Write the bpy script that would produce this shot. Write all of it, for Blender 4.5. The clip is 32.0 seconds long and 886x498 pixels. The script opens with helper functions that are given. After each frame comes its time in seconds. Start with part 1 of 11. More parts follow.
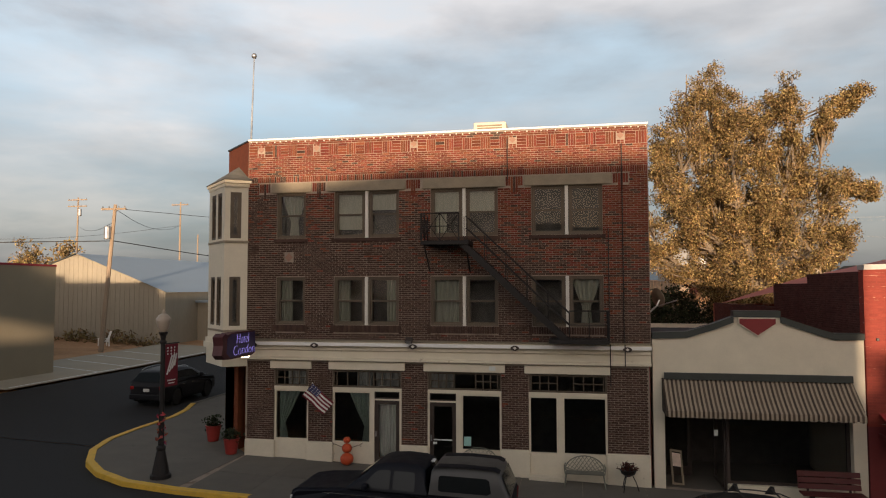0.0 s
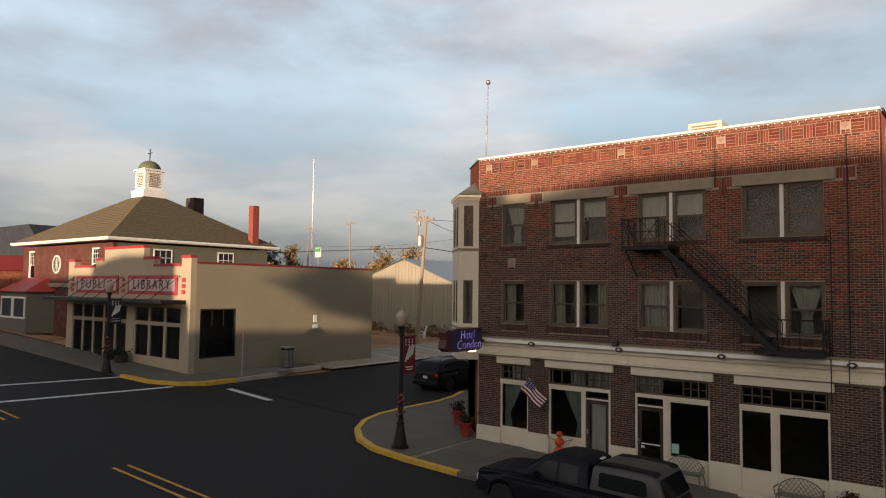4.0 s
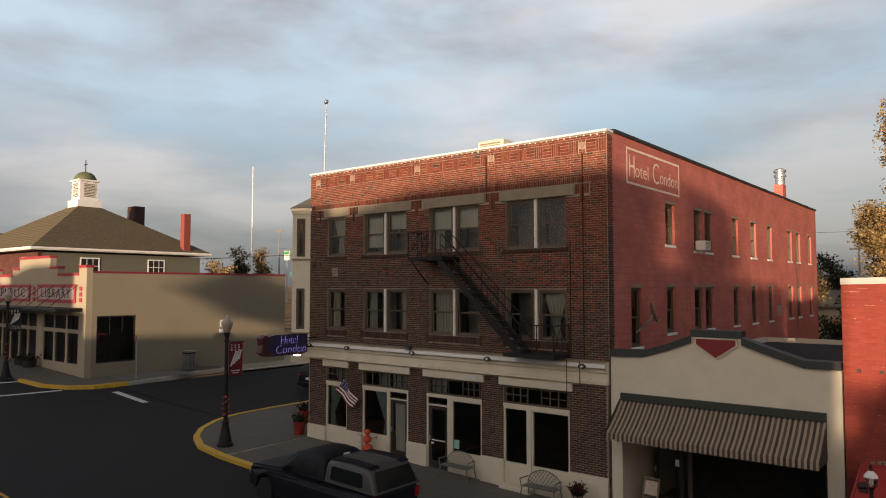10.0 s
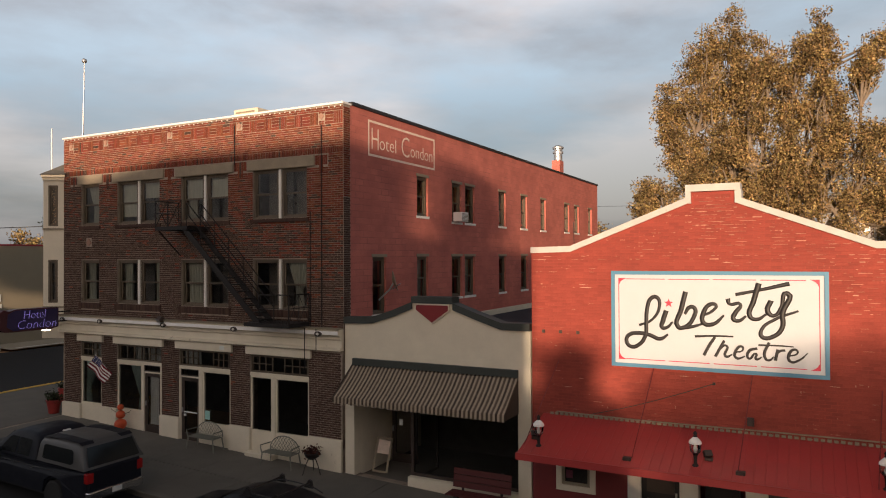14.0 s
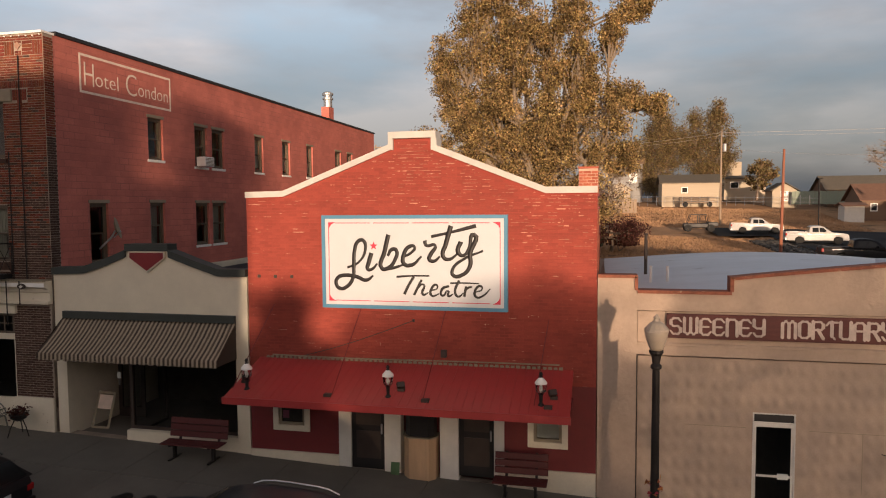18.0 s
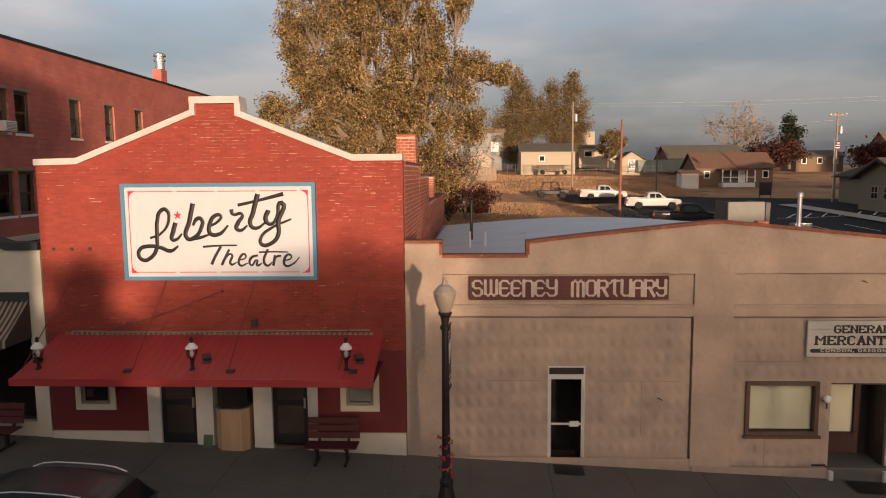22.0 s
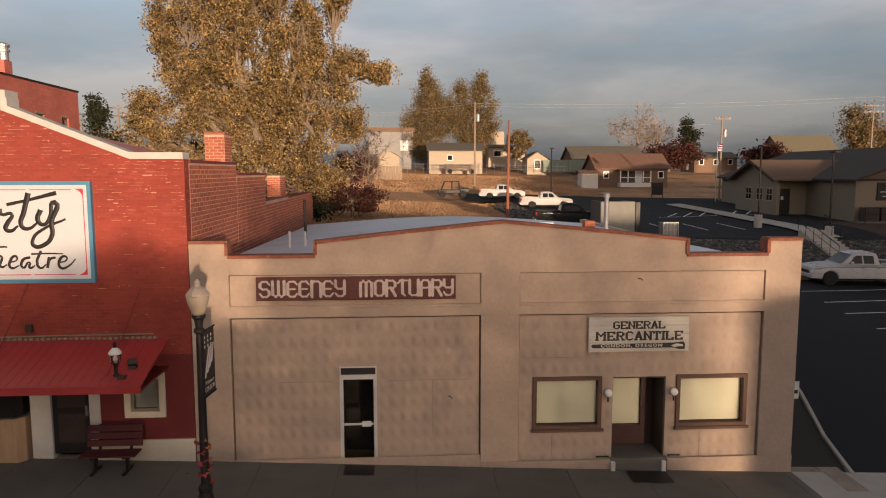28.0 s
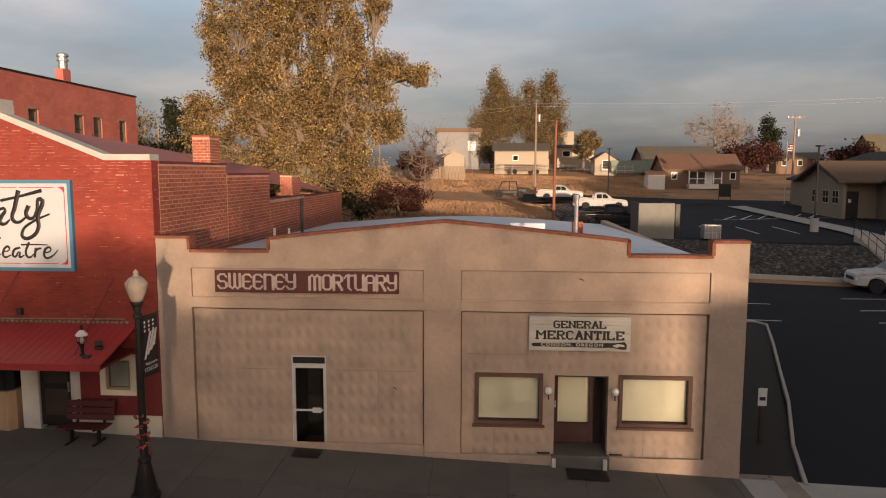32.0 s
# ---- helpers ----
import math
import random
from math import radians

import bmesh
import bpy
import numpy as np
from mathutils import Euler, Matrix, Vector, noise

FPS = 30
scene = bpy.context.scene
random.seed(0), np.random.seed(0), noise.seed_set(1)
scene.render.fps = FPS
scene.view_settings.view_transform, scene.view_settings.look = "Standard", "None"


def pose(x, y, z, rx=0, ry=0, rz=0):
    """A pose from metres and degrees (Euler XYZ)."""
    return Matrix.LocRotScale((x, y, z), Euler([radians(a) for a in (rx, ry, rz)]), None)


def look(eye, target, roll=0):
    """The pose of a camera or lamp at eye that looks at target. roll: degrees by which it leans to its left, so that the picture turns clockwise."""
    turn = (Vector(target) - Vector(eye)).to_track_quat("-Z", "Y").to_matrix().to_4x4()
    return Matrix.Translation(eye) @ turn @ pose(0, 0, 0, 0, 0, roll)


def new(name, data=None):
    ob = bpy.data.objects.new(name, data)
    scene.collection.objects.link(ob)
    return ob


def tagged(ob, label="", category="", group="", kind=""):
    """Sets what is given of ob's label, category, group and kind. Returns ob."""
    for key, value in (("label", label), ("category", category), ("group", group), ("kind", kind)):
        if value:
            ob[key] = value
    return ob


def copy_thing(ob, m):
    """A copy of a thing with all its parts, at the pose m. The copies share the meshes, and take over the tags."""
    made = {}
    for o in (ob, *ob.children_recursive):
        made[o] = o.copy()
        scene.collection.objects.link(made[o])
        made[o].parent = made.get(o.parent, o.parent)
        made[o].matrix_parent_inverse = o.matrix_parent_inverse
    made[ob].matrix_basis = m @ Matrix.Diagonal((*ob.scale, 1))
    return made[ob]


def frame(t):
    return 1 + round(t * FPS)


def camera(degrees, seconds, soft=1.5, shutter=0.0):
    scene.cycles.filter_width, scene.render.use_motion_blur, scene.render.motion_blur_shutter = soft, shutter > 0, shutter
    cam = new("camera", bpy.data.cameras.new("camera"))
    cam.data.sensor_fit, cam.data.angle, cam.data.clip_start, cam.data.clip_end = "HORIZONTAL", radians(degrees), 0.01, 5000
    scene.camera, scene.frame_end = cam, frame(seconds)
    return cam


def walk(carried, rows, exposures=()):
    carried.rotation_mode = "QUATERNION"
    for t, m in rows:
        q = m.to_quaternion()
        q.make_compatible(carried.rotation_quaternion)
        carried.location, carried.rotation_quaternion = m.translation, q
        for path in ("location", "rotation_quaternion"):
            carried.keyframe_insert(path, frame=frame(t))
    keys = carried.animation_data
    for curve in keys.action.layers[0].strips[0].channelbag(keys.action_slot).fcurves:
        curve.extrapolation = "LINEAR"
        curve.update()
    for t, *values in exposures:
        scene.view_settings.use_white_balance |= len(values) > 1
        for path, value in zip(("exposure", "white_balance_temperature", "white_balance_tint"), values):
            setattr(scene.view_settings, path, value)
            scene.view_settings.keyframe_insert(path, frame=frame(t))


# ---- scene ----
cam = camera(64.8, 32.0, soft=1.1)
PATH = [
    (0, (11.591, -22.031, 6.153), (11.215, -20.07, 6.265), -0.1),
    (0.5, (12.184, -22.12, 6.18), (11.808, -20.159, 6.29), -0.1),
    (1, (12.755, -22.22, 6.232), (12.379, -20.259, 6.341), -0.2),
    (1.5, (13.317, -22.327, 6.306), (12.903, -20.373, 6.411), -0.6),
    (2, (13.868, -22.38, 6.348), (13.132, -20.524, 6.452), -0.4),
    (2.5, (14.365, -22.342, 6.323), (13.349, -20.623, 6.427), 0.1),
    (3, (14.89, -22.203, 6.242), (13.656, -20.633, 6.353), 0.6),
    (3.5, (15.485, -21.991, 6.207), (14.245, -20.426, 6.32), 0.7),
    (5.5, (17.918, -21.169, 6.333), (16.682, -19.601, 6.447), 0.5),
    (6, (18.512, -20.917, 6.376), (17.272, -19.353, 6.489), 0.4),
    (6.5, (19.103, -20.592, 6.407), (17.857, -19.031, 6.52), 0.3),
    (7, (19.7, -20.305, 6.449), (18.45, -18.748, 6.562), 0.2),
    (7.5, (20.318, -20.005, 6.48), (19.063, -18.452, 6.593), 0.2),
    (8, (20.915, -19.747, 6.526), (19.667, -18.188, 6.638), 0.1),
    (8.5, (21.449, -19.499, 6.546), (20.202, -17.939, 6.658), 0.1),
    (9, (21.951, -19.246, 6.575), (20.699, -17.69, 6.686), 0.0),
    (9.5, (22.385, -18.996, 6.571), (21.131, -17.443, 6.682), 0.1),
    (10, (22.788, -18.724, 6.592), (21.53, -17.174, 6.702), 0.0),
    (10.5, (23.144, -18.458, 6.577), (21.882, -16.91, 6.688), 0.1),
    (11, (23.505, -18.205, 6.539), (22.261, -16.643, 6.652), 0.1),
    (11.5, (23.957, -17.966, 6.531), (22.818, -16.325, 6.644), 0.0),
    (12, (24.379, -17.761, 6.561), (23.296, -16.083, 6.672), -0.3),
    (12.5, (24.768, -17.574, 6.561), (23.738, -15.863, 6.672), -0.2),
    (13, (25.188, -17.389, 6.561), (24.224, -15.641, 6.673), -0.3),
    (13.5, (25.609, -17.205, 6.565), (24.67, -15.443, 6.677), -0.3),
    (14, (26.035, -17.031, 6.552), (25.106, -15.26, 6.577), -0.3),
    (14.5, (26.462, -16.831, 6.537), (25.557, -15.049, 6.478), -0.2),
    (15, (26.836, -16.671, 6.538), (26.03, -14.844, 6.429), -0.3),
    (15.5, (27.166, -16.55, 6.55), (26.465, -14.682, 6.418), -0.4),
    (17.5, (28.301, -16.326, 6.413), (27.823, -14.388, 6.29), -0.4),
    (18, (28.537, -16.315, 6.421), (28.094, -14.368, 6.298), -0.4),
    (18.5, (28.77, -16.281, 6.407), (28.368, -14.326, 6.283), -0.4),
    (19, (28.98, -16.249, 6.377), (28.623, -14.285, 6.251), -0.4),
    (19.5, (29.203, -16.234, 6.37), (28.881, -14.265, 6.234), -0.5),
    (20, (29.392, -16.215, 6.371), (29.102, -14.242, 6.215), -0.5),
    (20.5, (29.552, -16.229, 6.359), (29.295, -14.254, 6.169), -0.5),
    (21, (29.7, -16.224, 6.365), (29.474, -14.249, 6.152), -0.5),
    (21.5, (29.895, -16.237, 6.377), (29.711, -14.257, 6.163), -0.5),
    (22, (30.092, -16.255, 6.395), (30.003, -14.268, 6.179), -0.5),
    (22.5, (30.347, -16.241, 6.393), (30.373, -14.253, 6.175), -0.7),
    (23, (30.598, -16.215, 6.396), (30.75, -14.233, 6.176), -0.7),
    (23.5, (30.842, -16.187, 6.399), (31.12, -14.219, 6.176), -0.7),
    (24, (31.057, -16.156, 6.387), (31.434, -14.204, 6.164), -0.7),
    (24.5, (31.298, -16.125, 6.391), (31.701, -14.179, 6.168), -0.7),
    (26.5, (32.391, -16.098, 6.384), (32.688, -14.132, 6.162), -0.4),
    (27, (32.718, -16.133, 6.4), (32.975, -14.162, 6.179), -0.3),
    (27.5, (33.031, -16.181, 6.403), (33.231, -14.204, 6.182), -0.2),
    (28, (33.35, -16.218, 6.411), (33.467, -14.233, 6.19), -0.1),
    (28.5, (33.664, -16.268, 6.407), (33.71, -14.28, 6.186), 0.1),
    (29, (33.963, -16.33, 6.407), (33.939, -14.342, 6.186), 0.1),
    (29.5, (34.223, -16.419, 6.422), (34.128, -14.434, 6.201), 0.2),
    (30, (34.545, -16.55, 6.439), (34.42, -14.567, 6.218), 0.2),
    (30.5, (34.968, -16.679, 6.449), (34.846, -14.695, 6.228), 0.2),
    (31, (35.537, -16.767, 6.449), (35.413, -14.783, 6.228), 0.2),
    (31.5, (36.16, -16.842, 6.439), (36.037, -14.858, 6.218), 0.1),
    (32, (36.74, -16.919, 6.44), (36.616, -14.936, 6.219), 0.1),
]
EXPOSURES = ((0, 0.56, 6500, 10), (3, 0.54, 6450, 10), (7, 0.48, 6500, 10), (12, 0.42, 6500, 12), (15, 0.36, 6550, 14), (19, 0.28, 6600, 16), (23, 0.27, 6600, 16), (27, 0.30, 6600, 16), (32, 0.28, 6600, 16))
walk(cam, [(t, look(eye, target, roll)) for t, eye, target, roll in PATH], EXPOSURES)

# ---- world, sun ----
SUN_EL = radians(2.2)
world = bpy.data.worlds.new("evening_sky")
scene.world = world
world.use_nodes = True
wn, wl = world.node_tree.nodes, world.node_tree.links
wn.clear()
w_out = wn.new("ShaderNodeOutputWorld")
w_bg = wn.new("ShaderNodeBackground")
w_sky = wn.new("ShaderNodeTexSky")
w_sky.sky_type, w_sky.sun_disc = "NISHITA", False
w_sky.sun_elevation, w_sky.sun_rotation = radians(4), math.atan2(0.273, -0.962)
w_sky.air_density, w_sky.dust_density = 1.0, 2.0
w_co = wn.new("ShaderNodeTexCoord")
w_sep = wn.new("ShaderNodeSeparateXYZ")
wl.new(w_co.outputs["Generated"], w_sep.inputs[0])


def w_math(op, a, b):
    n = wn.new("ShaderNodeMath")
    n.operation = op
    for i, v in enumerate((a, b)):
        if isinstance(v, (int, float)):
            n.inputs[i].default_value = v
        else:
            wl.new(v, n.inputs[i])
    return n.outputs[0]


# cloud layer: long level banks, finer towards the horizon
w_h = w_math("SQRT", w_math("ADD", w_math("MULTIPLY", w_sep.outputs[0], w_sep.outputs[0]), w_math("MULTIPLY", w_sep.outputs[1], w_sep.outputs[1])), 0.0)
w_h = w_math("MAXIMUM", w_h, 0.05)
w_z = w_math("POWER", w_math("MAXIMUM", w_sep.outputs[2], 0.0), 0.75)
w_comb = wn.new("ShaderNodeCombineXYZ")
wl.new(w_math("MULTIPLY", w_math("DIVIDE", w_sep.outputs[0], w_h), 1.35), w_comb.inputs[0])
wl.new(w_math("MULTIPLY", w_math("DIVIDE", w_sep.outputs[1], w_h), 1.35), w_comb.inputs[1])
wl.new(w_math("MULTIPLY", w_z, 4.2), w_comb.inputs[2])
w_noise = wn.new("ShaderNodeTexNoise")
w_noise.inputs["Scale"].default_value, w_noise.inputs["Detail"].default_value = 1.4, 8
w_noise.inputs["Roughness"].default_value, w_noise.inputs["Distortion"].default_value = 0.55, 0.15
wl.new(w_comb.outputs[0], w_noise.inputs["Vector"])
w_cover = wn.new("ShaderNodeValToRGB")
w_cover.color_ramp.elements[0].position, w_cover.color_ramp.elements[1].position = 0.36, 0.58
wl.new(w_noise.outputs[0], w_cover.inputs[0])
w_noise2 = wn.new("ShaderNodeTexNoise")
w_noise2.inputs["Scale"].default_value, w_noise2.inputs["Detail"].default_value = 1.3, 7
wl.new(w_comb.outputs[0], w_noise2.inputs["Vector"])
w_tone = wn.new("ShaderNodeValToRGB")
w_tone.color_ramp.elements[0].position, w_tone.color_ramp.elements[1].position = 0.42, 0.58
w_tone.color_ramp.elements[0].color = (0.40, 0.40, 0.43, 1)
w_tone.color_ramp.elements[1].color = (0.81, 0.765, 0.765, 1)
wl.new(w_noise2.outputs[0], w_tone.inputs[0])
# open sky between the clouds: paler at the top, slate near the horizon
w_clear = wn.new("ShaderNodeValToRGB")
w_clear.color_ramp.elements[0].position, w_clear.color_ramp.elements[1].position = 0.0, 0.33
w_clear.color_ramp.elements[0].color = (0.20, 0.29, 0.38, 1)
w_clear.color_ramp.elements[1].color = (0.62, 0.77, 0.90, 1)
wl.new(w_sep.outputs[2], w_clear.inputs[0])
w_mix = wn.new("ShaderNodeMixRGB")
wl.new(w_cover.outputs[0], w_mix.inputs[0])
wl.new(w_clear.outputs[0], w_mix.inputs[1])
wl.new(w_tone.outputs[0], w_mix.inputs[2])
w_low = wn.new("ShaderNodeValToRGB")
w_low.color_ramp.elements[0].position, w_low.color_ramp.elements[1].position = 0.0, 0.25
w_low.color_ramp.elements[0].color = (0.30, 0.335, 0.36, 1)
w_low.color_ramp.elements[1].color = (1.0, 1.0, 1.0, 1)
wl.new(w_sep.outputs[2], w_low.inputs[0])
w_side = wn.new("ShaderNodeMapRange")
w_side.inputs["From Min"].default_value, w_side.inputs["From Max"].default_value = -0.65, 0.75
w_side.inputs["To Min"].default_value, w_side.inputs["To Max"].default_value = 0.0, 1.0
wl.new(w_sep.outputs[0], w_side.inputs[0])
w_tint = wn.new("ShaderNodeValToRGB")
w_tint.color_ramp.elements[0].color = (1.10, 1.10, 1.10, 1)
w_tint.color_ramp.elements[1].color = (0.71, 0.75, 0.77, 1)
wl.new(w_side.outputs[0], w_tint.inputs[0])
w_dim = wn.new("ShaderNodeMixRGB")
w_dim.blend_type = "MULTIPLY"
w_dim.inputs[0].default_value = 1.0
wl.new(w_mix.outputs[0], w_dim.inputs[1])
# the sky overhead, out of view, is dimmed to cut the ambient light
w_top = wn.new("ShaderNodeMapRange")
w_top.interpolation_type = "SMOOTHSTEP"
w_top.inputs["From Min"].default_value, w_top.inputs["From Max"].default_value = 0.38, 0.75
w_top.inputs["To Min"].default_value, w_top.inputs["To Max"].default_value = 1.0, 0.25
wl.new(w_sep.outputs[2], w_top.inputs[0])
w_shade = wn.new("ShaderNodeMixRGB")
w_shade.blend_type = "MULTIPLY"
w_shade.inputs[0].default_value = 1.0
wl.new(w_low.outputs[0], w_shade.inputs[1])
wl.new(w_tint.outputs[0], w_shade.inputs[2])
w_roof = wn.new("ShaderNodeMixRGB")
w_roof.blend_type = "MULTIPLY"
w_roof.inputs[0].default_value = 1.0
wl.new(w_shade.outputs[0], w_roof.inputs[1])
wl.new(w_top.outputs[0], w_roof.inputs[2])
wl.new(w_roof.outputs[0], w_dim.inputs[2])
w_scale = wn.new("ShaderNodeMixRGB")
w_scale.blend_type = "ADD"
w_scale.inputs[0].default_value = 0.045
wl.new(w_dim.outputs[0], w_scale.inputs[1])
wl.new(w_sky.outputs[0], w_scale.inputs[2])
# afterglow round the low sun, out of view, added to fill shaded fronts
w_dot = wn.new("ShaderNodeVectorMath")
w_dot.operation = "DOT_PRODUCT"
wl.new(w_co.outputs["Generated"], w_dot.inputs[0])
w_dot.inputs[1].default_value = (0.273, -0.958, 0.08)
w_aur = wn.new("ShaderNodeMapRange")
w_aur.interpolation_type = "SMOOTHSTEP"
w_aur.inputs["From Min"].default_value, w_aur.inputs["From Max"].default_value = 0.45, 1.0
w_aur.inputs["To Min"].default_value, w_aur.inputs["To Max"].default_value = 0.0, 1.0
wl.new(w_dot.outputs["Value"], w_aur.inputs[0])
w_warm = wn.new("ShaderNodeMixRGB")
w_warm.blend_type = "MULTIPLY"
w_warm.inputs[0].default_value = 1.0
w_warm.inputs[1].default_value = (0.88, 0.64, 0.48, 1)
wl.new(w_aur.outputs[0], w_warm.inputs[2])
w_all = wn.new("ShaderNodeMixRGB")
w_all.blend_type = "ADD"
w_all.inputs[0].default_value = 1.0
wl.new(w_scale.outputs[0], w_all.inputs[1])
wl.new(w_warm.outputs[0], w_all.inputs[2])
wl.new(w_all.outputs[0], w_bg.inputs["Color"])
w_bg.inputs["Strength"].default_value = 0.63
wl.new(w_bg.outputs[0], w_out.inputs["Surface"])

sun_data = bpy.data.lights.new("sun", "SUN")
sun_data.energy, sun_data.angle, sun_data.color = 5.0, radians(1.0), (1.0, 0.74, 0.50)
sun = new("sun", sun_data)
to_sun = Vector((0.273 * math.cos(SUN_EL), -0.962 * math.cos(SUN_EL), math.sin(SUN_EL)))
sun.matrix_world = look(to_sun * 50, (0, 0, 0))


# ---- helpers ----
def part(name, bm, material, parent=None, label="", smooth=False):
    me = bpy.data.meshes.new(name)
    bm.to_mesh(me)
    bm.free()
    if smooth:
        for p in me.polygons:
            p.use_smooth = True
    if material:
        me.materials.append(material)
    ob = new(name, me)
    if parent is not None:
        ob.parent = parent
    if label:
        ob["label"] = label
    return ob


def thing(name, label, category, m=None, group="", kind=""):
    ob = new(name)
    ob.empty_display_size = 0.3
    if m is not None:
        ob.matrix_basis = m
    return tagged(ob, label, category, group, kind)


def box(bm, x0, x1, y0, y1, z0, z1):
    v = [bm.verts.new(p) for p in ((x0, y0, z0), (x1, y0, z0), (x1, y1, z0), (x0, y1, z0),
                                   (x0, y0, z1), (x1, y0, z1), (x1, y1, z1), (x0, y1, z1))]
    for f in ((3, 2, 1, 0), (4, 5, 6, 7), (0, 1, 5, 4), (1, 2, 6, 5), (2, 3, 7, 6), (3, 0, 4, 7)):
        bm.faces.new([v[i] for i in f])
    return v


def boxes(*dims):
    bm = bmesh.new()
    for d in dims:
        box(bm, *d)
    return bm


def bevelled(x0, x1, y0, y1, z0, z1, r=0.02, n=2):
    bm = boxes((x0, x1, y0, y1, z0, z1))
    bmesh.ops.bevel(bm, geom=bm.edges[:], offset=r, segments=n, affect="EDGES", profile=0.5)
    return bm


def extrude_xz(points, y0, y1, bm=None):
    """A solid whose outline in x and z is given, from y0 to y1."""
    bm = bm or bmesh.new()
    a = [bm.verts.new((x, y0, z)) for x, z in points]
    b = [bm.verts.new((x, y1, z)) for x, z in points]
    bm.faces.new(a)
    bm.faces.new(b[::-1])
    n = len(a)
    for i in range(n):
        bm.faces.new((a[i], b[i], b[(i + 1) % n], a[(i + 1) % n]))
    bmesh.ops.recalc_face_normals(bm, faces=bm.faces[:])
    return bm


def extrude_xy(points, z0, z1, bm=None):
    bm = bm or bmesh.new()
    a = [bm.verts.new((x, y, z0)) for x, y in points]
    b = [bm.verts.new((x, y, z1)) for x, y in points]
    bm.faces.new(a)
    bm.faces.new(b[::-1])
    n = len(a)
    for i in range(n):
        bm.faces.new((a[i], b[i], b[(i + 1) % n], a[(i + 1) % n]))
    bmesh.ops.recalc_face_normals(bm, faces=bm.faces[:])
    return bm


def tube(bm, a, b, r0, r1=None, n=10):
    """A round bar from a to b."""
    a, b = Vector(a), Vector(b)
    r1 = r0 if r1 is None else r1
    q = (b - a).to_track_quat("Z", "Y").to_matrix()
    ra, rb = [], []
    for i in range(n):
        d = q @ Vector((math.cos(2 * math.pi * i / n), math.sin(2 * math.pi * i / n), 0))
        ra.append(bm.verts.new(a + d * r0))
        rb.append(bm.verts.new(b + d * r1))
    for i in range(n):
        bm.faces.new((ra[i], ra[(i + 1) % n], rb[(i + 1) % n], rb[i]))
    bm.faces.new(ra[::-1])
    bm.faces.new(rb)
    return bm


def lathe(profile, n=16, cx=0.0, cy=0.0, bm=None):
    """A turned body from (radius, z) pairs."""
    bm = bm or bmesh.new()
    rings = []
    for r, z in profile:
        rings.append([bm.verts.new((cx + r * math.cos(2 * math.pi * i / n), cy + r * math.sin(2 * math.pi * i / n), z)) for i in range(n)])
    for u, v in zip(rings, rings[1:]):
        for i in range(n):
            bm.faces.new((u[i], u[(i + 1) % n], v[(i + 1) % n], v[i]))
    bm.faces.new(rings[0][::-1])
    bm.faces.new(rings[-1])
    return bm


def wall_xz(x0, x1, z0, z1, y0, y1, holes=(), bm=None):
    """A wall slab with rectangular holes (x0, x1, z0, z1) right through it."""
    bm = bm or bmesh.new()
    xs = sorted({x0, x1, *[min(max(v, x0), x1) for h in holes for v in h[:2]]})
    zs = sorted({z0, z1, *[min(max(v, z0), z1) for h in holes for v in h[2:]]})
    solid = {}
    for i in range(len(xs) - 1):
        for k in range(len(zs) - 1):
            mx, mz = (xs[i] + xs[i + 1]) / 2, (zs[k] + zs[k + 1]) / 2
            solid[i, k] = not any(h[0] < mx < h[1] and h[2] < mz < h[3] for h in holes)
    corner = {}

    def at(i, k, y):
        if (i, k, y) not in corner:
            corner[i, k, y] = bm.verts.new((xs[i], y, zs[k]))
        return corner[i, k, y]

    for (i, k), full in solid.items():
        if not full:
            continue
        bm.faces.new((at(i, k, y0), at(i + 1, k, y0), at(i + 1, k + 1, y0), at(i, k + 1, y0)))
        bm.faces.new((at(i, k, y1), at(i, k + 1, y1), at(i + 1, k + 1, y1), at(i + 1, k, y1)))
        for di, dk, p, q in ((-1, 0, (i, k + 1), (i, k)), (1, 0, (i + 1, k), (i + 1, k + 1)), (0, -1, (i, k), (i + 1, k)), (0, 1, (i + 1, k + 1), (i, k + 1))):
            if not solid.get((i + di, k + dk), False):
                bm.faces.new((at(*p, y0), at(*p, y1), at(*q, y1), at(*q, y0)))
    return bm


def turn_bm(bm, m):
    bmesh.ops.transform(bm, matrix=m, verts=bm.verts[:])
    return bm


def text_mesh(name, body, size, depth, material, parent, m, shear=0.0, bold=0.0, spacing=1.0, align="CENTER", label="", fit=None):
    """Raised lettering from the built-in font, as a mesh; fit: the width in metres that it fills."""
    cu = bpy.data.curves.new(name, "FONT")
    cu.body, cu.size, cu.extrude, cu.shear, cu.offset = body, size, depth, shear, bold
    cu.space_character, cu.align_x, cu.align_y, cu.resolution_u = spacing, align, "CENTER", 3
    tmp = bpy.data.objects.new(name, cu)
    scene.collection.objects.link(tmp)
    me = bpy.data.meshes.new_from_object(tmp.evaluated_get(bpy.context.evaluated_depsgraph_get()))
    bpy.data.objects.remove(tmp)
    if fit:
        w = max(v.co.x for v in me.vertices) - min(v.co.x for v in me.vertices)
        me.transform(Matrix.Diagonal((fit / w, 1, 1, 1)))
    me.transform(m)
    me.materials.append(material)
    ob = new(name, me)
    ob.parent = parent
    if label:
        ob["label"] = label
    return ob


UPRIGHT = pose(0, 0, 0, 90, 0, 0)


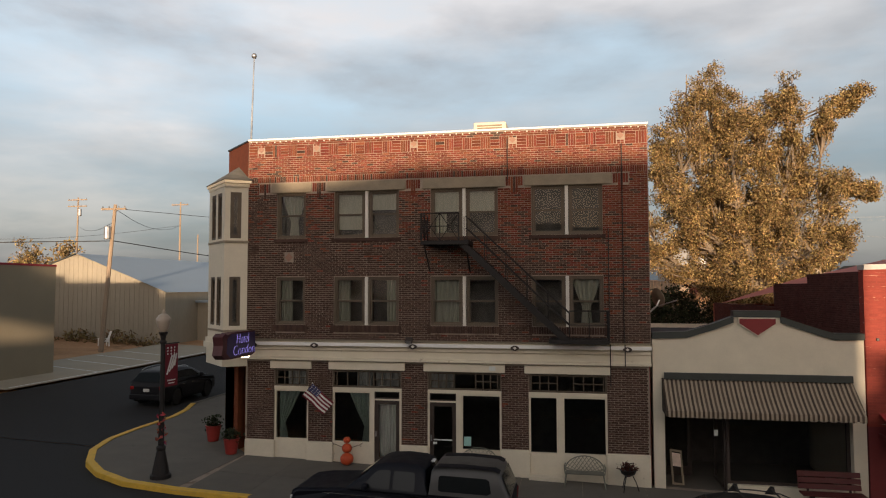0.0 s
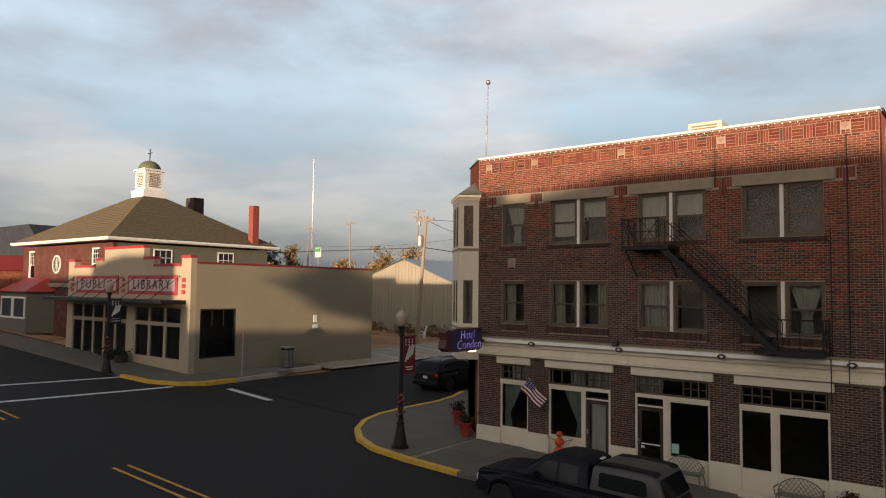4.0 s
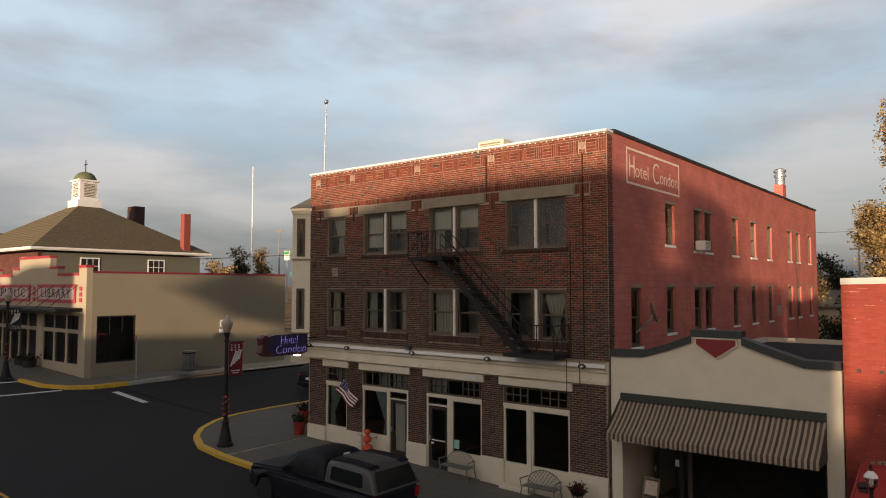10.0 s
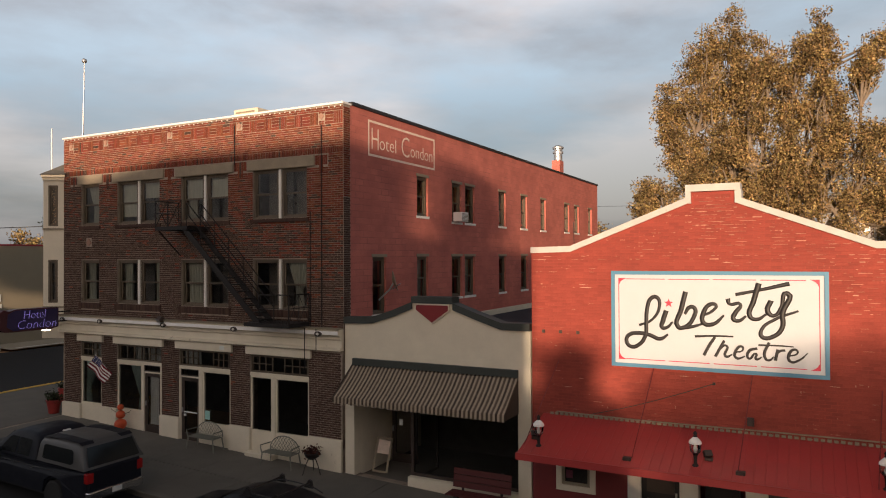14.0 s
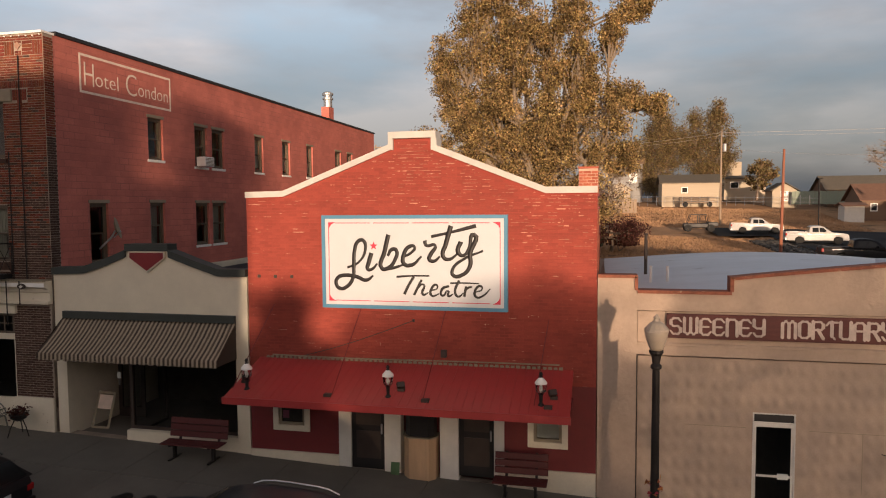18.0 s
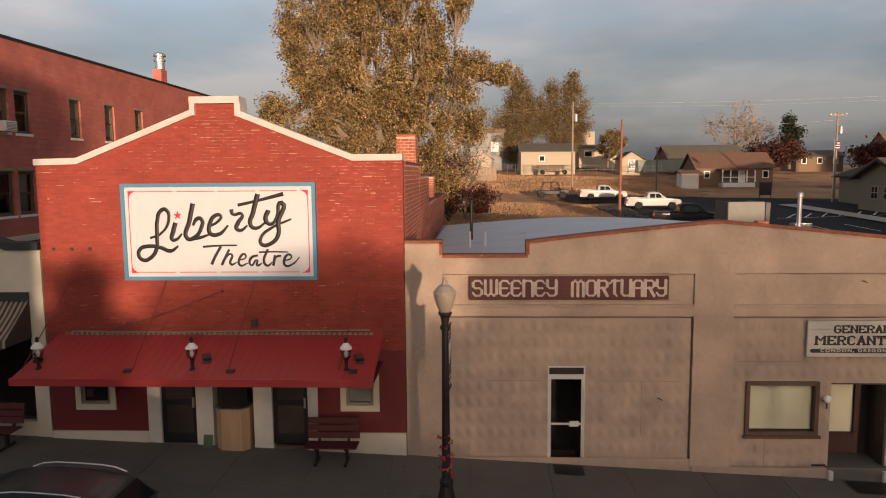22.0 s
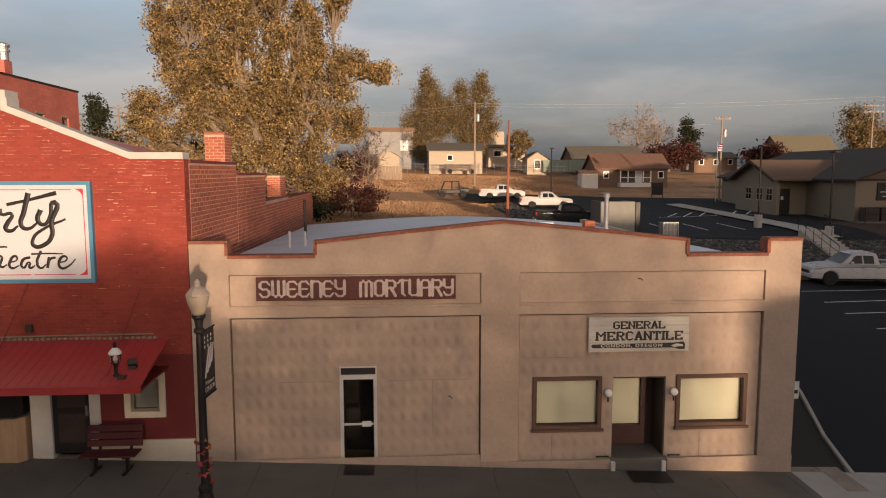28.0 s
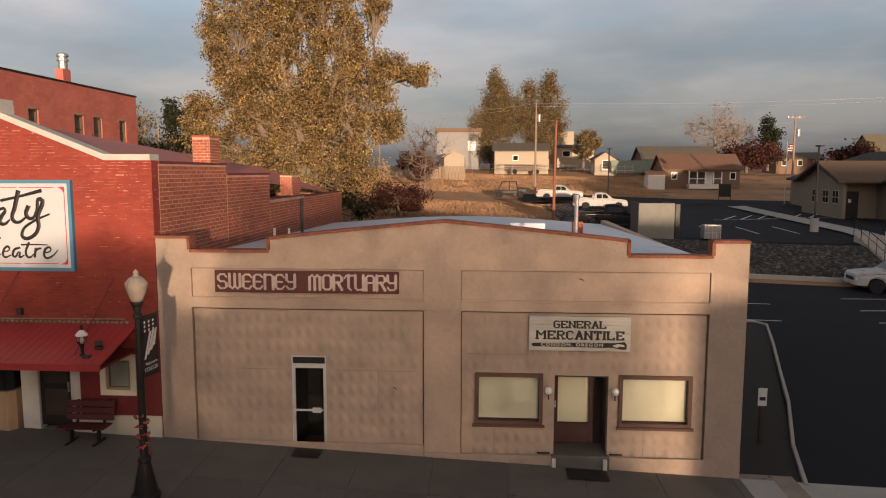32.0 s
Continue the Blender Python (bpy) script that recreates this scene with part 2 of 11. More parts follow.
def stroke(points, r, name, material, parent, m=None, flat=1.0, label=""):
    """A brush or wire line through the points, as a mesh."""
    cu = bpy.data.curves.new(name, "CURVE")
    cu.dimensions, cu.bevel_depth, cu.bevel_resolution, cu.resolution_u = "3D", r, 1, 5
    for run in points:
        sp = cu.splines.new("BEZIER")
        sp.bezier_points.add(len(run) - 1)
        for bp, p in zip(sp.bezier_points, run):
            bp.co = p[:3]
            bp.radius = p[3] if len(p) > 3 else 1.0
            bp.handle_left_type = bp.handle_right_type = "AUTO"
    tmp = bpy.data.objects.new(name, cu)
    scene.collection.objects.link(tmp)
    me = bpy.data.meshes.new_from_object(tmp.evaluated_get(bpy.context.evaluated_depsgraph_get()))
    bpy.data.objects.remove(tmp)
    if flat != 1.0:
        y0 = sum(v.co.y for v in me.vertices) / len(me.vertices)
        me.transform(Matrix.Translation((0, y0, 0)) @ Matrix.Diagonal((1, flat, 1, 1)) @ Matrix.Translation((0, -y0, 0)))
    if m is not None:
        me.transform(m)
    me.materials.append(material)
    ob = new(name, me)
    if parent is not None:
        ob.parent = parent
    if label:
        ob["label"] = label
    return ob


def each_box(name, material, parent, *dims, label=""):
    """Each box as a part of its own."""
    for d in dims:
        part(name, boxes(d), material, parent, label)


# ---- materials ----
def mat(name, color, rough=0.8, metal=0.0, var=0.18, scale=3.0, fine=45.0, bump=0.25, spec=0.4, stain=None, stain_at=0.6, stain_scale=1.2, pieces=0.0, hue=0.0, stretch=(1, 1, 1), depth=0.01):
    """Paint or stone: colour with grain at two scales, stains with an outline, fine relief; pieces: how far loose pieces differ."""
    m = bpy.data.materials.new(name)
    m.use_nodes = True
    nt = m.node_tree
    n, l = nt.nodes, nt.links
    b = n["Principled BSDF"]
    b.inputs["Roughness"].default_value, b.inputs["Metallic"].default_value = rough, metal
    b.inputs["Specular IOR Level"].default_value = spec
    co = n.new("ShaderNodeTexCoord")
    mp = n.new("ShaderNodeMapping")
    mp.inputs["Scale"].default_value = stretch
    l.new(co.outputs["Object"], mp.inputs[0])

    def noise_tex(s, d=5, rg=0.6):
        t = n.new("ShaderNodeTexNoise")
        t.inputs["Scale"].default_value, t.inputs["Detail"].default_value, t.inputs["Roughness"].default_value = s, d, rg
        l.new(mp.outputs[0], t.inputs["Vector"])
        return t.outputs[0]

    def ranged(v, lo, hi):
        r = n.new("ShaderNodeMapRange")
        r.inputs["From Min"].default_value, r.inputs["From Max"].default_value = 0.25, 0.75
        r.inputs["To Min"].default_value, r.inputs["To Max"].default_value = lo, hi
        l.new(v, r.inputs[0])
        return r.outputs[0]

    def mul(a, f):
        x = n.new("ShaderNodeMixRGB")
        x.blend_type = "MULTIPLY"
        x.inputs[0].default_value = 1.0
        if isinstance(a, tuple):
            x.inputs[1].default_value = a
        else:
            l.new(a, x.inputs[1])
        l.new(f, x.inputs[2])
        return x.outputs[0]

    big, small = noise_tex(scale), noise_tex(fine, 3)
    c = mul((*color, 1), ranged(big, 1 - var, 1 + var))
    c = mul(c, ranged(small, 1 - var * 0.6, 1 + var * 0.6))
    if pieces:
        g = n.new("ShaderNodeNewGeometry")
        o = n.new("ShaderNodeObjectInfo")
        s = n.new("ShaderNodeMath")
        s.operation = "ADD"
        l.new(g.outputs["Random Per Island"], s.inputs[0])
        l.new(o.outputs["Random"], s.inputs[1])
        f = n.new("ShaderNodeMath")
        f.operation = "FRACT"
        l.new(s.outputs[0], f.inputs[0])
        r = n.new("ShaderNodeMapRange")
        r.inputs["To Min"].default_value, r.inputs["To Max"].default_value = 1 - pieces, 1 + pieces
        l.new(f.outputs[0], r.inputs[0])
        c = mul(c, r.outputs[0])
        if hue:
            h = n.new("ShaderNodeHueSaturation")
            r2 = n.new("ShaderNodeMapRange")
            r2.inputs["To Min"].default_value, r2.inputs["To Max"].default_value = 0.5 - hue, 0.5 + hue
            f2 = n.new("ShaderNodeMath")
            f2.operation = "MULTIPLY_ADD"
            f2.inputs[1].default_value, f2.inputs[2].default_value = 7.13, 0.0
            l.new(f.outputs[0], f2.inputs[0])
            f3 = n.new("ShaderNodeMath")
            f3.operation = "FRACT"
            l.new(f2.outputs[0], f3.inputs[0])
            l.new(f3.outputs[0], r2.inputs[0])
            l.new(r2.outputs[0], h.inputs["Hue"])
            l.new(c, h.inputs["Color"])
            c = h.outputs[0]
    if stain:
        st = n.new("ShaderNodeValToRGB")
        st.color_ramp.elements[0].position, st.color_ramp.elements[1].position = stain_at, min(1.0, stain_at + 0.06)
        l.new(noise_tex(stain_scale, 8, 0.7), st.inputs[0])
        x = n.new("ShaderNodeMixRGB")
        l.new(st.outputs[0], x.inputs[0])
        l.new(c, x.inputs[1])
        x.inputs[2].default_value = (*stain, 1)
        c = x.outputs[0]
    l.new(c, b.inputs["Base Color"])
    rr = ranged(big, max(0.02, rough - 0.08), min(1, rough + 0.08))
    l.new(rr, b.inputs["Roughness"])
    if bump:
        bp = n.new("ShaderNodeBump")
        bp.inputs["Strength"].default_value, bp.inputs["Distance"].default_value = bump, depth
        l.new(small, bp.inputs["Height"])
        l.new(bp.outputs[0], b.inputs["Normal"])
    return m


def course_mat(name, color, joint, axis="x", rough=0.85, bl=0.21, bh=0.07, fleck=None, fleck_at=0.66, var=0.15, pieces=0.1, depth=0.006, chip=0.35, joint_w=0.009):
    """Painted or bare brickwork that stays far off: courses in relief, with worn joints."""
    m = mat(name, color, rough, var=var, scale=0.8, fine=30, bump=0.0, spec=0.15)
    nt = m.node_tree
    n, l = nt.nodes, nt.links
    b = n["Principled BSDF"]
    old = b.inputs["Base Color"].links[0].from_socket
    co = n.new("ShaderNodeTexCoord")
    sp = n.new("ShaderNodeSeparateXYZ")
    l.new(co.outputs["Object"], sp.inputs[0])
    cb = n.new("ShaderNodeCombineXYZ")
    l.new(sp.outputs[0 if axis == "x" else 1], cb.inputs[0])
    l.new(sp.outputs[2], cb.inputs[1])
    br = n.new("ShaderNodeTexBrick")
    br.inputs["Scale"].default_value = 1.0
    br.inputs["Brick Width"].default_value, br.inputs["Row Height"].default_value = bl, bh
    br.inputs["Mortar Size"].default_value, br.inputs["Mortar Smooth"].default_value = joint_w, 0.2
    br.inputs["Color1"].default_value = (1 - pieces,) * 3 + (1,)
    br.inputs["Color2"].default_value = (1 + pieces,) * 3 + (1,)
    br.inputs["Mortar"].default_value = (1, 1, 1, 1)
    l.new(cb.outputs[0], br.inputs["Vector"])
    x = n.new("ShaderNodeMixRGB")
    x.blend_type = "MULTIPLY"
    x.inputs[0].default_value = 1.0
    l.new(old, x.inputs[1])
    l.new(br.outputs["Color"], x.inputs[2])
    # joints show where the paint has worn
    ns = n.new("ShaderNodeTexNoise")
    ns.inputs["Scale"].default_value, ns.inputs["Detail"].default_value = 0.9, 9
    ns.inputs["Roughness"].default_value = 0.75
    l.new(co.outputs["Object"], ns.inputs["Vector"])
    rp = n.new("ShaderNodeValToRGB")
    rp.color_ramp.elements[0].position, rp.color_ramp.elements[1].position = 0.44, 0.60
    l.new(ns.outputs[0], rp.inputs[0])
    mm = n.new("ShaderNodeMath")
    mm.operation = "MULTIPLY"
    l.new(br.outputs["Fac"], mm.inputs[0])
    l.new(rp.outputs[0], mm.inputs[1])
    mm2 = n.new("ShaderNodeMath")
    mm2.operation = "MULTIPLY"
    mm2.inputs[1].default_value = chip * 2
    l.new(mm.outputs[0], mm2.inputs[0])
    y = n.new("ShaderNodeMixRGB")
    l.new(mm2.outputs[0], y.inputs[0])
    l.new(x.outputs[0], y.inputs[1])
    y.inputs[2].default_value = (*joint, 1)
    out = y.outputs[0]
    if fleck:
        nf = n.new("ShaderNodeTexNoise")
        nf.inputs["Scale"].default_value, nf.inputs["Detail"].default_value, nf.inputs["Roughness"].default_value = 2.6, 10, 0.8
        l.new(co.outputs["Object"], nf.inputs["Vector"])
        rf = n.new("ShaderNodeValToRGB")
        rf.color_ramp.elements[0].position, rf.color_ramp.elements[1].position = fleck_at, fleck_at + 0.02
        l.new(nf.outputs[0], rf.inputs[0])
        z = n.new("ShaderNodeMixRGB")
        l.new(rf.outputs[0], z.inputs[0])
        l.new(out, z.inputs[1])
        z.inputs[2].default_value = (*fleck, 1)
        out = z.outputs[0]
    l.new(out, b.inputs["Base Color"])
    bp = n.new("ShaderNodeBump")
    bp.invert = True
    bp.inputs["Strength"].default_value, bp.inputs["Distance"].default_value = 0.8, depth
    l.new(br.outputs["Fac"], bp.inputs["Height"])
    l.new(bp.outputs[0], b.inputs["Normal"])
    return m


def glass_mat(name, tint=(0.9, 0.93, 0.93), rough=0.02, dark=0.0):
    m = bpy.data.materials.new(name)
    m.use_nodes = True
    n, l = m.node_tree.nodes, m.node_tree.links
    n.clear()
    out = n.new("ShaderNodeOutputMaterial")
    tr = n.new("ShaderNodeBsdfTransparent")
    tr.inputs[0].default_value = (*tint, 1)
    gl = n.new("ShaderNodeBsdfGlossy")
    gl.inputs["Roughness"].default_value = rough
    fr = n.new("ShaderNodeFresnel")
    fr.inputs[0].default_value = 1.5
    mx = n.new("ShaderNodeMixShader")
    l.new(fr.outputs[0], mx.inputs[0])
    l.new(tr.outputs[0], mx.inputs[1])
    l.new(gl.outputs[0], mx.inputs[2])
    l.new(mx.outputs[0], out.inputs[0])
    return m


def glow(name, color, strength):
    m = bpy.data.materials.new(name)
    m.use_nodes = True
    b = m.node_tree.nodes["Principled BSDF"]
    b.inputs["Base Color"].default_value = (*color, 1)
    b.inputs["Emission Color"].default_value = (*color, 1)
    b.inputs["Emission Strength"].default_value = strength
    return m


# sun on the top and shade below are put into two brick tones
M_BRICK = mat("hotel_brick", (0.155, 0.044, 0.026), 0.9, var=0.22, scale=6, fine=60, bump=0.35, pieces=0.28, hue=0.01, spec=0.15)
M_BRICKBROWN = mat("shaded_brown_brick", (0.073, 0.044, 0.034), 0.9, var=0.25, scale=6, fine=60, bump=0.35, pieces=0.28, hue=0.006, spec=0.15)
M_MORTAR = mat("mortar", (0.29, 0.235, 0.19), 0.95, var=0.3, scale=2, fine=50, bump=0.3, spec=0.1, stain=(0.12, 0.085, 0.066), stain_at=0.58, stain_scale=1.7)
M_DIAMOND = mat("faded_pink_tile", (0.30, 0.175, 0.13), 0.85, var=0.15, scale=8, bump=0.2)
M_SIDE = course_mat("side_wall_red_paint", (0.455, 0.145, 0.115), (0.24, 0.095, 0.085), axis="y", bl=0.42, bh=0.20, joint_w=0.012, chip=0.35, var=0.2, pieces=0.07)
M_RED = course_mat("theatre_red_paint", (0.34, 0.066, 0.045), (0.40, 0.145, 0.10), axis="x", fleck=(0.50, 0.24, 0.17), fleck_at=0.69, chip=0.3)
M_REDSIDE = course_mat("party_wall_brick", (0.36, 0.10, 0.055), (0.55, 0.33, 0.24), axis="y", bh=0.10, bl=0.28, pieces=0.35, chip=0.9, joint_w=0.012, depth=0.012)
M_DARKSIDE = course_mat("dark_maroon_brick", (0.085, 0.034, 0.028), (0.14, 0.075, 0.06), axis="y", pieces=0.25, chip=0.5)
M_PARTYMORTAR = mat("pale_lime_mortar", (0.50, 0.33, 0.245), 0.95, var=0.25, scale=2, fine=40, bump=0.3, spec=0.1)
M_CREAM = mat("cream_paint", (0.64, 0.575, 0.45), 0.7, var=0.08, scale=1.5, fine=30, bump=0.12, stain=(0.34, 0.285, 0.20), stain_at=0.66, stain_scale=2.2)
M_TRIM = mat("pale_trim_paint", (0.64, 0.61, 0.55), 0.6, var=0.08, bump=0.1, stain=(0.36, 0.32, 0.27), stain_at=0.68, stain_scale=4)
M_GABLECAP = mat("chalky_white_coping", (0.46, 0.44, 0.41), 0.75, var=0.12, scale=3, bump=0.15, stain=(0.30, 0.26, 0.22), stain_at=0.66, stain_scale=4)
M_WHITE = mat("white_paint", (0.78, 0.76, 0.72), 0.55, var=0.06, bump=0.08)
M_LINTEL = mat("olive_lintel_paint", (0.25, 0.205, 0.145), 0.75, var=0.15, bump=0.2)
M_FRAME = mat("brown_window_paint", (0.105, 0.080, 0.055), 0.6, var=0.15, bump=0.12)
M_DARKFRAME = mat("dark_timber_paint", (0.045, 0.032, 0.026), 0.5, var=0.2, bump=0.1)
M_IRON = mat("black_iron", (0.022, 0.019, 0.018), 0.6, 0.4, var=0.3, bump=0.15)
M_CLOTH = mat("ivory_curtain", (0.34, 0.33, 0.27), 0.95, var=0.15, scale=5, stretch=(6, 6, 0.6), bump=0.3)
M_GREENCLOTH = mat("pale_green_curtain", (0.52, 0.60, 0.53), 0.95, var=0.2, scale=5, stretch=(6, 6, 0.6), bump=0.3)
# dimness of unlit rooms and gaps is put into this colour
M_INSIDE = mat("baked_dimness", (0.10, 0.09, 0.082), 0.95, var=0.3, bump=0)
M_GLASS = glass_mat("window_glass")
M_DARKGLASS = glass_mat("shop_glass", (0.55, 0.57, 0.57))
M_SLATE = mat("grey_shingle", (0.14, 0.135, 0.12), 0.9, var=0.25, scale=5, fine=25, bump=0.5, spec=0.12)
M_SHINGLE = mat("brown_shingle", (0.135, 0.108, 0.068), 0.92, var=0.3, scale=4, fine=14, bump=0.6, stretch=(1, 1, 3), spec=0.12)
M_TAN = mat("tan_stucco", (0.43, 0.325, 0.25), 0.85, var=0.1, scale=1.5, fine=10, bump=0.55, depth=0.025, stain=(0.36, 0.25, 0.18), stain_at=0.70, stain_scale=0.9)
M_TANBLOCK = mat("tan_block_paint", (0.42, 0.32, 0.247), 0.8, var=0.1, scale=1.3, fine=25, bump=0.3, stain=(0.35, 0.25, 0.18), stain_at=0.72)
M_TANEDGE = mat("rusty_coping", (0.25, 0.085, 0.05), 0.8, var=0.35, scale=7, bump=0.4, stain=(0.45, 0.33, 0.24), stain_at=0.62, stain_scale=6)
M_ROOFWHITE = mat("pale_roof_membrane", (0.62, 0.66, 0.72), 0.6, var=0.1, scale=0.8, bump=0.1, stain=(0.40, 0.42, 0.46), stain_at=0.62, stain_scale=0.7)
M_ROOFDARK = mat("tar_roof", (0.04, 0.045, 0.055), 0.85, var=0.3, scale=1.2, bump=0.4, spec=0.12)
M_CAP = mat("dark_green_trim", (0.038, 0.043, 0.038), 0.6, var=0.2, bump=0.15)
M_HEART = mat("maroon_paint", (0.20, 0.020, 0.022), 0.5, var=0.1, bump=0.05)
M_AWNRED = mat("red_metal_roof", (0.37, 0.042, 0.04), 0.45, var=0.12, scale=2, bump=0.08, spec=0.5)
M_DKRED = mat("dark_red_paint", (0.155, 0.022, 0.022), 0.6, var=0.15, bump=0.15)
M_ASPHALT = mat("asphalt", (0.030, 0.030, 0.031), 0.9, var=0.18, scale=0.5, fine=90, bump=0.5, stain=(0.028, 0.027, 0.027), stain_at=0.62, stain_scale=0.35, spec=0.12)
M_NEWASPHALT = mat("new_asphalt", (0.021, 0.021, 0.023), 0.85, var=0.15, scale=0.5, fine=90, bump=0.4, spec=0.12)
M_CONC = mat("pavement_concrete", (0.14, 0.128, 0.11), 0.9, var=0.14, scale=1.1, fine=40, bump=0.3, pieces=0.06, stain=(0.058, 0.053, 0.046), stain_at=0.66, stain_scale=1.6, spec=0.12)
M_PALECONC = mat("pale_concrete", (0.42, 0.39, 0.35), 0.9, var=0.12, scale=1.1, fine=40, bump=0.3, pieces=0.05, spec=0.12)
M_YELLOW = mat("yellow_kerb_paint", (0.62, 0.38, 0.045), 0.7, var=0.18, scale=4, bump=0.2, stain=(0.3, 0.24, 0.14), stain_at=0.68, stain_scale=5)
M_LINE = mat("road_white_paint", (0.62, 0.62, 0.6), 0.8, var=0.2, scale=5, bump=0.1)
M_YLINE = mat("road_yellow_paint", (0.55, 0.28, 0.05), 0.8, var=0.2, scale=5, bump=0.1)
M_GRASS = mat("dry_grass_ground", (0.40, 0.235, 0.13), 0.95, var=0.28, scale=0.25, fine=6, bump=0.8, depth=0.1, stain=(0.17, 0.11, 0.065), stain_at=0.56, stain_scale=0.12, spec=0.12)
M_PUTTY = mat("putty_render", (0.27, 0.232, 0.168), 0.85, var=0.07, scale=0.6, fine=30, bump=0.3, spec=0.12)
M_STEEL = mat("galvanised_sheet", (0.50, 0.50, 0.50), 0.4, 0.85, var=0.15, bump=0.1)
M_WOODPOLE = mat("weathered_pole", (0.28, 0.21, 0.15), 0.9, var=0.25, scale=2, fine=30, stretch=(6, 6, 0.5), bump=0.5)
M_BLACK = mat("black_paint", (0.015, 0.014, 0.014), 0.5, var=0.2, bump=0.1)


def pillow_relief(m, px, pz, depth):
    """Shallow rock-faced pattern: rounded bosses px by pz metres in the x z plane, added to the surface relief."""
    n, l = m.node_tree.nodes, m.node_tree.links
    co = n.new("ShaderNodeTexCoord")
    sp = n.new("ShaderNodeSeparateXYZ")
    l.new(co.outputs["Object"], sp.inputs[0])

    def wave(sock, p):
        a = n.new("ShaderNodeMath")
        a.operation = "MULTIPLY"
        a.inputs[1].default_value = math.pi / p
        l.new(sock, a.inputs[0])
        b = n.new("ShaderNodeMath")
        b.operation = "SINE"
        l.new(a.outputs[0], b.inputs[0])
        c = n.new("ShaderNodeMath")
        c.operation = "MULTIPLY"
        l.new(b.outputs[0], c.inputs[0])
        l.new(b.outputs[0], c.inputs[1])
        return c.outputs[0]
    mu = n.new("ShaderNodeMath")
    mu.operation = "MULTIPLY"
    l.new(wave(sp.outputs[0], px), mu.inputs[0])
    l.new(wave(sp.outputs[2], pz), mu.inputs[1])
    bp = n.new("ShaderNodeBump")
    bp.inputs["Strength"].default_value, bp.inputs["Distance"].default_value = 1.0, depth
    l.new(mu.outputs[0], bp.inputs["Height"])
    b = n["Principled BSDF"]
    if b.inputs["Normal"].links:
        l.new(b.inputs["Normal"].links[0].from_socket, bp.inputs["Normal"])
    l.new(bp.outputs[0], b.inputs["Normal"])


pillow_relief(M_TANBLOCK, 0.262, 0.372, 0.026)


# ---- ground ----
def lerp_table(x, table):
    if x <= table[0][0]:
        return table[0][1]
    for (a, u), (b, v) in zip(table, table[1:]):
        if x <= b:
            return u + (v - u) * (x - a) / (b - a)
    return table[-1][1]


FRONT = ((-120, 5.5), (-60, 3.4), (-32, 2.15), (-18, 1.5), (-8, 0.98), (0.7, 0.62), (13.6, 0.2), (19.7, -0.02), (28.4, -0.39), (35.2, -0.73), (43, -1.07), (60, -1.7), (140, -3.0))
RISE_FIELD = ((17, 0.0), (38, 3.3), (68, 4.1), (90, 6.2), (110, 7.7), (200, 9.2), (400, 8), (1500, 0))
RISE_LOT = ((0, 0.0), (20, 1.34), (24.5, 1.5), (30.5, 3.35), (60, 4.1), (72, 4.65), (90, 6.25), (110, 7.9), (200, 9.6), (400, 9), (1500, 0))
RISE_LEFT = ((17, 0.0), (60, 0.4), (120, 3.0), (300, 4.5), (1500, 0))


def smooth01(a, b, x):
    u = min(1.0, max(0.0, (x - a) / (b - a)))
    return u * u * (3 - 2 * u)


def front(x):
    """Height of the pavement along the building line."""
    return lerp_table(x, FRONT)


def terrain(x, y):
    a, b, c = lerp_table(y, RISE_LEFT), lerp_table(y, RISE_FIELD), lerp_table(y, RISE_LOT)
    u, v = smooth01(-10, 22, x), smooth01(42, 46, x)
    base = front(x) * (1.0 - 0.5 * smooth01(60, 200, abs(y)))
    terrace = 0.55 * smooth01(54, 68, x) * smooth01(28, 36, y) * (1 - smooth01(62, 74, y))
    return base + a * (1 - u) + (b * (1 - v) + c * v) * u + terrace


def sheet(xs, ys, zf, bm=None):
    bm = bm or bmesh.new()
    grid = [[bm.verts.new((x, y, zf(x, y))) for x in xs] for y in ys]
    for r0, r1 in zip(grid, grid[1:]):
        for i in range(len(xs) - 1):
            bm.faces.new((r0[i], r0[i + 1], r1[i + 1], r1[i]))
    return bm


def steps(*runs):
    out = []
    for a, b, d in runs:
        v = a
        while v < b - 1e-6:
            out.append(v)
            v += d
    out.append(runs[-1][1])
    return out


GX = steps((-1500, -200, 130), (-200, -60, 14), (-60, 140, 2.0), (140, 300, 16), (300, 1500, 120))
GY = steps((-600, -60, 60), (-60, -12, 6), (-12, 120, 2.0), (120, 300, 12), (300, 1500, 120))
ground = part("ground", sheet(GX, GY, lambda x, y: terrain(x, y) - 0.30 + (0.0 if y < 15 else 0.12 * noise.noise((x * 0.2, y * 0.2, 0)))), M_GRASS)
tagged(ground, "dry yellowish grass and bare earth", "ground", kind="structure")


def road_z(x, y):
    crown = 0.10 * (1 - min(1.0, abs(y + 11) / 7.5)) if -18.5 < y < -3.5 else 0.0
    return terrain(x, y) - 0.22 + crown


main_road = part("road", sheet(steps((-90, 140, 2.5)), steps((-19, 0, 1.0)), road_z), M_ASPHALT)
tagged(main_road, "worn dark grey asphalt main street", "road", kind="structure")
side_road = part("road", sheet(steps((-15.5, -4.5, 1.0)), steps((-0.02, 140, 2.0)), lambda x, y: terrain(x, y) - 0.20), M_ASPHALT)
tagged(side_road, "dark asphalt side street", "road", kind="structure")
far_walk = part("pavement", sheet(steps((-90, 140, 5)), (-60, -40, -23, -19), lambda x, y: terrain(x, y) - 0.05), M_CONC)
tagged(far_walk, "concrete pavement across the street", "pavement", kind="structure")


def walk_z(x, y):
    return terrain(x, y) + 0.02 * min(0.0, y)


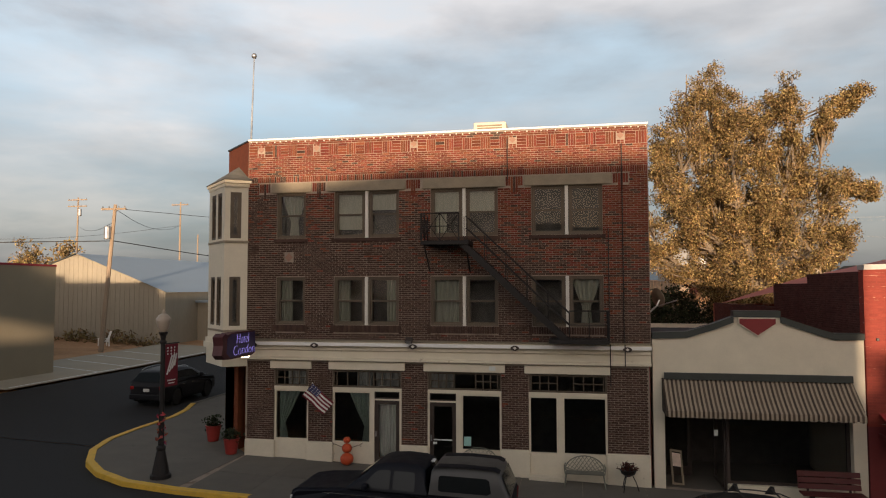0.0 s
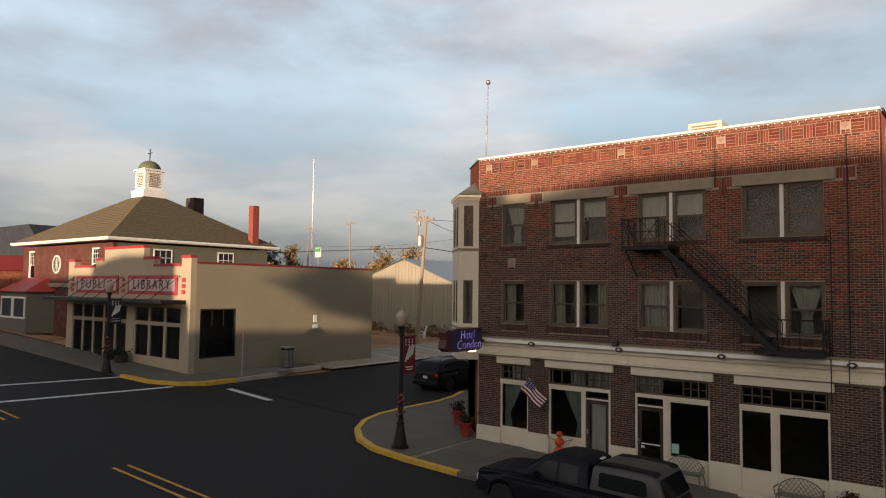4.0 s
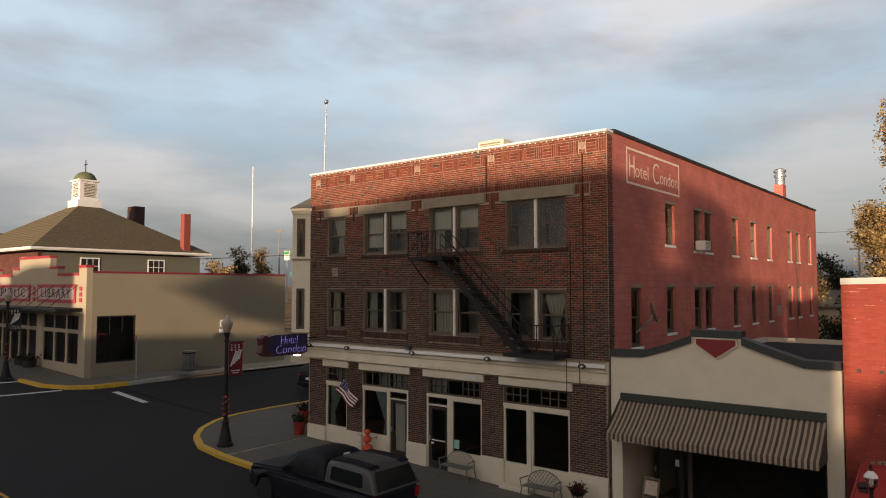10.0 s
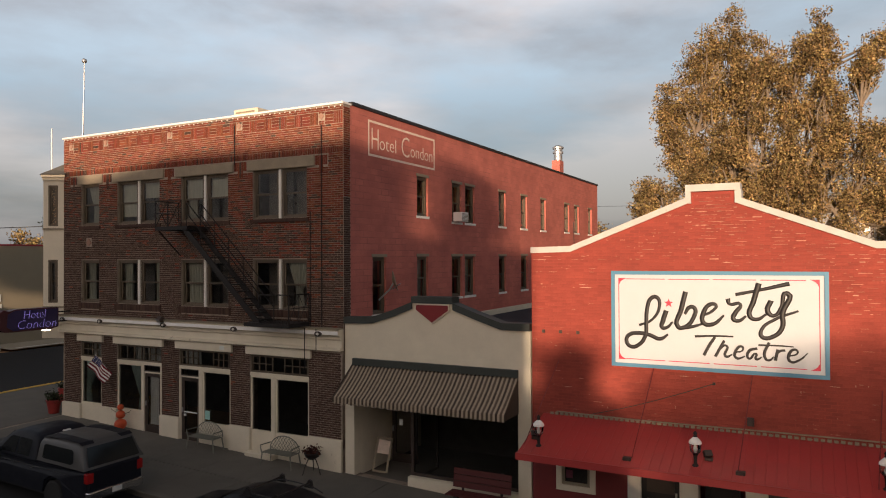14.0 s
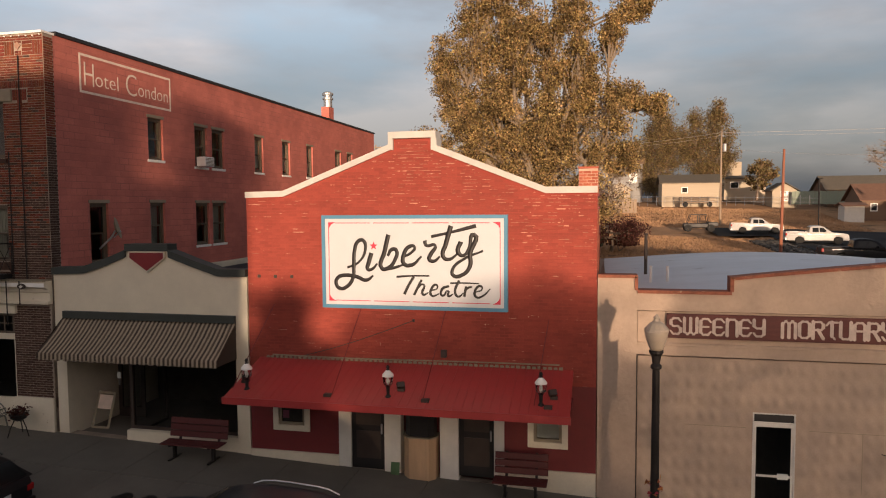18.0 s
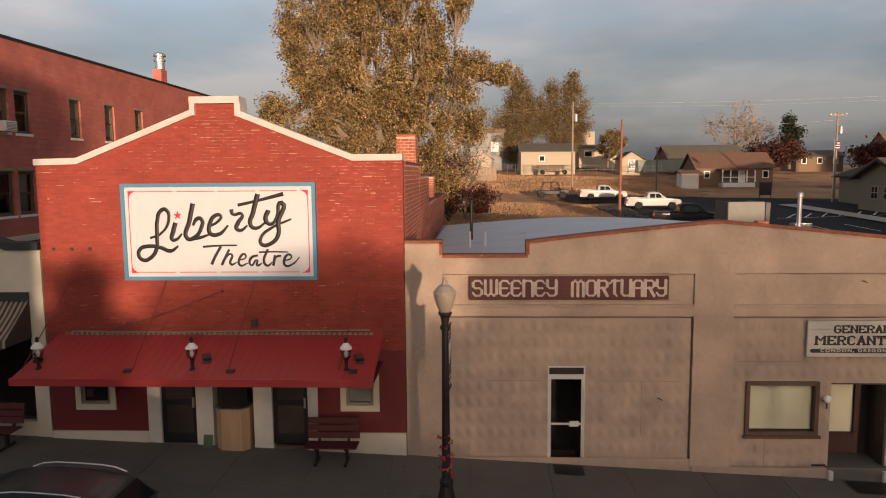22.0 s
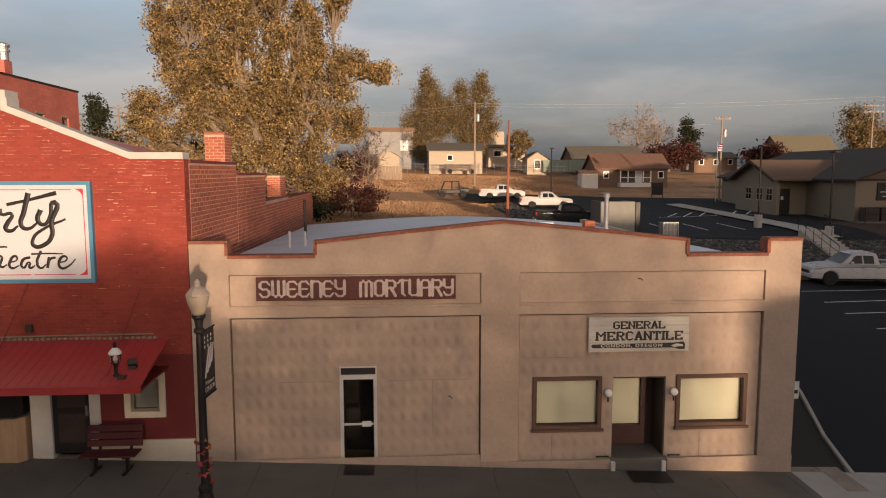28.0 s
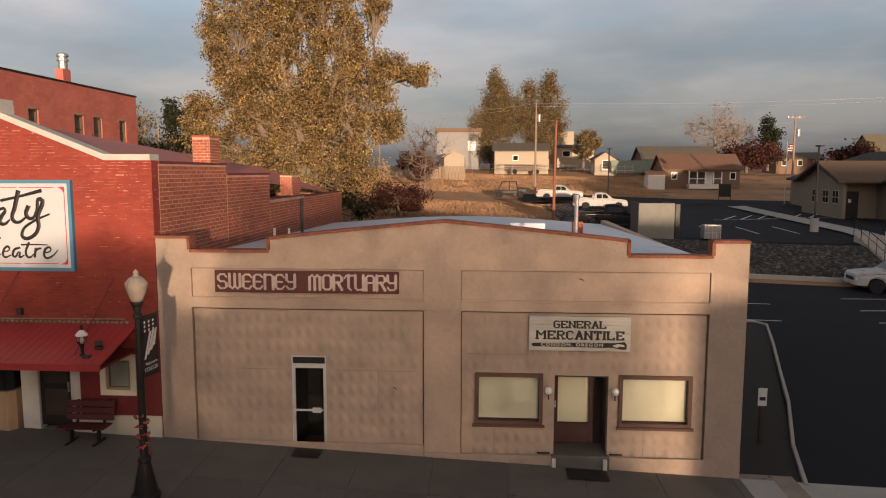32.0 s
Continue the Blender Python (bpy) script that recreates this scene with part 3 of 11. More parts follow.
# hotel corner pavement with its rounded, yellow-edged kerb
KERB = [(44.4, -4.0), (2.7, -4.0), (0.4, -3.95), (-1.3, -3.75), (-2.6, -3.15), (-3.6, -2.3), (-4.4, -1.1), (-4.85, 0.4), (-5.0, 2.2), (-5.05, 4.6), (-5.35, 6.1), (-5.9, 7.6), (-5.95, 40.0)]


def pavement_slab(name, edge, back, label, material=M_CONC):
    bm = bmesh.new()
    top = [bm.verts.new((x, y, walk_z(x, y))) for x, y in edge + back]
    low = [bm.verts.new((x, y, walk_z(x, y) - 0.25)) for x, y in edge + back]
    bm.faces.new(top)
    for i in range(len(top)):
        j = (i + 1) % len(top)
        bm.faces.new((top[i], low[i], low[j], top[j]))
    bmesh.ops.recalc_face_normals(bm, faces=bm.faces[:])
    bmesh.ops.triangulate(bm, faces=[f for f in bm.faces if len(f.verts) > 4])
    return tagged(part(name, bm, material), label, "pavement", kind="structure")


def kerb_run(edge, w, h, material, name, label, inset=0.0):
    """A kerb stone that follows a line, its top a little above the pavement."""
    bm = bmesh.new()
    rows = []
    pts = [Vector((x, y, 0)) for x, y in edge]
    for i, p in enumerate(pts):
        d = (pts[min(i + 1, len(pts) - 1)] - pts[max(i - 1, 0)]).normalized()
        nrm = Vector((d.y, -d.x, 0))
        prof = [(-0.02, -0.25), (-0.02, h - 0.02), (0.0, h), (w, h), (w, -0.05)]
        rows.append([bm.verts.new((*(p + nrm * (inset + a)).xy, walk_z(p.x, p.y) + z)) for a, z in prof])
    for a, b in zip(rows, rows[1:]):
        for k in range(4):
            bm.faces.new((a[k], a[k + 1], b[k + 1], b[k]))
    bmesh.ops.recalc_face_normals(bm, faces=bm.faces[:])
    return tagged(part(name, bm, material), label, "kerb", kind="structure")


def dense(edge, d=1.0):
    out = []
    for (a, b), (c, e) in zip(edge, edge[1:]):
        n = max(1, int(math.hypot(c - a, e - b) / d))
        out += [(a + (c - a) * i / n, b + (e - b) * i / n) for i in range(n)]
    return out + [edge[-1]]


slab_main = part("pavement", sheet(steps((0.4, 44.4, 1.0)), (-4.0, -2.0, 0.3), lambda x, y: walk_z(x, y) - 0.015), M_MORTAR)
tagged(slab_main, "pavement bed under the concrete slabs", "pavement", kind="structure")
corner_back = [(-0.9, 40.0), (-0.9, 1.5), (0.6, 0.1), (0.6, -4.0)]
pavement_slab("pavement", dense([p for p in KERB[2:]], 0.8), dense(corner_back[:2], 1.0) + corner_back[2:3], "grey concrete corner pavement with rounded edge")
kerb_run(dense(KERB[1:12], 0.4), 0.22, 0.015, M_YELLOW, "kerb", "yellow painted rounded corner kerb")
kerb_run(dense(KERB[11:], 1.0), 0.18, 0.012, M_CONC, "kerb", "grey concrete kerb of the side street")
kerb_run(dense(KERB[0:2], 1.0), 0.16, 0.012, M_CONC, "kerb", "grey concrete kerb of the main street")


# ---- windows ----
def pane_quad(x0, x1, z0, z1, y):
    bm = bmesh.new()
    bm.faces.new([bm.verts.new(p) for p in ((x0, y, z0), (x1, y, z0), (x1, y, z1), (x0, y, z1))])
    return bm


def ring(x0, x1, z0, z1, w, y0, y1, bm=None):
    """A rectangular frame of four bars."""
    bm = bm or bmesh.new()
    box(bm, x0, x1, y0, y1, z0, z0 + w)
    box(bm, x0, x1, y0, y1, z1 - w, z1)
    box(bm, x0, x0 + w, y0, y1, z0 + w, z1 - w)
    box(bm, x1 - w, x1, y0, y1, z0 + w, z1 - w)
    return bm


def drape(x0, x1, z0, z1, y, folds=7, depth=0.03, gather=None, side=0):
    """A hanging curtain with folds; gather: the height at which it is tied back to one side (-1, 1) or the middle (0)."""
    bm = bmesh.new()
    n, k = folds * 4, 10
    rows = []
    for j in range(k + 1):
        z = z1 + (z0 - z1) * j / k
        f = 1.0
        if gather is not None:
            f = 0.28 + 0.72 * min(1.0, max(0.0, z - gather) / max(0.05, (z1 - gather))) ** 0.8 + (0.12 * min(1.0, (gather - z) / 0.5) if z < gather else 0.0)
        w = (x1 - x0) * f
        a = x0 if side < 0 else x1 - w if side > 0 else (x0 + x1 - w) / 2
        rows.append([bm.verts.new((a + w * i / n, y + depth * math.sin(i * math.pi / 2 + j * 0.13), z)) for i in range(n + 1)])
    for a, b in zip(rows, rows[1:]):
        for i in range(n):
            bm.faces.new((a[i], b[i], b[i + 1], a[i + 1]))
    return bm


def sash_window(x0, x1, z0, z1, parent, y=0.0, m=None, curtain="none", frame_mat=None, lights=(1, 1), blind=0.0, up=0.5, sill=None, name="window", backing=True):
    """A double-hung window set back in its opening: frame, two sashes, panes, what hangs behind the glass."""
    fm = frame_mat or M_FRAME
    m = m or Matrix()
    w = 0.07
    ob = part(name, turn_bm(ring(x0, x1, z0, z1, w, y + 0.05, y + 0.19), m), fm, parent)
    zm = z0 + (z1 - z0) * up
    bm = ring(x0 + w, x1 - w, zm - 0.02, z1 - w, 0.045, y + 0.08, y + 0.115)
    nx, nz = lights
    for i in range(1, nx):
        xx = x0 + w + (x1 - x0 - 2 * w) * i / nx
        box(bm, xx - 0.012, xx + 0.012, y + 0.085, y + 0.11, zm, z1 - w)
    for i in range(1, nz):
        zz = zm + (z1 - w - zm) * i / nz
        box(bm, x0 + w, x1 - w, y + 0.0852, y + 0.1098, zz - 0.012, zz + 0.012)
    part("sash", turn_bm(bm, m), fm, ob)
    part("sash", turn_bm(ring(x0 + w, x1 - w, z0 + w, zm + 0.02, 0.05, y + 0.12, y + 0.155), m), fm, ob)
    g = part("pane", turn_bm(pane_quad(x0 + w, x1 - w, zm, z1 - w, y + 0.097), m), M_GLASS, ob)
    g2 = part("pane", turn_bm(pane_quad(x0 + w, x1 - w, z0 + w, zm, y + 0.137), m), M_GLASS, ob)
    g.visible_shadow = g2.visible_shadow = False
    a, b, lo, hi = x0 + w, x1 - w, z0 + w, z1 - w
    yc = y + 0.26
    if curtain == "tied":
        part("curtain", turn_bm(drape(a, b, lo, hi, yc, 5, gather=lo + 0.38 * (hi - lo)), m), M_CLOTH, ob)
    elif curtain == "sides":
        part("curtain", turn_bm(drape(a, a + 0.55 * (b - a), lo, hi, yc, 4, gather=lo + 0.35 * (hi - lo), side=-1), m), M_CLOTH, ob)
        part("curtain", turn_bm(drape(b - 0.55 * (b - a), b, lo, hi, yc, 4, gather=lo + 0.35 * (hi - lo), side=1), m), M_CLOTH, ob)
    elif curtain == "right":
        part("curtain", turn_bm(drape(b - 0.45 * (b - a), b, lo, hi, yc, 4), m), M_CLOTH, ob)
    elif curtain == "left":
        part("curtain", turn_bm(drape(a, a + 0.45 * (b - a), lo, hi, yc, 4), m), M_CLOTH, ob)
    elif curtain == "full":
        part("curtain", turn_bm(drape(a, b, lo, hi, yc, 7), m), M_CLOTH, ob)
    if blind:
        part("roller_blind", turn_bm(boxes((a, b, yc - 0.06, yc - 0.05, hi - blind * (hi - lo), hi)), m), M_CLOTH, ob)
    if backing:
        # dark sheet stands in for the unlit room behind the glass
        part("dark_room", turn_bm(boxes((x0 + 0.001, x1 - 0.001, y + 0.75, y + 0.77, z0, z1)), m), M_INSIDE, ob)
    if sill:
        part("window_sill", turn_bm(bevelled(x0 - 0.06, x1 + 0.06, y - 0.06, y + 0.05, z0 - 0.09, z0, 0.01, 1), m), sill, ob)
    return ob


# ---- hotel ----
HX0, HX1, HTOP, HBACK = 0.6, 13.70, 11.18, 28.2
hotel = thing("hotel", "three-storey dark brick corner hotel with cream ground-floor trim", "building")
UP = [(1.65, 2.68), (3.69, 5.90), (6.96, 9.14), (10.20, 12.39)]
LINT = [(1.47, 2.89), (3.45, 6.13), (6.70, 9.38), (9.98, 12.69)]
SHOP = [(1.63, 2.83), (3.67, 6.00), (6.86, 9.22), (10.07, 12.45)]
holes = [(a, b, z0, z1) for a, b in UP for z0, z1 in ((7.82, 9.38), (4.95, 6.53))] + [(a, b, -1.0, 3.50) for a, b in SHOP]
front_wall = part("front_wall", wall_xz(HX0, HX1, -0.6, HTOP, 0.0, 0.35, holes), M_MORTAR, hotel)
SW = [(1.55, 2.35, 4.75, 6.58), (4.40, 5.20, 5.05, 6.60), (4.40, 5.22, 8.05, 9.45), (7.10, 8.00, 5.02, 6.60), (8.25, 9.20, 5.02, 6.60), (7.15, 7.98, 7.95, 9.46), (8.32, 9.20, 7.95, 9.46), (11.75, 12.55, 5.0, 6.60), (11.75, 12.55, 7.95, 9.50), (14.45, 15.30, 5.0, 6.62), (14.45, 15.30, 7.95, 9.52), (17.25, 18.05, 5.0, 6.62), (17.25, 18.05, 7.95, 9.54), (21.2, 22.1, 5.0, 6.64), (21.2, 22.1, 7.98, 9.56), (23.1, 24.0, 5.0, 6.64), (23.1, 24.0, 7.98, 9.56), (26.0, 26.8, 5.0, 6.64), (26.0, 26.8, 7.98, 9.56)]
RY = pose(HX1 + 0.06, 0, 0, 0, 0, 90)
bm = turn_bm(wall_xz(0.35, HBACK, -1.0, HTOP + 0.02, 0.0, 0.35, SW), RY)
side_wall = part("side_wall", bm, M_SIDE, hotel, "red painted brick side wall")
bm = boxes((-0.94, -0.6, 1.52, HBACK, 0.2, HTOP), (-0.6, HX1 - 0.3, HBACK - 0.35, HBACK, 0.2, HTOP))
part("rear_wall", bm, M_MORTAR, hotel)
bm = extrude_xy([(0.6, 0.0), (-0.94, 1.52), (-0.70, 1.80), (0.8, 0.33)], 3.6, HTOP)
part("corner_wall", bm, M_BRICK, hotel)
part("corner_return", boxes((HX1, HX1 + 0.06, 0.0, 0.349, 4.465, HTOP)), M_MORTAR, hotel)
part("roof", extrude_xy([(0.8, 0.35), (HX1 - 0.28, 0.35), (HX1 - 0.28, HBACK - 0.35), (-0.6, HBACK - 0.35), (-0.6, 1.75)], HTOP - 0.55, HTOP - 0.5), M_ROOFDARK, hotel)
bm = bmesh.new()
for i in range(1, 4):
    box(bm, -0.6, HX1 - 0.29, 1.8, HBACK - 0.36, (0.35, 3.9, 7.2, 10.2)[i], (0.35, 3.9, 7.2, 10.2)[i] + 0.12)
part("storey_floor", bm, M_INSIDE, hotel)
# coping: white flashing along the street, dark along the side
part("coping", boxes((HX0 - 0.02, HX1 + 0.08, -0.05, 0.40, HTOP, HTOP + 0.06)), M_WHITE, hotel, "white metal coping")
part("coping", extrude_xy([(0.58, -0.03), (-0.98, 1.50), (-0.70, 1.80), (0.62, 0.38)], HTOP, HTOP + 0.05), M_BLACK, hotel)
part("coping", boxes((HX1 - 0.32, HX1 + 0.12, 0.41, HBACK, HTOP + 0.02, HTOP + 0.12)), M_BLACK, hotel, "dark side coping")
# little bulbs under the coping
bm = bmesh.new()
random.seed(4)
x = HX0 + 0.1
while x < HX1:
    z = HTOP - 0.045 - random.random() * 0.03
    box(bm, x, x + 0.03, -0.068, -0.038, z - 0.02, z + 0.01)
    x += 0.19 + random.random() * 0.06
part("light_string", bm, M_WHITE, hotel, "string of small white bulbs")["kind"] = "stuff"
# lintels, sills, diamonds
for a, b in LINT:
    part("lintel", bevelled(a, b, -0.05, 0.05, 9.37, 9.70, 0.015, 1), M_LINTEL, hotel)
for a, b in UP:
    part("brick_sill", boxes(*[(x0, x0 + 0.066, -0.055, 0.02, 4.72, 4.94) for x0 in np.arange(a - 0.1, b + 0.06, 0.077)]), M_BRICKBROWN, hotel)
    part("brick_sill", boxes((a - 0.08, b + 0.08, -0.06, 0.02, 7.70, 7.81)), M_BRICKBROWN, hotel)
for x in (1.06, 3.05, 6.4, 9.63, 12.96):
    bm = boxes((-0.075, 0.075, -0.03, 0.03, -0.075, 0.075))
    part("diamond_tile", turn_bm(bm, pose(x, 0, 10.87, 0, 45, 0)), M_DIAMOND, hotel, "pale diamond tile")
part("diamond_tile", turn_bm(boxes((-0.10, 0.10, -0.03, 0.03, -0.10, 0.10)), pose(2.1, 0, 7.19, 0, 45, 0)), M_DIAMOND, hotel)
# upper windows
CUR = [["tied"], ["none", "none"], ["left", "none"], ["none", "none"]]
CUR2 = [["left"], ["left", "right"], ["full", "none"], ["none", "tied"]]
BL3 = [[0], [0.85, 0.4], [0.5, 0.5], [0, 0]]
for (z0, z1), cs, bl in (((7.82, 9.38), CUR, BL3), ((4.95, 6.53), CUR2, [[0], [0, 0], [0, 0], [0, 0]])):
    for i, (a, b) in enumerate(UP):
        if i == 0:
            sash_window(a, b, z0, z1, hotel, 0.02, curtain=cs[i][0], lights=(2, 2) if i else (1, 1))
        else:
            mid = (a + b) / 2
            sash_window(a, mid - 0.06, z0, z1, hotel, 0.02, curtain=cs[i][0], blind=bl[i][0])
            sash_window(mid + 0.06, b, z0, z1, hotel, 0.02, curtain=cs[i][1], blind=bl[i][1])
            part("mullion", boxes((mid - 0.05, mid + 0.05, 0.03, 0.25, z0, z1)), M_TRIM, hotel, "white painted mullion")
# side windows
for i, (a, b, z0, z1) in enumerate(SW):
    sash_window(a, b, z0, z1, hotel, 0.03, m=RY, curtain=("none", "full", "none")[i % 3] if i < 7 else "none", blind=0.9 if i > 6 and z0 > 7 else 0.0, sill=M_WHITE)
    part("window_head", turn_bm(boxes((a - 0.05, b + 0.05, -0.02, 0.03, z1, z1 + 0.10)), RY), M_LINTEL, hotel)
# cornice over the shops
bm = extrude_xz([(0, 0), (-0.20, 0), (-0.20, 0.06), (-0.10, 0.10), (-0.10, 0.30), (-0.16, 0.34), (-0.16, 0.42), (-0.30, 0.50), (-0.30, 0.58), (-0.22, 0.64), (0, 0.64)], HX0 - 0.05, HX1 + 0.05)
bm.verts.ensure_lookup_table()
for v in bm.verts:
    v.co = Vector((v.co.y, v.co.x, v.co.z + 3.80))
bmesh.ops.recalc_face_normals(bm, faces=bm.faces[:])
part("cornice", bm, M_CREAM, hotel, "cream painted moulded cornice")
part("cornice_flashing", boxes((HX0 - 0.06, HX1 + 0.06, -0.31, 0.0, 4.445, 4.475)), M_LINTEL, hotel)
part("fascia_board", boxes((HX0 - 0.055, HX1 + 0.055, -0.312, -0.301, 4.285, 4.395)), M_WHITE, hotel, "white painted fascia board")
for x in (1.0, 3.15, 6.45, 9.68, 13.05):
    eye = [(x + 0.135 * math.cos(t), 4.30 + 0.08 * math.sin(t) * abs(math.sin(t)) ** 0.4) for t in np.linspace(0, 2 * math.pi, 17)[:-1]]
    boss = part("boss", extrude_xz(eye, -0.345, -0.313), M_DARKFRAME, hotel, "dark almond-shaped boss")
    part("boss_diamond", extrude_xz([(x - 0.06, 4.30), (x, 4.255), (x + 0.06, 4.30), (x, 4.345)], -0.365, -0.346), M_TRIM, boss)
flood = part("flood_lamp", turn_bm(bevelled(-0.11, 0.11, -0.09, 0.09, -0.07, 0.07, 0.015, 1), pose(6.33, -0.36, 4.50, 35, 0, 0)), M_DARKFRAME, hotel, "small dark flood lamp")
part("flood_lens", turn_bm(boxes((-0.09, 0.09, -0.098, -0.091, -0.055, 0.055)), pose(6.33, -0.36, 4.50, 35, 0, 0)), M_STEEL, flood)
for i, (a, b) in enumerate(SHOP):
    part("head_board", bevelled(a - 0.12, b + 0.12, -0.10, 0.05, 3.50, 3.76, 0.015, 1), M_CREAM, hotel)
PIERS = [(0.66, 1.63), (2.83, 3.67), (6.00, 6.86), (9.22, 10.07), (12.45, 13.66)]
for a, b in PIERS:
    z0 = min(front(a), front(b)) - 0.2
    part("plinth", bevelled(a - 0.04, b + 0.04, -0.09, 0.05, z0, 1.14, 0.02, 1), M_CREAM, hotel)


def stall_riser(a, b, z1, parent):
    part("stall_riser", boxes((a, b, 0.02, 0.14, front(b) - 0.2, z1)), M_CREAM, parent)


def shop_glass(x0, x1, z0, z1, parent, y=0.06, frame_mat=None, w=0.06, room=True):
    ob = part("shop_window", ring(x0, x1, z0, z1, w, y - 0.03, y + 0.07), frame_mat or M_CREAM, parent)
    g = part("pane", pane_quad(x0 + w, x1 - w, z0 + w, z1 - w, y + 0.02), M_DARKGLASS, ob)
    g.visible_shadow = False
    return ob


def transom(a, b, parts, parent):
    """The row of small lights over the shop window."""
    ob = part("transom_window", ring(a, b, 2.92, 3.47, 0.05, 0.03, 0.13), M_FRAME, parent)
    g = part("pane", pane_quad(a + 0.05, b - 0.05, 2.97, 3.42, 0.08), M_DARKGLASS, ob)
    g.visible_shadow = False
    for x0, x1, nx, nz in parts:
        for i in range(nx + 1):
            xx = x0 + (x1 - x0) * i / nx
            part("glazing_bar", boxes((xx - 0.014, xx + 0.014, 0.05, 0.10, 2.97, 3.42)), M_FRAME, ob)
        for k in range(1, nz):
            zz = 2.97 + 0.45 * k / nz
            part("glazing_bar", boxes((x0, x1, 0.0502, 0.0998, zz - 0.012, zz + 0.012)), M_FRAME, ob)
    part("transom_bar", boxes((a, b, 0.0, 0.15, 2.81, 2.918)), M_CREAM, parent)


M_SHEER = mat("white_net_curtain", (0.56, 0.55, 0.51), 0.95, var=0.15, scale=5, stretch=(6, 6, 0.6), bump=0.3)
transom(1.63, 2.83, [(1.72, 2.74, 4, 2)], hotel)
for a, b in ((2.05, 2.72), (4.45, 4.98), (5.1, 5.92), (6.95, 7.72)):
    part("net_curtain", drape(a, b, 2.97, 3.42, 0.17, 5, 0.025), M_SHEER, hotel, "white net curtain")
shop_glass(1.63, 2.83, 1.15, 2.81, hotel)
stall_riser(1.63, 2.83, 1.15, hotel)
part("curtain", drape(1.75, 2.5, 1.2, 2.75, 0.17, 5, 0.04, gather=1.75, side=-1), M_GREENCLOTH, hotel, "pale green tied-back curtain")
transom(3.67, 6.00, [(3.8, 4.9, 3, 1), (5.05, 5.9, 3, 2)], hotel)
shop_glass(3.67, 4.98, 1.12, 2.81, hotel)
part("curtain", drape(4.2, 4.9, 1.18, 2.75, 0.17, 5, 0.04, gather=1.7, side=1), M_GREENCLOTH, hotel, "pale green tied-back curtain")
stall_riser(3.67, 4.98, 1.12, hotel)


def glazed_door(x0, x1, z0, z1, parent, y=0.05, material=None, glass=None, stile=0.13, kick=0.28, curtain=False, handle=True, name="door"):
    ob = part(name, ring(x0, x1, z0, z1, stile, y, y + 0.05), material or M_DARKFRAME, parent)
    part("bottom_rail", boxes((x0 + stile, x1 - stile, y + 0.002, y + 0.048, z0 + stile, z0 + kick)), material or M_DARKFRAME, ob)
    g = part("pane", pane_quad(x0 + stile, x1 - stile, z0 + kick, z1 - stile, y + 0.025), glass or M_DARKGLASS, ob)
    g.visible_shadow = False
    if curtain:
        part("curtain", drape(x0 + stile, x1 - stile, z0 + kick, z1 - stile, y + 0.12, 6), M_SHEER, ob)
    if handle:
        part("handle", boxes((x0 + 0.04, x0 + 0.07, y - 0.05, y, z0 + 0.95, z0 + 1.12)), M_STEEL, ob)
    return ob


part("door_post", boxes((4.98, 5.09, 0.0, 0.15, 0.3, 2.81), (5.93, 6.0, 0.0, 0.15, 0.3, 2.81), (5.09, 5.93, 0.01, 0.13, 2.53, 2.58)), M_CREAM, hotel)
glazed_door(5.09, 5.93, 0.42, 2.53, hotel, 0.06, glass=M_GLASS, curtain=True)
shop_glass(5.09, 5.93, 2.58, 2.81, hotel, 0.06, M_DARKFRAME, 0.03)
transom(6.86, 9.22, [(6.95, 7.7, 3, 2), (8.4, 9.1, 3, 2)], hotel)
part("door_post", boxes((6.86, 6.92, 0.0, 0.15, 0.2, 2.81), (7.78, 7.93, 0.0, 0.15, 0.2, 2.81), (6.92, 7.78, 0.01, 0.13, 2.52, 2.57)), M_CREAM, hotel)
glazed_door(6.92, 7.78, 0.36, 2.52, hotel, 0.06)
shop_glass(6.92, 7.78, 2.57, 2.81, hotel, 0.06, M_DARKFRAME, 0.03)
shop_glass(7.93, 9.22, 1.02, 2.81, hotel)
stall_riser(7.93, 9.22, 1.02, hotel)
transom(10.07, 12.45, [(10.15, 10.95, 3, 2), (11.45, 12.35, 3, 2)], hotel)
shop_glass(10.07, 10.98, 1.02, 2.81, hotel)
shop_glass(11.10, 12.45, 1.02, 2.81, hotel)
part("door_post", boxes((10.98, 11.10, -0.01, 0.15, 0.2, 2.81)), M_CREAM, hotel)
stall_riser(10.07, 10.98, 1.02, hotel)
stall_riser(11.10, 12.45, 1.02, hotel)
part("doorstep", bevelled(10.07, 11.2, -0.28, 0.02, -0.1, 0.42, 0.015, 1), M_CREAM, hotel)
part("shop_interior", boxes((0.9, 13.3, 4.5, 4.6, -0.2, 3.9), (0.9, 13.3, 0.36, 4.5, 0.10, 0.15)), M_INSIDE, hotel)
# notices on the glass
M_NOTICE = mat("paper_notice", (0.62, 0.64, 0.60), 0.8, var=0.05, bump=0)
M_TEALNOTE = mat("teal_notice", (0.30, 0.52, 0.47), 0.8, var=0.05, bump=0)
part("notice", boxes((8.02, 8.25, 0.05, 0.056, 1.18, 1.47)), M_TEALNOTE, hotel)
part("notice", boxes((7.05, 7.65, 0.048, 0.054, 1.32, 1.36), (7.03, 7.15, 0.048, 0.054, 1.20, 1.27)), M_NOTICE, hotel)
part("notice", boxes((8.85, 9.05, -0.115, -0.105, 3.56, 3.70)), M_NOTICE, hotel)
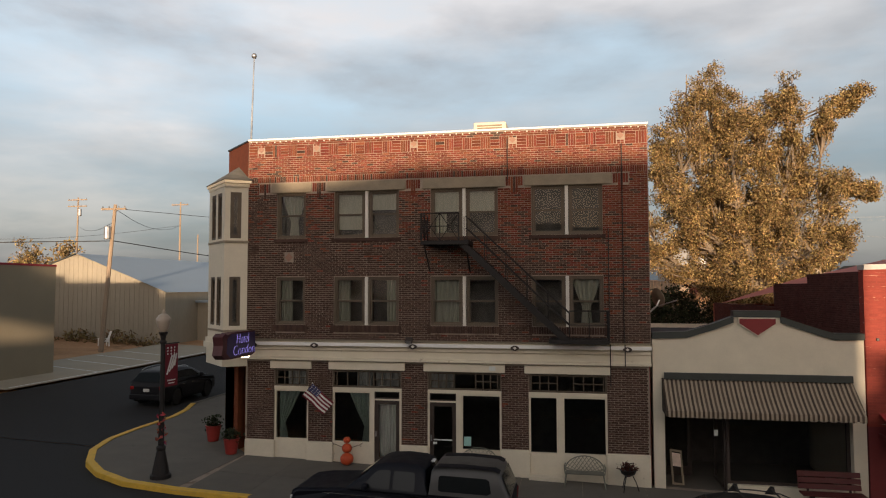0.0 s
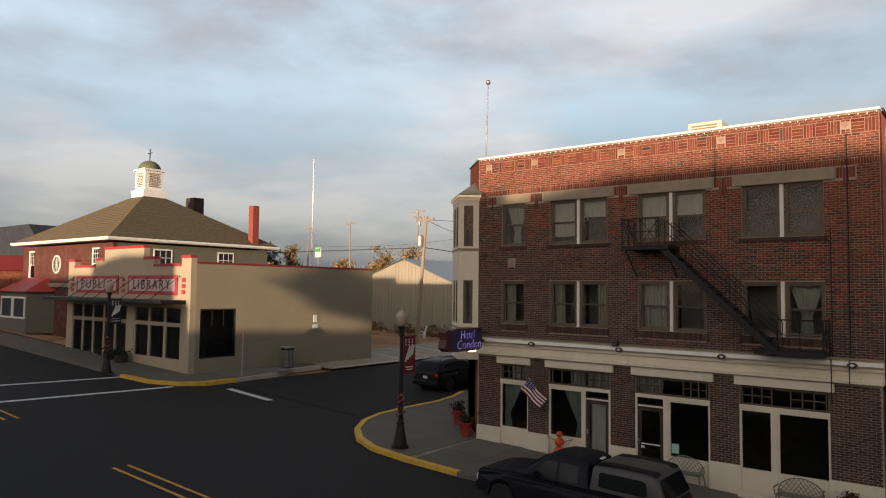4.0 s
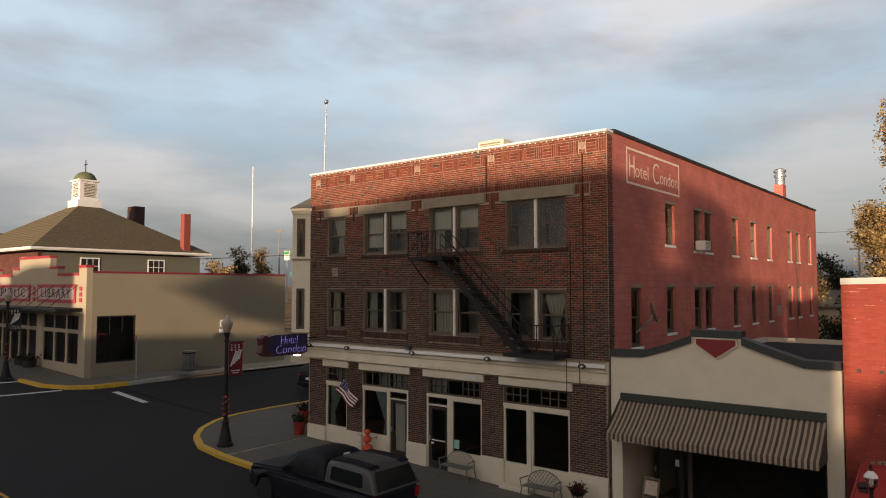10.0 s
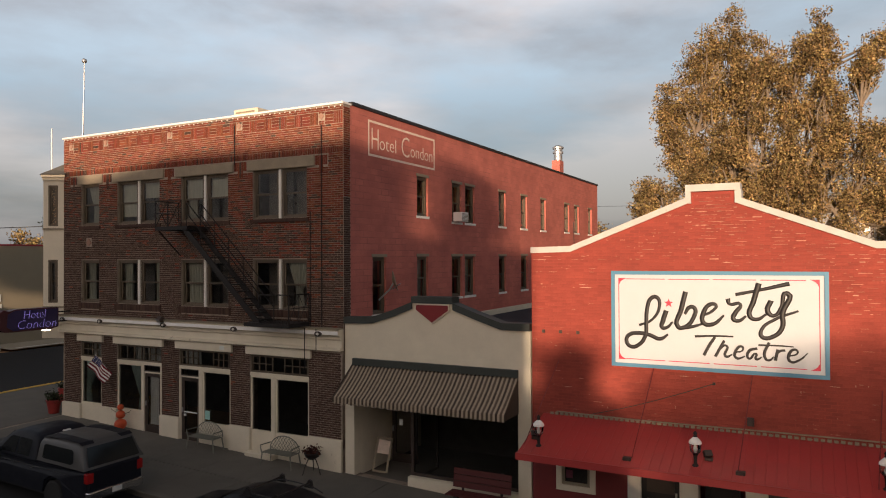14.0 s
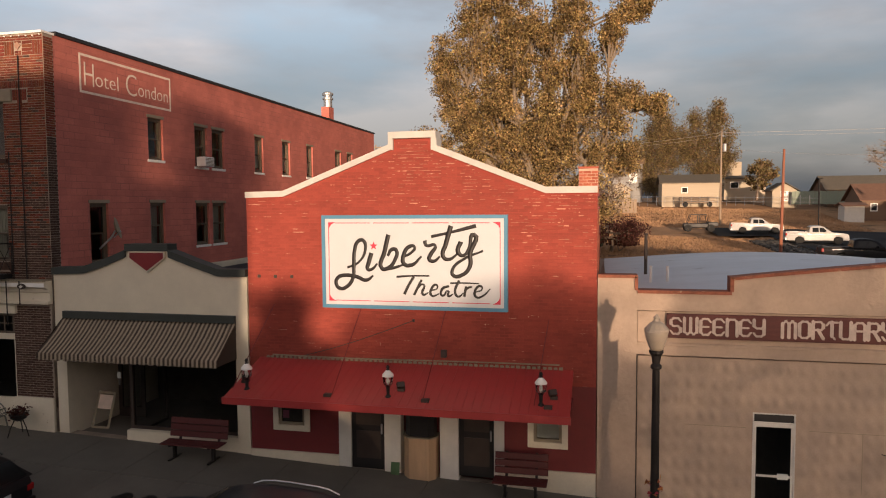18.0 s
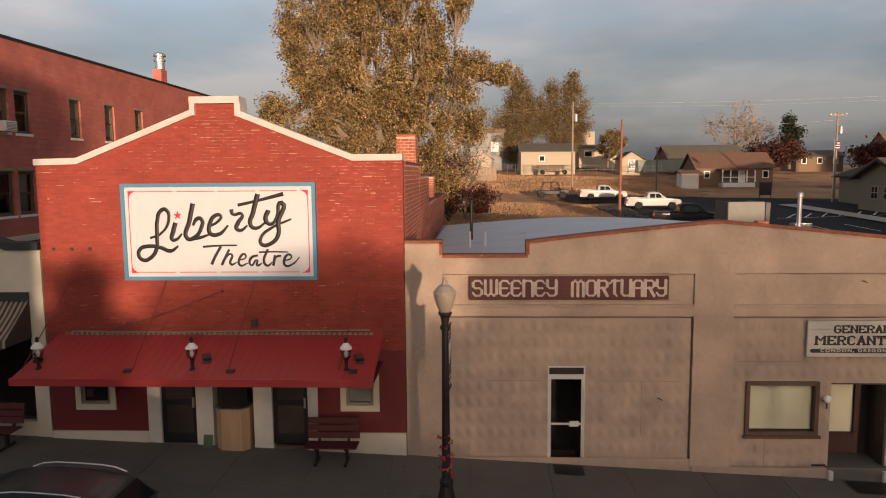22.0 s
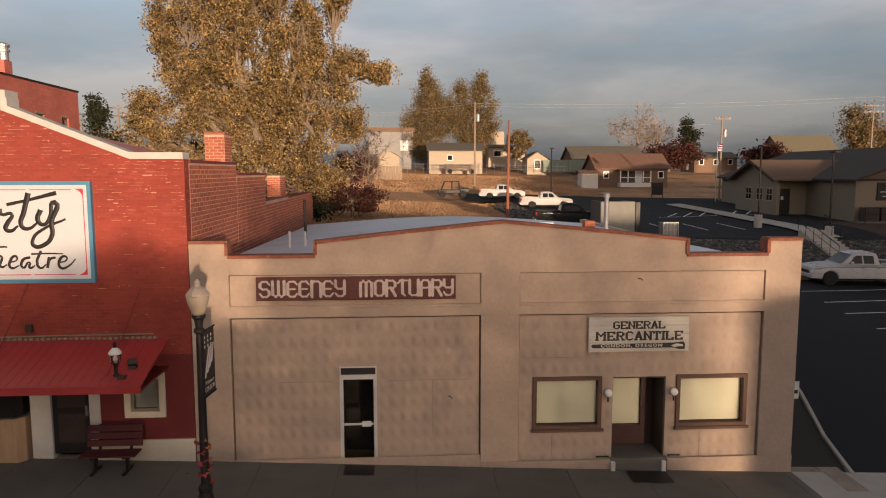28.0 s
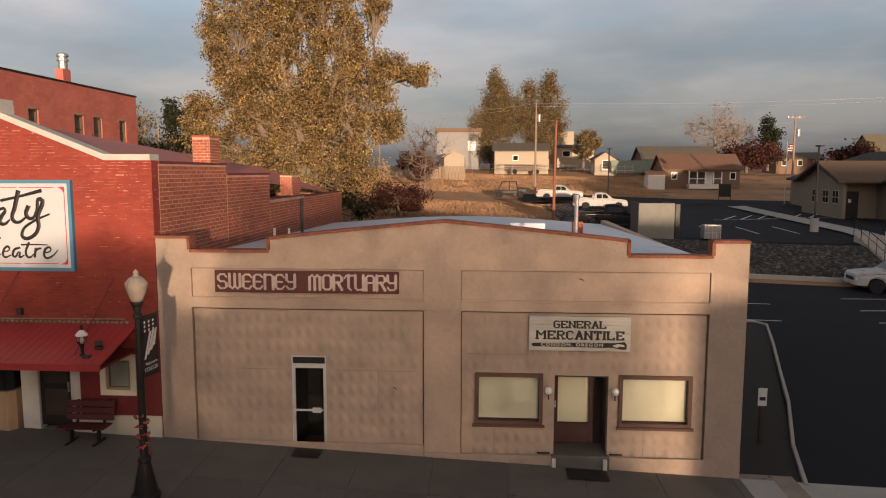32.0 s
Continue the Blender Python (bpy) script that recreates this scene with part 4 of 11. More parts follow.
# corner oriel
A, P1, P2, P3 = (0.6, 0.0), (-0.05, -0.40), (-1.32, 0.87), (-0.94, 1.52)
ORIEL = [A, P1, P2, P3]
oriel_core = [(0.6, 0.0), (-0.05, -0.40), (-1.32, 0.87), (-0.94, 1.52)]


def offset_poly(pts, d):
    c = Vector((sum(p[0] for p in pts) / len(pts), sum(p[1] for p in pts) / len(pts)))
    return [tuple(Vector(p) + (Vector(p) - c).normalized() * d) for p in pts]


oriel = part("oriel", bmesh.new(), M_CREAM, hotel, "cream painted corner oriel")
OR_W = {0: [(0.22, 0.58)], 1: [(0.30, 0.80), (1.0, 1.5)], 2: [(0.2, 0.56)]}
for k, (p, q) in enumerate(zip(ORIEL, ORIEL[1:])):
    p, q = Vector((*p, 0)), Vector((*q, 0))
    d = q - p
    L = d.length
    # local x along the face seen from outside
    m = Matrix.Translation(q) @ Matrix.Rotation(math.atan2(-d.y, -d.x), 4, "Z")
    hs = [(L - b, L - a, z0, z1) for a, b in OR_W[k] for z0, z1 in ((7.85, 9.42), (4.90, 6.55))]
    part("oriel_face", turn_bm(wall_xz(0.0, L, 3.55, 9.75, 0.0, 0.10, hs), m), M_CREAM, oriel)
    for h in hs:
        sash_window(*h, hotel, -0.04, m=m, curtain="none", backing=False)
part("oriel_backing", extrude_xy([(0.55, 0.16), (0.0, -0.16), (-1.05, 0.89), (-0.80, 1.48)], 3.6, 9.7), M_INSIDE, oriel)
for z, h, d in ((7.70, 0.07, 0.06), (4.70, 0.07, 0.06), (9.60, 0.12, 0.06), (9.72, 0.10, 0.16)):
    part("string_course", extrude_xy(offset_poly(oriel_core, d), z, z + h), M_LINTEL if h == 0.07 else M_CREAM, oriel)
part("oriel_base", extrude_xy(offset_poly(oriel_core, 0.12), 4.30, 4.45), M_CREAM, oriel)
part("oriel_base", extrude_xy(offset_poly(oriel_core, 0.22), 4.10, 4.30), M_CREAM, oriel)
part("oriel_base", extrude_xy(offset_poly(oriel_core, 0.06), 3.55, 4.10), M_CREAM, oriel)
bm = bmesh.new()
eave = offset_poly(oriel_core, 0.24)
ve = [bm.verts.new((x, y, 9.82)) for x, y in eave]
vt = [bm.verts.new((-0.12, 0.72, 10.45)), bm.verts.new((-0.3, 0.9, 10.45))]
bm.faces.new((ve[0], ve[1], vt[0]))
bm.faces.new((ve[1], ve[2], vt[1], vt[0]))
bm.faces.new((ve[2], ve[3], vt[1]))
bm.faces.new((ve[3], ve[0], vt[0], vt[1]))
bm.faces.new(ve[::-1])
bmesh.ops.recalc_face_normals(bm, faces=bm.faces[:])
part("oriel_roof", bm, M_SLATE, oriel, "grey shingled oriel roof")
# corner entrance below the oriel
part("corner_pier", boxes((-0.94, -0.45, 1.52, 2.2, 0.3, 3.7)), M_BRICK, hotel)
part("corner_door_wall", extrude_xy([(0.66, 0.9), (-0.2, 1.9), (-0.1, 2.0), (0.8, 1.0)], 0.3, 3.6), M_CREAM, hotel)
part("soffit", extrude_xy([(0.62, 0.05), (-0.90, 1.52), (0.4, 2.2), (1.6, 1.2)], 3.52, 3.56), M_CREAM, hotel)
# roof things of the hotel
part("roof_hatch", bevelled(7.6, 8.9, 6.0, 7.2, HTOP - 0.5, HTOP + 1.0, 0.03, 1), M_PUTTY, hotel, "tan roof unit")
part("roof_hatch", bevelled(5.2, 7.0, 10.0, 11.5, HTOP - 0.5, HTOP + 0.75, 0.03, 1), M_PUTTY, hotel, "tan roof unit")
part("chimney", boxes((HX1 - 0.35, HX1 + 0.10, 20.3, 21.0, HTOP, 11.95)), M_SIDE, hotel)
vent = part("vent", lathe([(0.24, 11.95), (0.24, 12.35), (0.30, 12.37), (0.30, 12.47), (0.24, 12.50), (0.24, 12.60), (0.31, 12.62), (0.31, 12.72), (0.20, 12.80)], 16, HX1 - 0.1, 20.65), M_STEEL, hotel, "galvanised roof vent")


def coping_strip(points, h, y0, y1):
    """Coping stones along a stepped or sloping top edge, one block per run."""
    bm = bmesh.new()
    for (xa, za), (xb, zb) in zip(points, points[1:]):
        if xb - xa > 0.02:
            extrude_xz([(xa, za + 0.001), (xb, zb + 0.001), (xb, zb + h), (xa, za + h)], y0, y1, bm)
    bmesh.ops.remove_doubles(bm, verts=bm.verts[:], dist=0.0005)
    return bm


# ---- cafe ----
cafe = thing("cafe_building", "single-storey cream shopfront with dark curved parapet trim", "building")
CX0, CX1 = 13.80, 19.64
para = [(CX0, 4.62), (14.8, 4.66), (15.5, 4.88), (16.12, 5.12), (16.12, 5.28), (17.42, 5.28), (17.42, 5.12), (18.1, 4.88), (18.85, 4.64), (CX1, 4.64)]
bm = extrude_xz(para + [(CX1, 3.5), (CX0, 3.5)], 0.0, 0.3)
part("parapet_wall", bm, M_CREAM, cafe)
part("parapet_trim", coping_strip(para, 0.19, -0.08, 0.34), M_CAP, cafe, "dark green parapet trim")
part("keystone", extrude_xz([(16.28, 5.24), (17.28, 5.24), (17.28, 5.10), (16.78, 4.76), (16.28, 5.10)], -0.09, 0.0), M_HEART, cafe, "maroon shield-shaped plaque")
bm = extrude_xz([(16.25, 5.27), (17.31, 5.27), (17.31, 5.09), (16.78, 4.72), (16.25, 5.09)], -0.075, 0.0)
part("keystone_border", bm, M_CREAM, cafe)
each_box("pier", M_CREAM, cafe, (CX0, 14.12, 0.0, 0.3, -0.4, 3.5), (19.28, CX1, 0.0, 0.3, -0.6, 3.5))
each_box("side_wall", M_CREAM, cafe, (13.82, 14.05, 0.3, 16, -0.6, 4.3), (19.4, 19.62, 0.3, 16, -0.6, 4.3), (14.05, 19.4, 15.8, 16, -0.6, 4.3))
part("roof", boxes((14.05, 19.4, 0.3, 15.8, 4.0, 4.1)), M_ROOFDARK, cafe)
part("awning_board", boxes((14.12, 19.30, -0.10, 0.0, 3.42, 3.62)), M_CAP, cafe)
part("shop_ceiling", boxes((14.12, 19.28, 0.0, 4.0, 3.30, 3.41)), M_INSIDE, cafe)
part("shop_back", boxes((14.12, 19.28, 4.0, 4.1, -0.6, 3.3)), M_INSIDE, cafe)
part("shop_front", ring(15.9, 19.28, 0.35, 3.2, 0.09, 0.25, 0.35), M_DARKFRAME, cafe)
g = part("pane", pane_quad(15.95, 19.2, 0.4, 3.1, 0.3), M_DARKGLASS, cafe)
g.visible_shadow = False
part("stall_riser", bevelled(15.9, 19.28, 0.06, 0.24, -0.6, 0.36, 0.01, 1), M_CREAM, cafe)
part("shop_floor", boxes((14.12, 19.28, 0.3, 4.0, -0.3, 0.10)), M_CONC, cafe)
part("door_glass_frame", turn_bm(ring(0, 1.6, 0.1, 3.2, 0.07, 0, 0.06), pose(15.9, 0.35, 0, 0, 0, 90)), M_DARKFRAME, cafe)
glazed_door(14.25, 15.15, 0.12, 2.25, cafe, 1.9)
part("notice", boxes((15.55, 15.66, 0.2, 0.21, 1.75, 1.92)), M_NOTICE, cafe)
# striped awning
M_AWN_D = mat("brown_awning_stripe", (0.052, 0.037, 0.027), 0.9, var=0.12, bump=0.2)
M_AWN_M = mat("mid_brown_awning_stripe", (0.085, 0.062, 0.044), 0.9, var=0.12, bump=0.2)
M_AWN_L = mat("tan_awning_stripe", (0.31, 0.25, 0.18), 0.9, var=0.1, bump=0.2)
awning = thing("awning", "brown and tan striped canvas shop awning", "awning")
AX0, AX1, AD, AZ1, AZ0 = 14.05, 19.3, 0.98, 3.44, 2.64
N = 84
for k in range(N):
    a, b = AX0 + (AX1 - AX0) * k / N, AX0 + (AX1 - AX0) * (k + 1) / N
    bm = bmesh.new()
    sag = [(0.0, AZ1), (-AD * 0.35, AZ1 - 0.33), (-AD * 0.7, AZ1 - 0.60), (-AD, AZ0), (-AD - 0.01, AZ0 - 0.15 - 0.04 * abs(math.sin(k * math.pi / 4)))]
    va = [bm.verts.new((a, y, z)) for y, z in sag]
    vb = [bm.verts.new((b, y, z)) for y, z in sag]
    for i in range(4):
        bm.faces.new((va[i], va[i + 1], vb[i + 1], vb[i]))
    part("stripe", bm, M_AWN_L if k % 4 in (1, 3) else M_AWN_M if k % 4 == 2 else M_AWN_D, awning)
for x in (AX0 + 0.003, AX1 - 0.003):
    bm = bmesh.new()
    bm.faces.new([bm.verts.new(p) for p in ((x, 0, AZ1), (x, -AD, AZ0), (x, -AD, AZ0 - 0.16), (x, 0, AZ0 - 0.16))])
    part("side_flap", bm, M_AWN_D, awning)

# ---- theatre ----
theatre = thing("theatre", "red painted brick cinema front with white stepped gable coping", "building")
TX0, TX1 = 19.68, 28.44
GAB = [(TX0, 6.66), (20.72, 6.68), (23.60, 7.80), (23.60, 8.04), (24.58, 8.04), (24.58, 7.76), (27.27, 6.70), (TX1, 6.70)]
bm = bmesh.new()
upper = extrude_xz([(TX1, 2.2), (TX0, 2.2)] + GAB, 0.0, 0.35)
front_t = part("front_wall", upper, M_RED, theatre)
for a, b in ((0, 1), (1, 2), (5, 6), (6, 7)):
    part("coping", coping_strip([GAB[a], GAB[b]], 0.15, -0.07, 0.42), M_GABLECAP, theatre, "white painted gable coping")
each_box("coping_block", M_GABLECAP, theatre, (23.50, 24.68, -0.09, 0.44, 8.05, 8.21), (23.50, 23.62, -0.08, 0.43, 7.78, 8.05), (24.56, 24.70, -0.08, 0.43, 7.76, 8.05))
DOORS = [(22.42, 23.30), (25.18, 26.05)]
lowholes = [(20.32, 21.32, 0.70, 1.75), (22.10, 26.15, -1, 2.0), (26.86, 27.80, 0.70, 1.78)]
part("lower_wall", wall_xz(TX0, TX1, -0.9, 2.2, 0.0, 0.3, lowholes), M_DKRED, theatre)
for a, b, z in ((TX0, 22.10, 0.16), (26.15, TX1, 0.16)):
    part("base_course", boxes((a, b, -0.05, 0.02, -0.9, z)), M_CREAM, theatre)
for a, b in ((20.32, 21.32), (26.86, 27.80)):
    w = part("poster_window", ring(a, b, 0.70, 1.76, 0.14, -0.05, 0.06), M_CREAM, theatre)
    part("inner_frame", ring(a + 0.14, b - 0.14, 0.84, 1.62, 0.07, 0.0, 0.05), M_LINTEL, w)
    g = part("pane", pane_quad(a + 0.2, b - 0.2, 0.9, 1.56, 0.03), M_DARKGLASS, w)
    g.visible_shadow = False
    part("poster", boxes((a + 0.2, b - 0.2, 0.1, 0.12, 0.9, 1.6)), M_INSIDE if a < 22 else M_NOTICE, w)
part("handbill", boxes((20.55, 20.72, 0.04, 0.05, 1.0, 1.2)), mat("pink_handbill", (0.5, 0.16, 0.24), 0.7, bump=0), theatre)
# entrance recess with ticket booth
part("recess_wall", boxes((22.10, 26.15, 0.9, 1.0, -0.9, 2.0)), M_DKRED, theatre)
part("recess_soffit", boxes((22.10, 26.15, 0.0, 0.9, 1.98, 2.05)), M_DKRED, theatre)
each_box("door_surround", M_TRIM, theatre, (22.10, 22.42, -0.02, 0.3, -0.9, 2.0), (23.30, 23.72, -0.02, 0.3, -0.9, 2.0), (24.72, 25.18, -0.02, 0.3, -0.9, 2.0), (26.05, 26.3, -0.02, 0.3, -0.9, 2.0))
for a, b in DOORS:
    d = part("door", boxes((a, b, 0.06, 0.11, -0.16, 1.98)), M_BLACK, theatre, "black cinema door")
    part("door_panel", boxes((a + 0.12, b - 0.12, 0.05, 0.06, 0.1, 0.8), (a + 0.12, b - 0.12, 0.05, 0.06, 0.95, 1.85)), M_DARKFRAME, d)
    part("handle", boxes((b - 0.1, b - 0.06, 0.0, 0.05, 0.75, 1.0)), M_STEEL, d)
booth = part("ticket_booth", extrude_xy([(23.84, 0.2), (23.84, -0.12), (24.0, -0.28), (24.50, -0.28), (24.64, -0.12), (24.64, 0.2)], -0.5, 0.80), mat("tan_panel", (0.42, 0.28, 0.17), 0.7, var=0.12, stretch=(4, 4, 0.4)), theatre, "tan panelled ticket booth")
part("booth_glass", extrude_xy([(23.88, 0.2), (23.88, -0.10), (24.02, -0.25), (24.48, -0.25), (24.60, -0.10), (24.60, 0.2)], 0.84, 1.6), M_BLACK, booth)
part("booth_shelf", extrude_xy([(23.81, 0.2), (23.81, -0.14), (23.98, -0.31), (24.52, -0.31), (24.67, -0.14), (24.67, 0.2)], 0.80, 0.83), M_LINTEL, booth)
# sloping metal canopy with ribs, hung on rods
canopy = thing("entrance_canopy", "sloping red ribbed metal canopy hung on rods", "canopy")
KX0, KX1, KD, KZB, KZF = 19.98, 27.92, 1.85, 2.58, 2.02
bm = extrude_xz([(0, KZB), (0, KZB - 0.05), (-KD, KZF - 0.05), (-KD, KZF)], KX0, KX1)
for v in bm.verts:
    v.co = Vector((v.co.y, v.co.x, v.co.z))
bmesh.ops.recalc_face_normals(bm, faces=bm.faces[:])
part("roof_sheet", bm, M_AWNRED, canopy)
bm = bmesh.new()
x = KX0 + 0.1
while x < KX1:
    vs = []
    for y, z in ((0, KZB), (-KD, KZF)):
        vs.append([bm.verts.new((x + dx, y, z + dz)) for dx, dz in ((-0.014, 0), (-0.007, 0.007), (0.007, 0.007), (0.014, 0))])
    for i in range(3):
        bm.faces.new((vs[0][i], vs[1][i], vs[1][i + 1], vs[0][i + 1]))
    x += 0.205
part("rib", bm, M_AWNRED, canopy)
part("fascia", boxes((KX0 - 0.02, KX1 + 0.02, -KD - 0.05, -KD - 0.001, KZF - 0.15, KZF + 0.01)), M_AWNRED, canopy)
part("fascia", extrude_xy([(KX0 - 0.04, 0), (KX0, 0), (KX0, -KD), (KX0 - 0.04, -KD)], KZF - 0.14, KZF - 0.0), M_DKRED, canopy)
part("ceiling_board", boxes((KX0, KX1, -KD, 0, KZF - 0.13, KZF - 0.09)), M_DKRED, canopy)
bm = bmesh.new()
for i in range(60):
    xx = KX0 + 0.2 + (KX1 - KX0 - 0.4) * i / 60
    box(bm, xx, xx + 0.08, -0.06, -0.002, KZB + 0.0, KZB + 0.05 + 0.01 * (i % 2))
part("flashing", bm, M_LINTEL, canopy, "corroded wall flashing")["kind"] = "stuff"
for x, zt in ((20.15, 3.95), (22.75, 3.95), (24.9, 3.98), (27.35, 3.75)):
    part("tie_rod", tube(bmesh.new(), (x + (0.25 if x < 21 else 0.0), -0.0, zt), (x - (0.2 if x > 21 else 0.1), -1.55, KZF + 0.13), 0.011, n=6), M_DKRED, canopy)
for x in (22.45, 24.75, 27.45):
    part("anchor_plate", bevelled(x - 0.09, x + 0.09, -1.62, -1.48, KZF + 0.06, KZF + 0.14, 0.01, 1), M_DARKFRAME, canopy)

# lettered sign board
M_SIGNWHITE = mat("sign_white", (0.47, 0.49, 0.52), 0.6, var=0.03, bump=0.03)
M_SIGNBLUE = mat("sign_blue", (0.065, 0.20, 0.31), 0.5, var=0.06, bump=0.05)
M_SIGNRED = mat("sign_red", (0.50, 0.03, 0.06), 0.5, var=0.06, bump=0.03)
M_INK = mat("sign_ink", (0.016, 0.014, 0.014), 0.5, var=0.08, bump=0)
LX0, LX1, LZ0, LZ1 = 21.77, 26.40, 3.92, 6.21
theatre_sign = thing("theatre_sign", "large white painted cinema sign with black brush script", "sign")
part("board", bevelled(LX0 + 0.04, LX1 - 0.04, -0.10, -0.01, LZ0 + 0.04, LZ1 - 0.04, 0.008, 1), M_SIGNWHITE, theatre_sign)
part("blue_frame", ring(LX0, LX1, LZ0, LZ1, 0.085, -0.13, 0.0), M_SIGNBLUE, theatre_sign)
a, b, c, d, w = LX0 + 0.20, LX1 - 0.20, LZ0 + 0.18, LZ1 - 0.18, 0.018
for i in range(4):
    u, v = a + 0.15 + (b - a - 0.3) * i / 4, a + 0.15 + (b - a - 0.3) * (i + 0.92) / 4
    each_box("red_line", M_SIGNRED, theatre_sign, (u, v, -0.104, -0.099, d - w, d), (u, v, -0.104, -0.099, c, c + w))
for x in (a - 0.03, b - w + 0.03):
    part("red_line", boxes((x, x + w, -0.104, -0.099, c + 0.15, d - 0.15)), M_SIGNRED, theatre_sign)
for cx, cz, sx, sz in ((a - 0.03, c - 0.01, 1, 1), (b + 0.03, c - 0.01, -1, 1), (a - 0.03, d + 0.01, 1, -1), (b + 0.03, d + 0.01, -1, -1)):
    pts = [(cx, cz), (cx + sx * 0.17, cz)] + [(cx + sx * 0.17 * math.cos(t) * 1.0, cz + sz * 0.17 * math.sin(t)) for t in (0.3, 0.6, 0.95, 1.25)] + [(cx, cz + sz * 0.17)]
    pts = [(cx, cz), (cx + sx * 0.19, cz), (cx + sx * 0.09, cz + sz * 0.05), (cx + sx * 0.05, cz + sz * 0.09), (cx, cz + sz * 0.19)]
    part("red_corner", extrude_xz(pts, -0.105, -0.099), M_SIGNRED, theatre_sign)


def brush(runs, r):
    """Brush lettering: strokes in tenths of the sign, laid on the board."""
    ux, uz = (LX1 - LX0) / 9.55, (LZ1 - LZ0) / 4.85
    stroke([[(LX0 + p[0] * ux, -0.104, LZ0 + p[1] * uz, *p[2:]) for p in run] for run in runs], r, "letter", M_INK, theatre_sign, flat=0.08)


BIG, SMALL = 0.054, 0.031
brush([[(1.35, 2.12, .6), (1.95, 2.4, .6), (2.33, 3.1, .8), (2.2, 3.55), (1.95, 3.5), (1.75, 3.0), (1.7, 2.2), (1.65, 1.6), (1.35, 1.15), (0.95, 1.02), (0.73, 1.3), (0.85, 1.6), (1.25, 1.72), (1.85, 1.65), (2.35, 1.48), (2.73, 1.72, .5)]], BIG)
brush([[(2.65, 2.9, 1.2), (2.5, 2.4, 1.2), (2.45, 2.05), (2.65, 2.05, .8), (2.95, 2.35, .5)]], BIG)
brush([[(3.55, 3.85, 1.2), (3.35, 3.0, 1.2), (3.2, 2.1, 1.1), (3.55, 2.15), (3.9, 2.6), (3.95, 3.05), (3.75, 3.1), (3.5, 2.75, .7)], [(3.25, 2.05), (3.85, 2.15, .8), (4.3, 2.3, .5)]], BIG)
brush([[(4.3, 2.7, .6), (4.75, 2.95, .7), (4.9, 3.22, .8), (4.65, 3.25), (4.35, 2.85, 1.1), (4.35, 2.35, 1.1), (4.75, 2.3), (5.25, 2.75, .5)]], BIG)
brush([[(5.42, 3.55, 1.1), (5.5, 3.3, .8), (5.95, 3.3, .8), (5.75, 2.9, 1.1), (5.65, 2.6, 1.1), (5.85, 2.5, .9), (6.2, 2.75, .5)]], BIG)
brush([[(6.75, 4.3, 1.3), (6.5, 3.4, 1.2), (6.35, 2.75, 1.1), (6.6, 2.6, .9), (7.1, 2.9, .5)], [(5.75, 3.75, .8), (6.65, 3.95, .7), (8.0, 4.3, 1.0)]], BIG)
brush([[(7.25, 3.5, 1.2), (7.1, 3.0, 1.2), (7.35, 2.8, .9), (7.65, 3.2, .7), (7.9, 3.85, 1.2), (7.7, 2.9, 1.2), (7.7, 2.3, 1.1), (7.35, 1.85), (6.85, 1.8), (6.85, 2.15, .8), (7.35, 2.6, .7), (8.35, 3.05, .5)]], BIG)
brush([[(3.95, 1.68), (4.8, 1.74, .8), (5.65, 1.75, .7)], [(4.85, 1.7, 1.2), (4.55, 1.2, 1.3), (4.35, 0.78, 1.3)]], SMALL)
brush([[(5.25, 1.55), (5.05, 1.15, 1.2), (4.85, 0.75, 1.2)], [(5.0, 1.05, .6), (5.35, 1.3), (5.3, 0.8, 1.2), (5.6, 0.9, .5)]], SMALL)
brush([[(5.7, 1.0, .6), (6.05, 1.15, .7), (6.0, 1.3), (5.75, 1.1, 1.2), (5.75, 0.75, 1.1), (6.15, 0.85, .5)]], SMALL)
brush([[(6.65, 1.25), (6.3, 1.1, 1.2), (6.3, 0.75), (6.6, 1.0, .8), (6.6, 0.75, 1.2), (6.85, 0.85, .5)]], SMALL)
brush([[(7.15, 1.55, 1.1), (6.95, 0.9, 1.2), (7.1, 0.72), (7.35, 0.9, .5)], [(6.7, 1.4, .8), (7.4, 1.42, .7), (8.15, 1.4, .5)]], SMALL)
brush([[(7.5, 1.25, 1.1), (7.45, 1.0, 1.2), (7.4, 0.72, 1.2)], [(7.45, 1.0, .6), (7.6, 1.18), (7.8, 1.22, .9)]], SMALL)
brush([[(7.9, 0.95, .6), (8.3, 1.15, .7), (8.2, 1.28), (7.95, 1.05, 1.2), (8.0, 0.72, 1.1), (8.35, 0.8, .8), (8.7, 1.15, .4)]], SMALL)
star = [(LX0 + 1.34 + (0.11 if i % 2 == 0 else 0.045) * math.sin(i * math.pi / 5), 5.46 + (0.11 if i % 2 == 0 else 0.045) * math.cos(i * math.pi / 5)) for i in range(10)]
part("red_star", extrude_xz(star, -0.106, -0.099), M_SIGNRED, theatre_sign)
# theatre body: stepped party wall and red roof
TZ = [(0.36, 6.62), (5.0, 6.62), (5.0, 6.30), (9.4, 6.30), (9.4, 5.34), (14.5, 5.34), (14.5, 5.26), (22.4, 5.26)]
for (a, za), (b, zb) in zip(TZ[::2], TZ[1::2]):
    part("party_wall", boxes((TX1 - 0.32, TX1, a, b, -1.0, za)), M_PARTYMORTAR, theatre, "stepped red brick party wall")
    part("party_wall", boxes((TX0, TX0 + 0.3, a, b, -1.0, za)), M_DARKSIDE, theatre, "dark maroon brick party wall")
    part("wall_coping", boxes((TX1 - 0.36, TX1 + 0.04, a, b - 0.01, za + 0.002, za + 0.07)), M_DKRED, theatre)
bm = bmesh.new()
mx = (TX0 + TX1) / 2
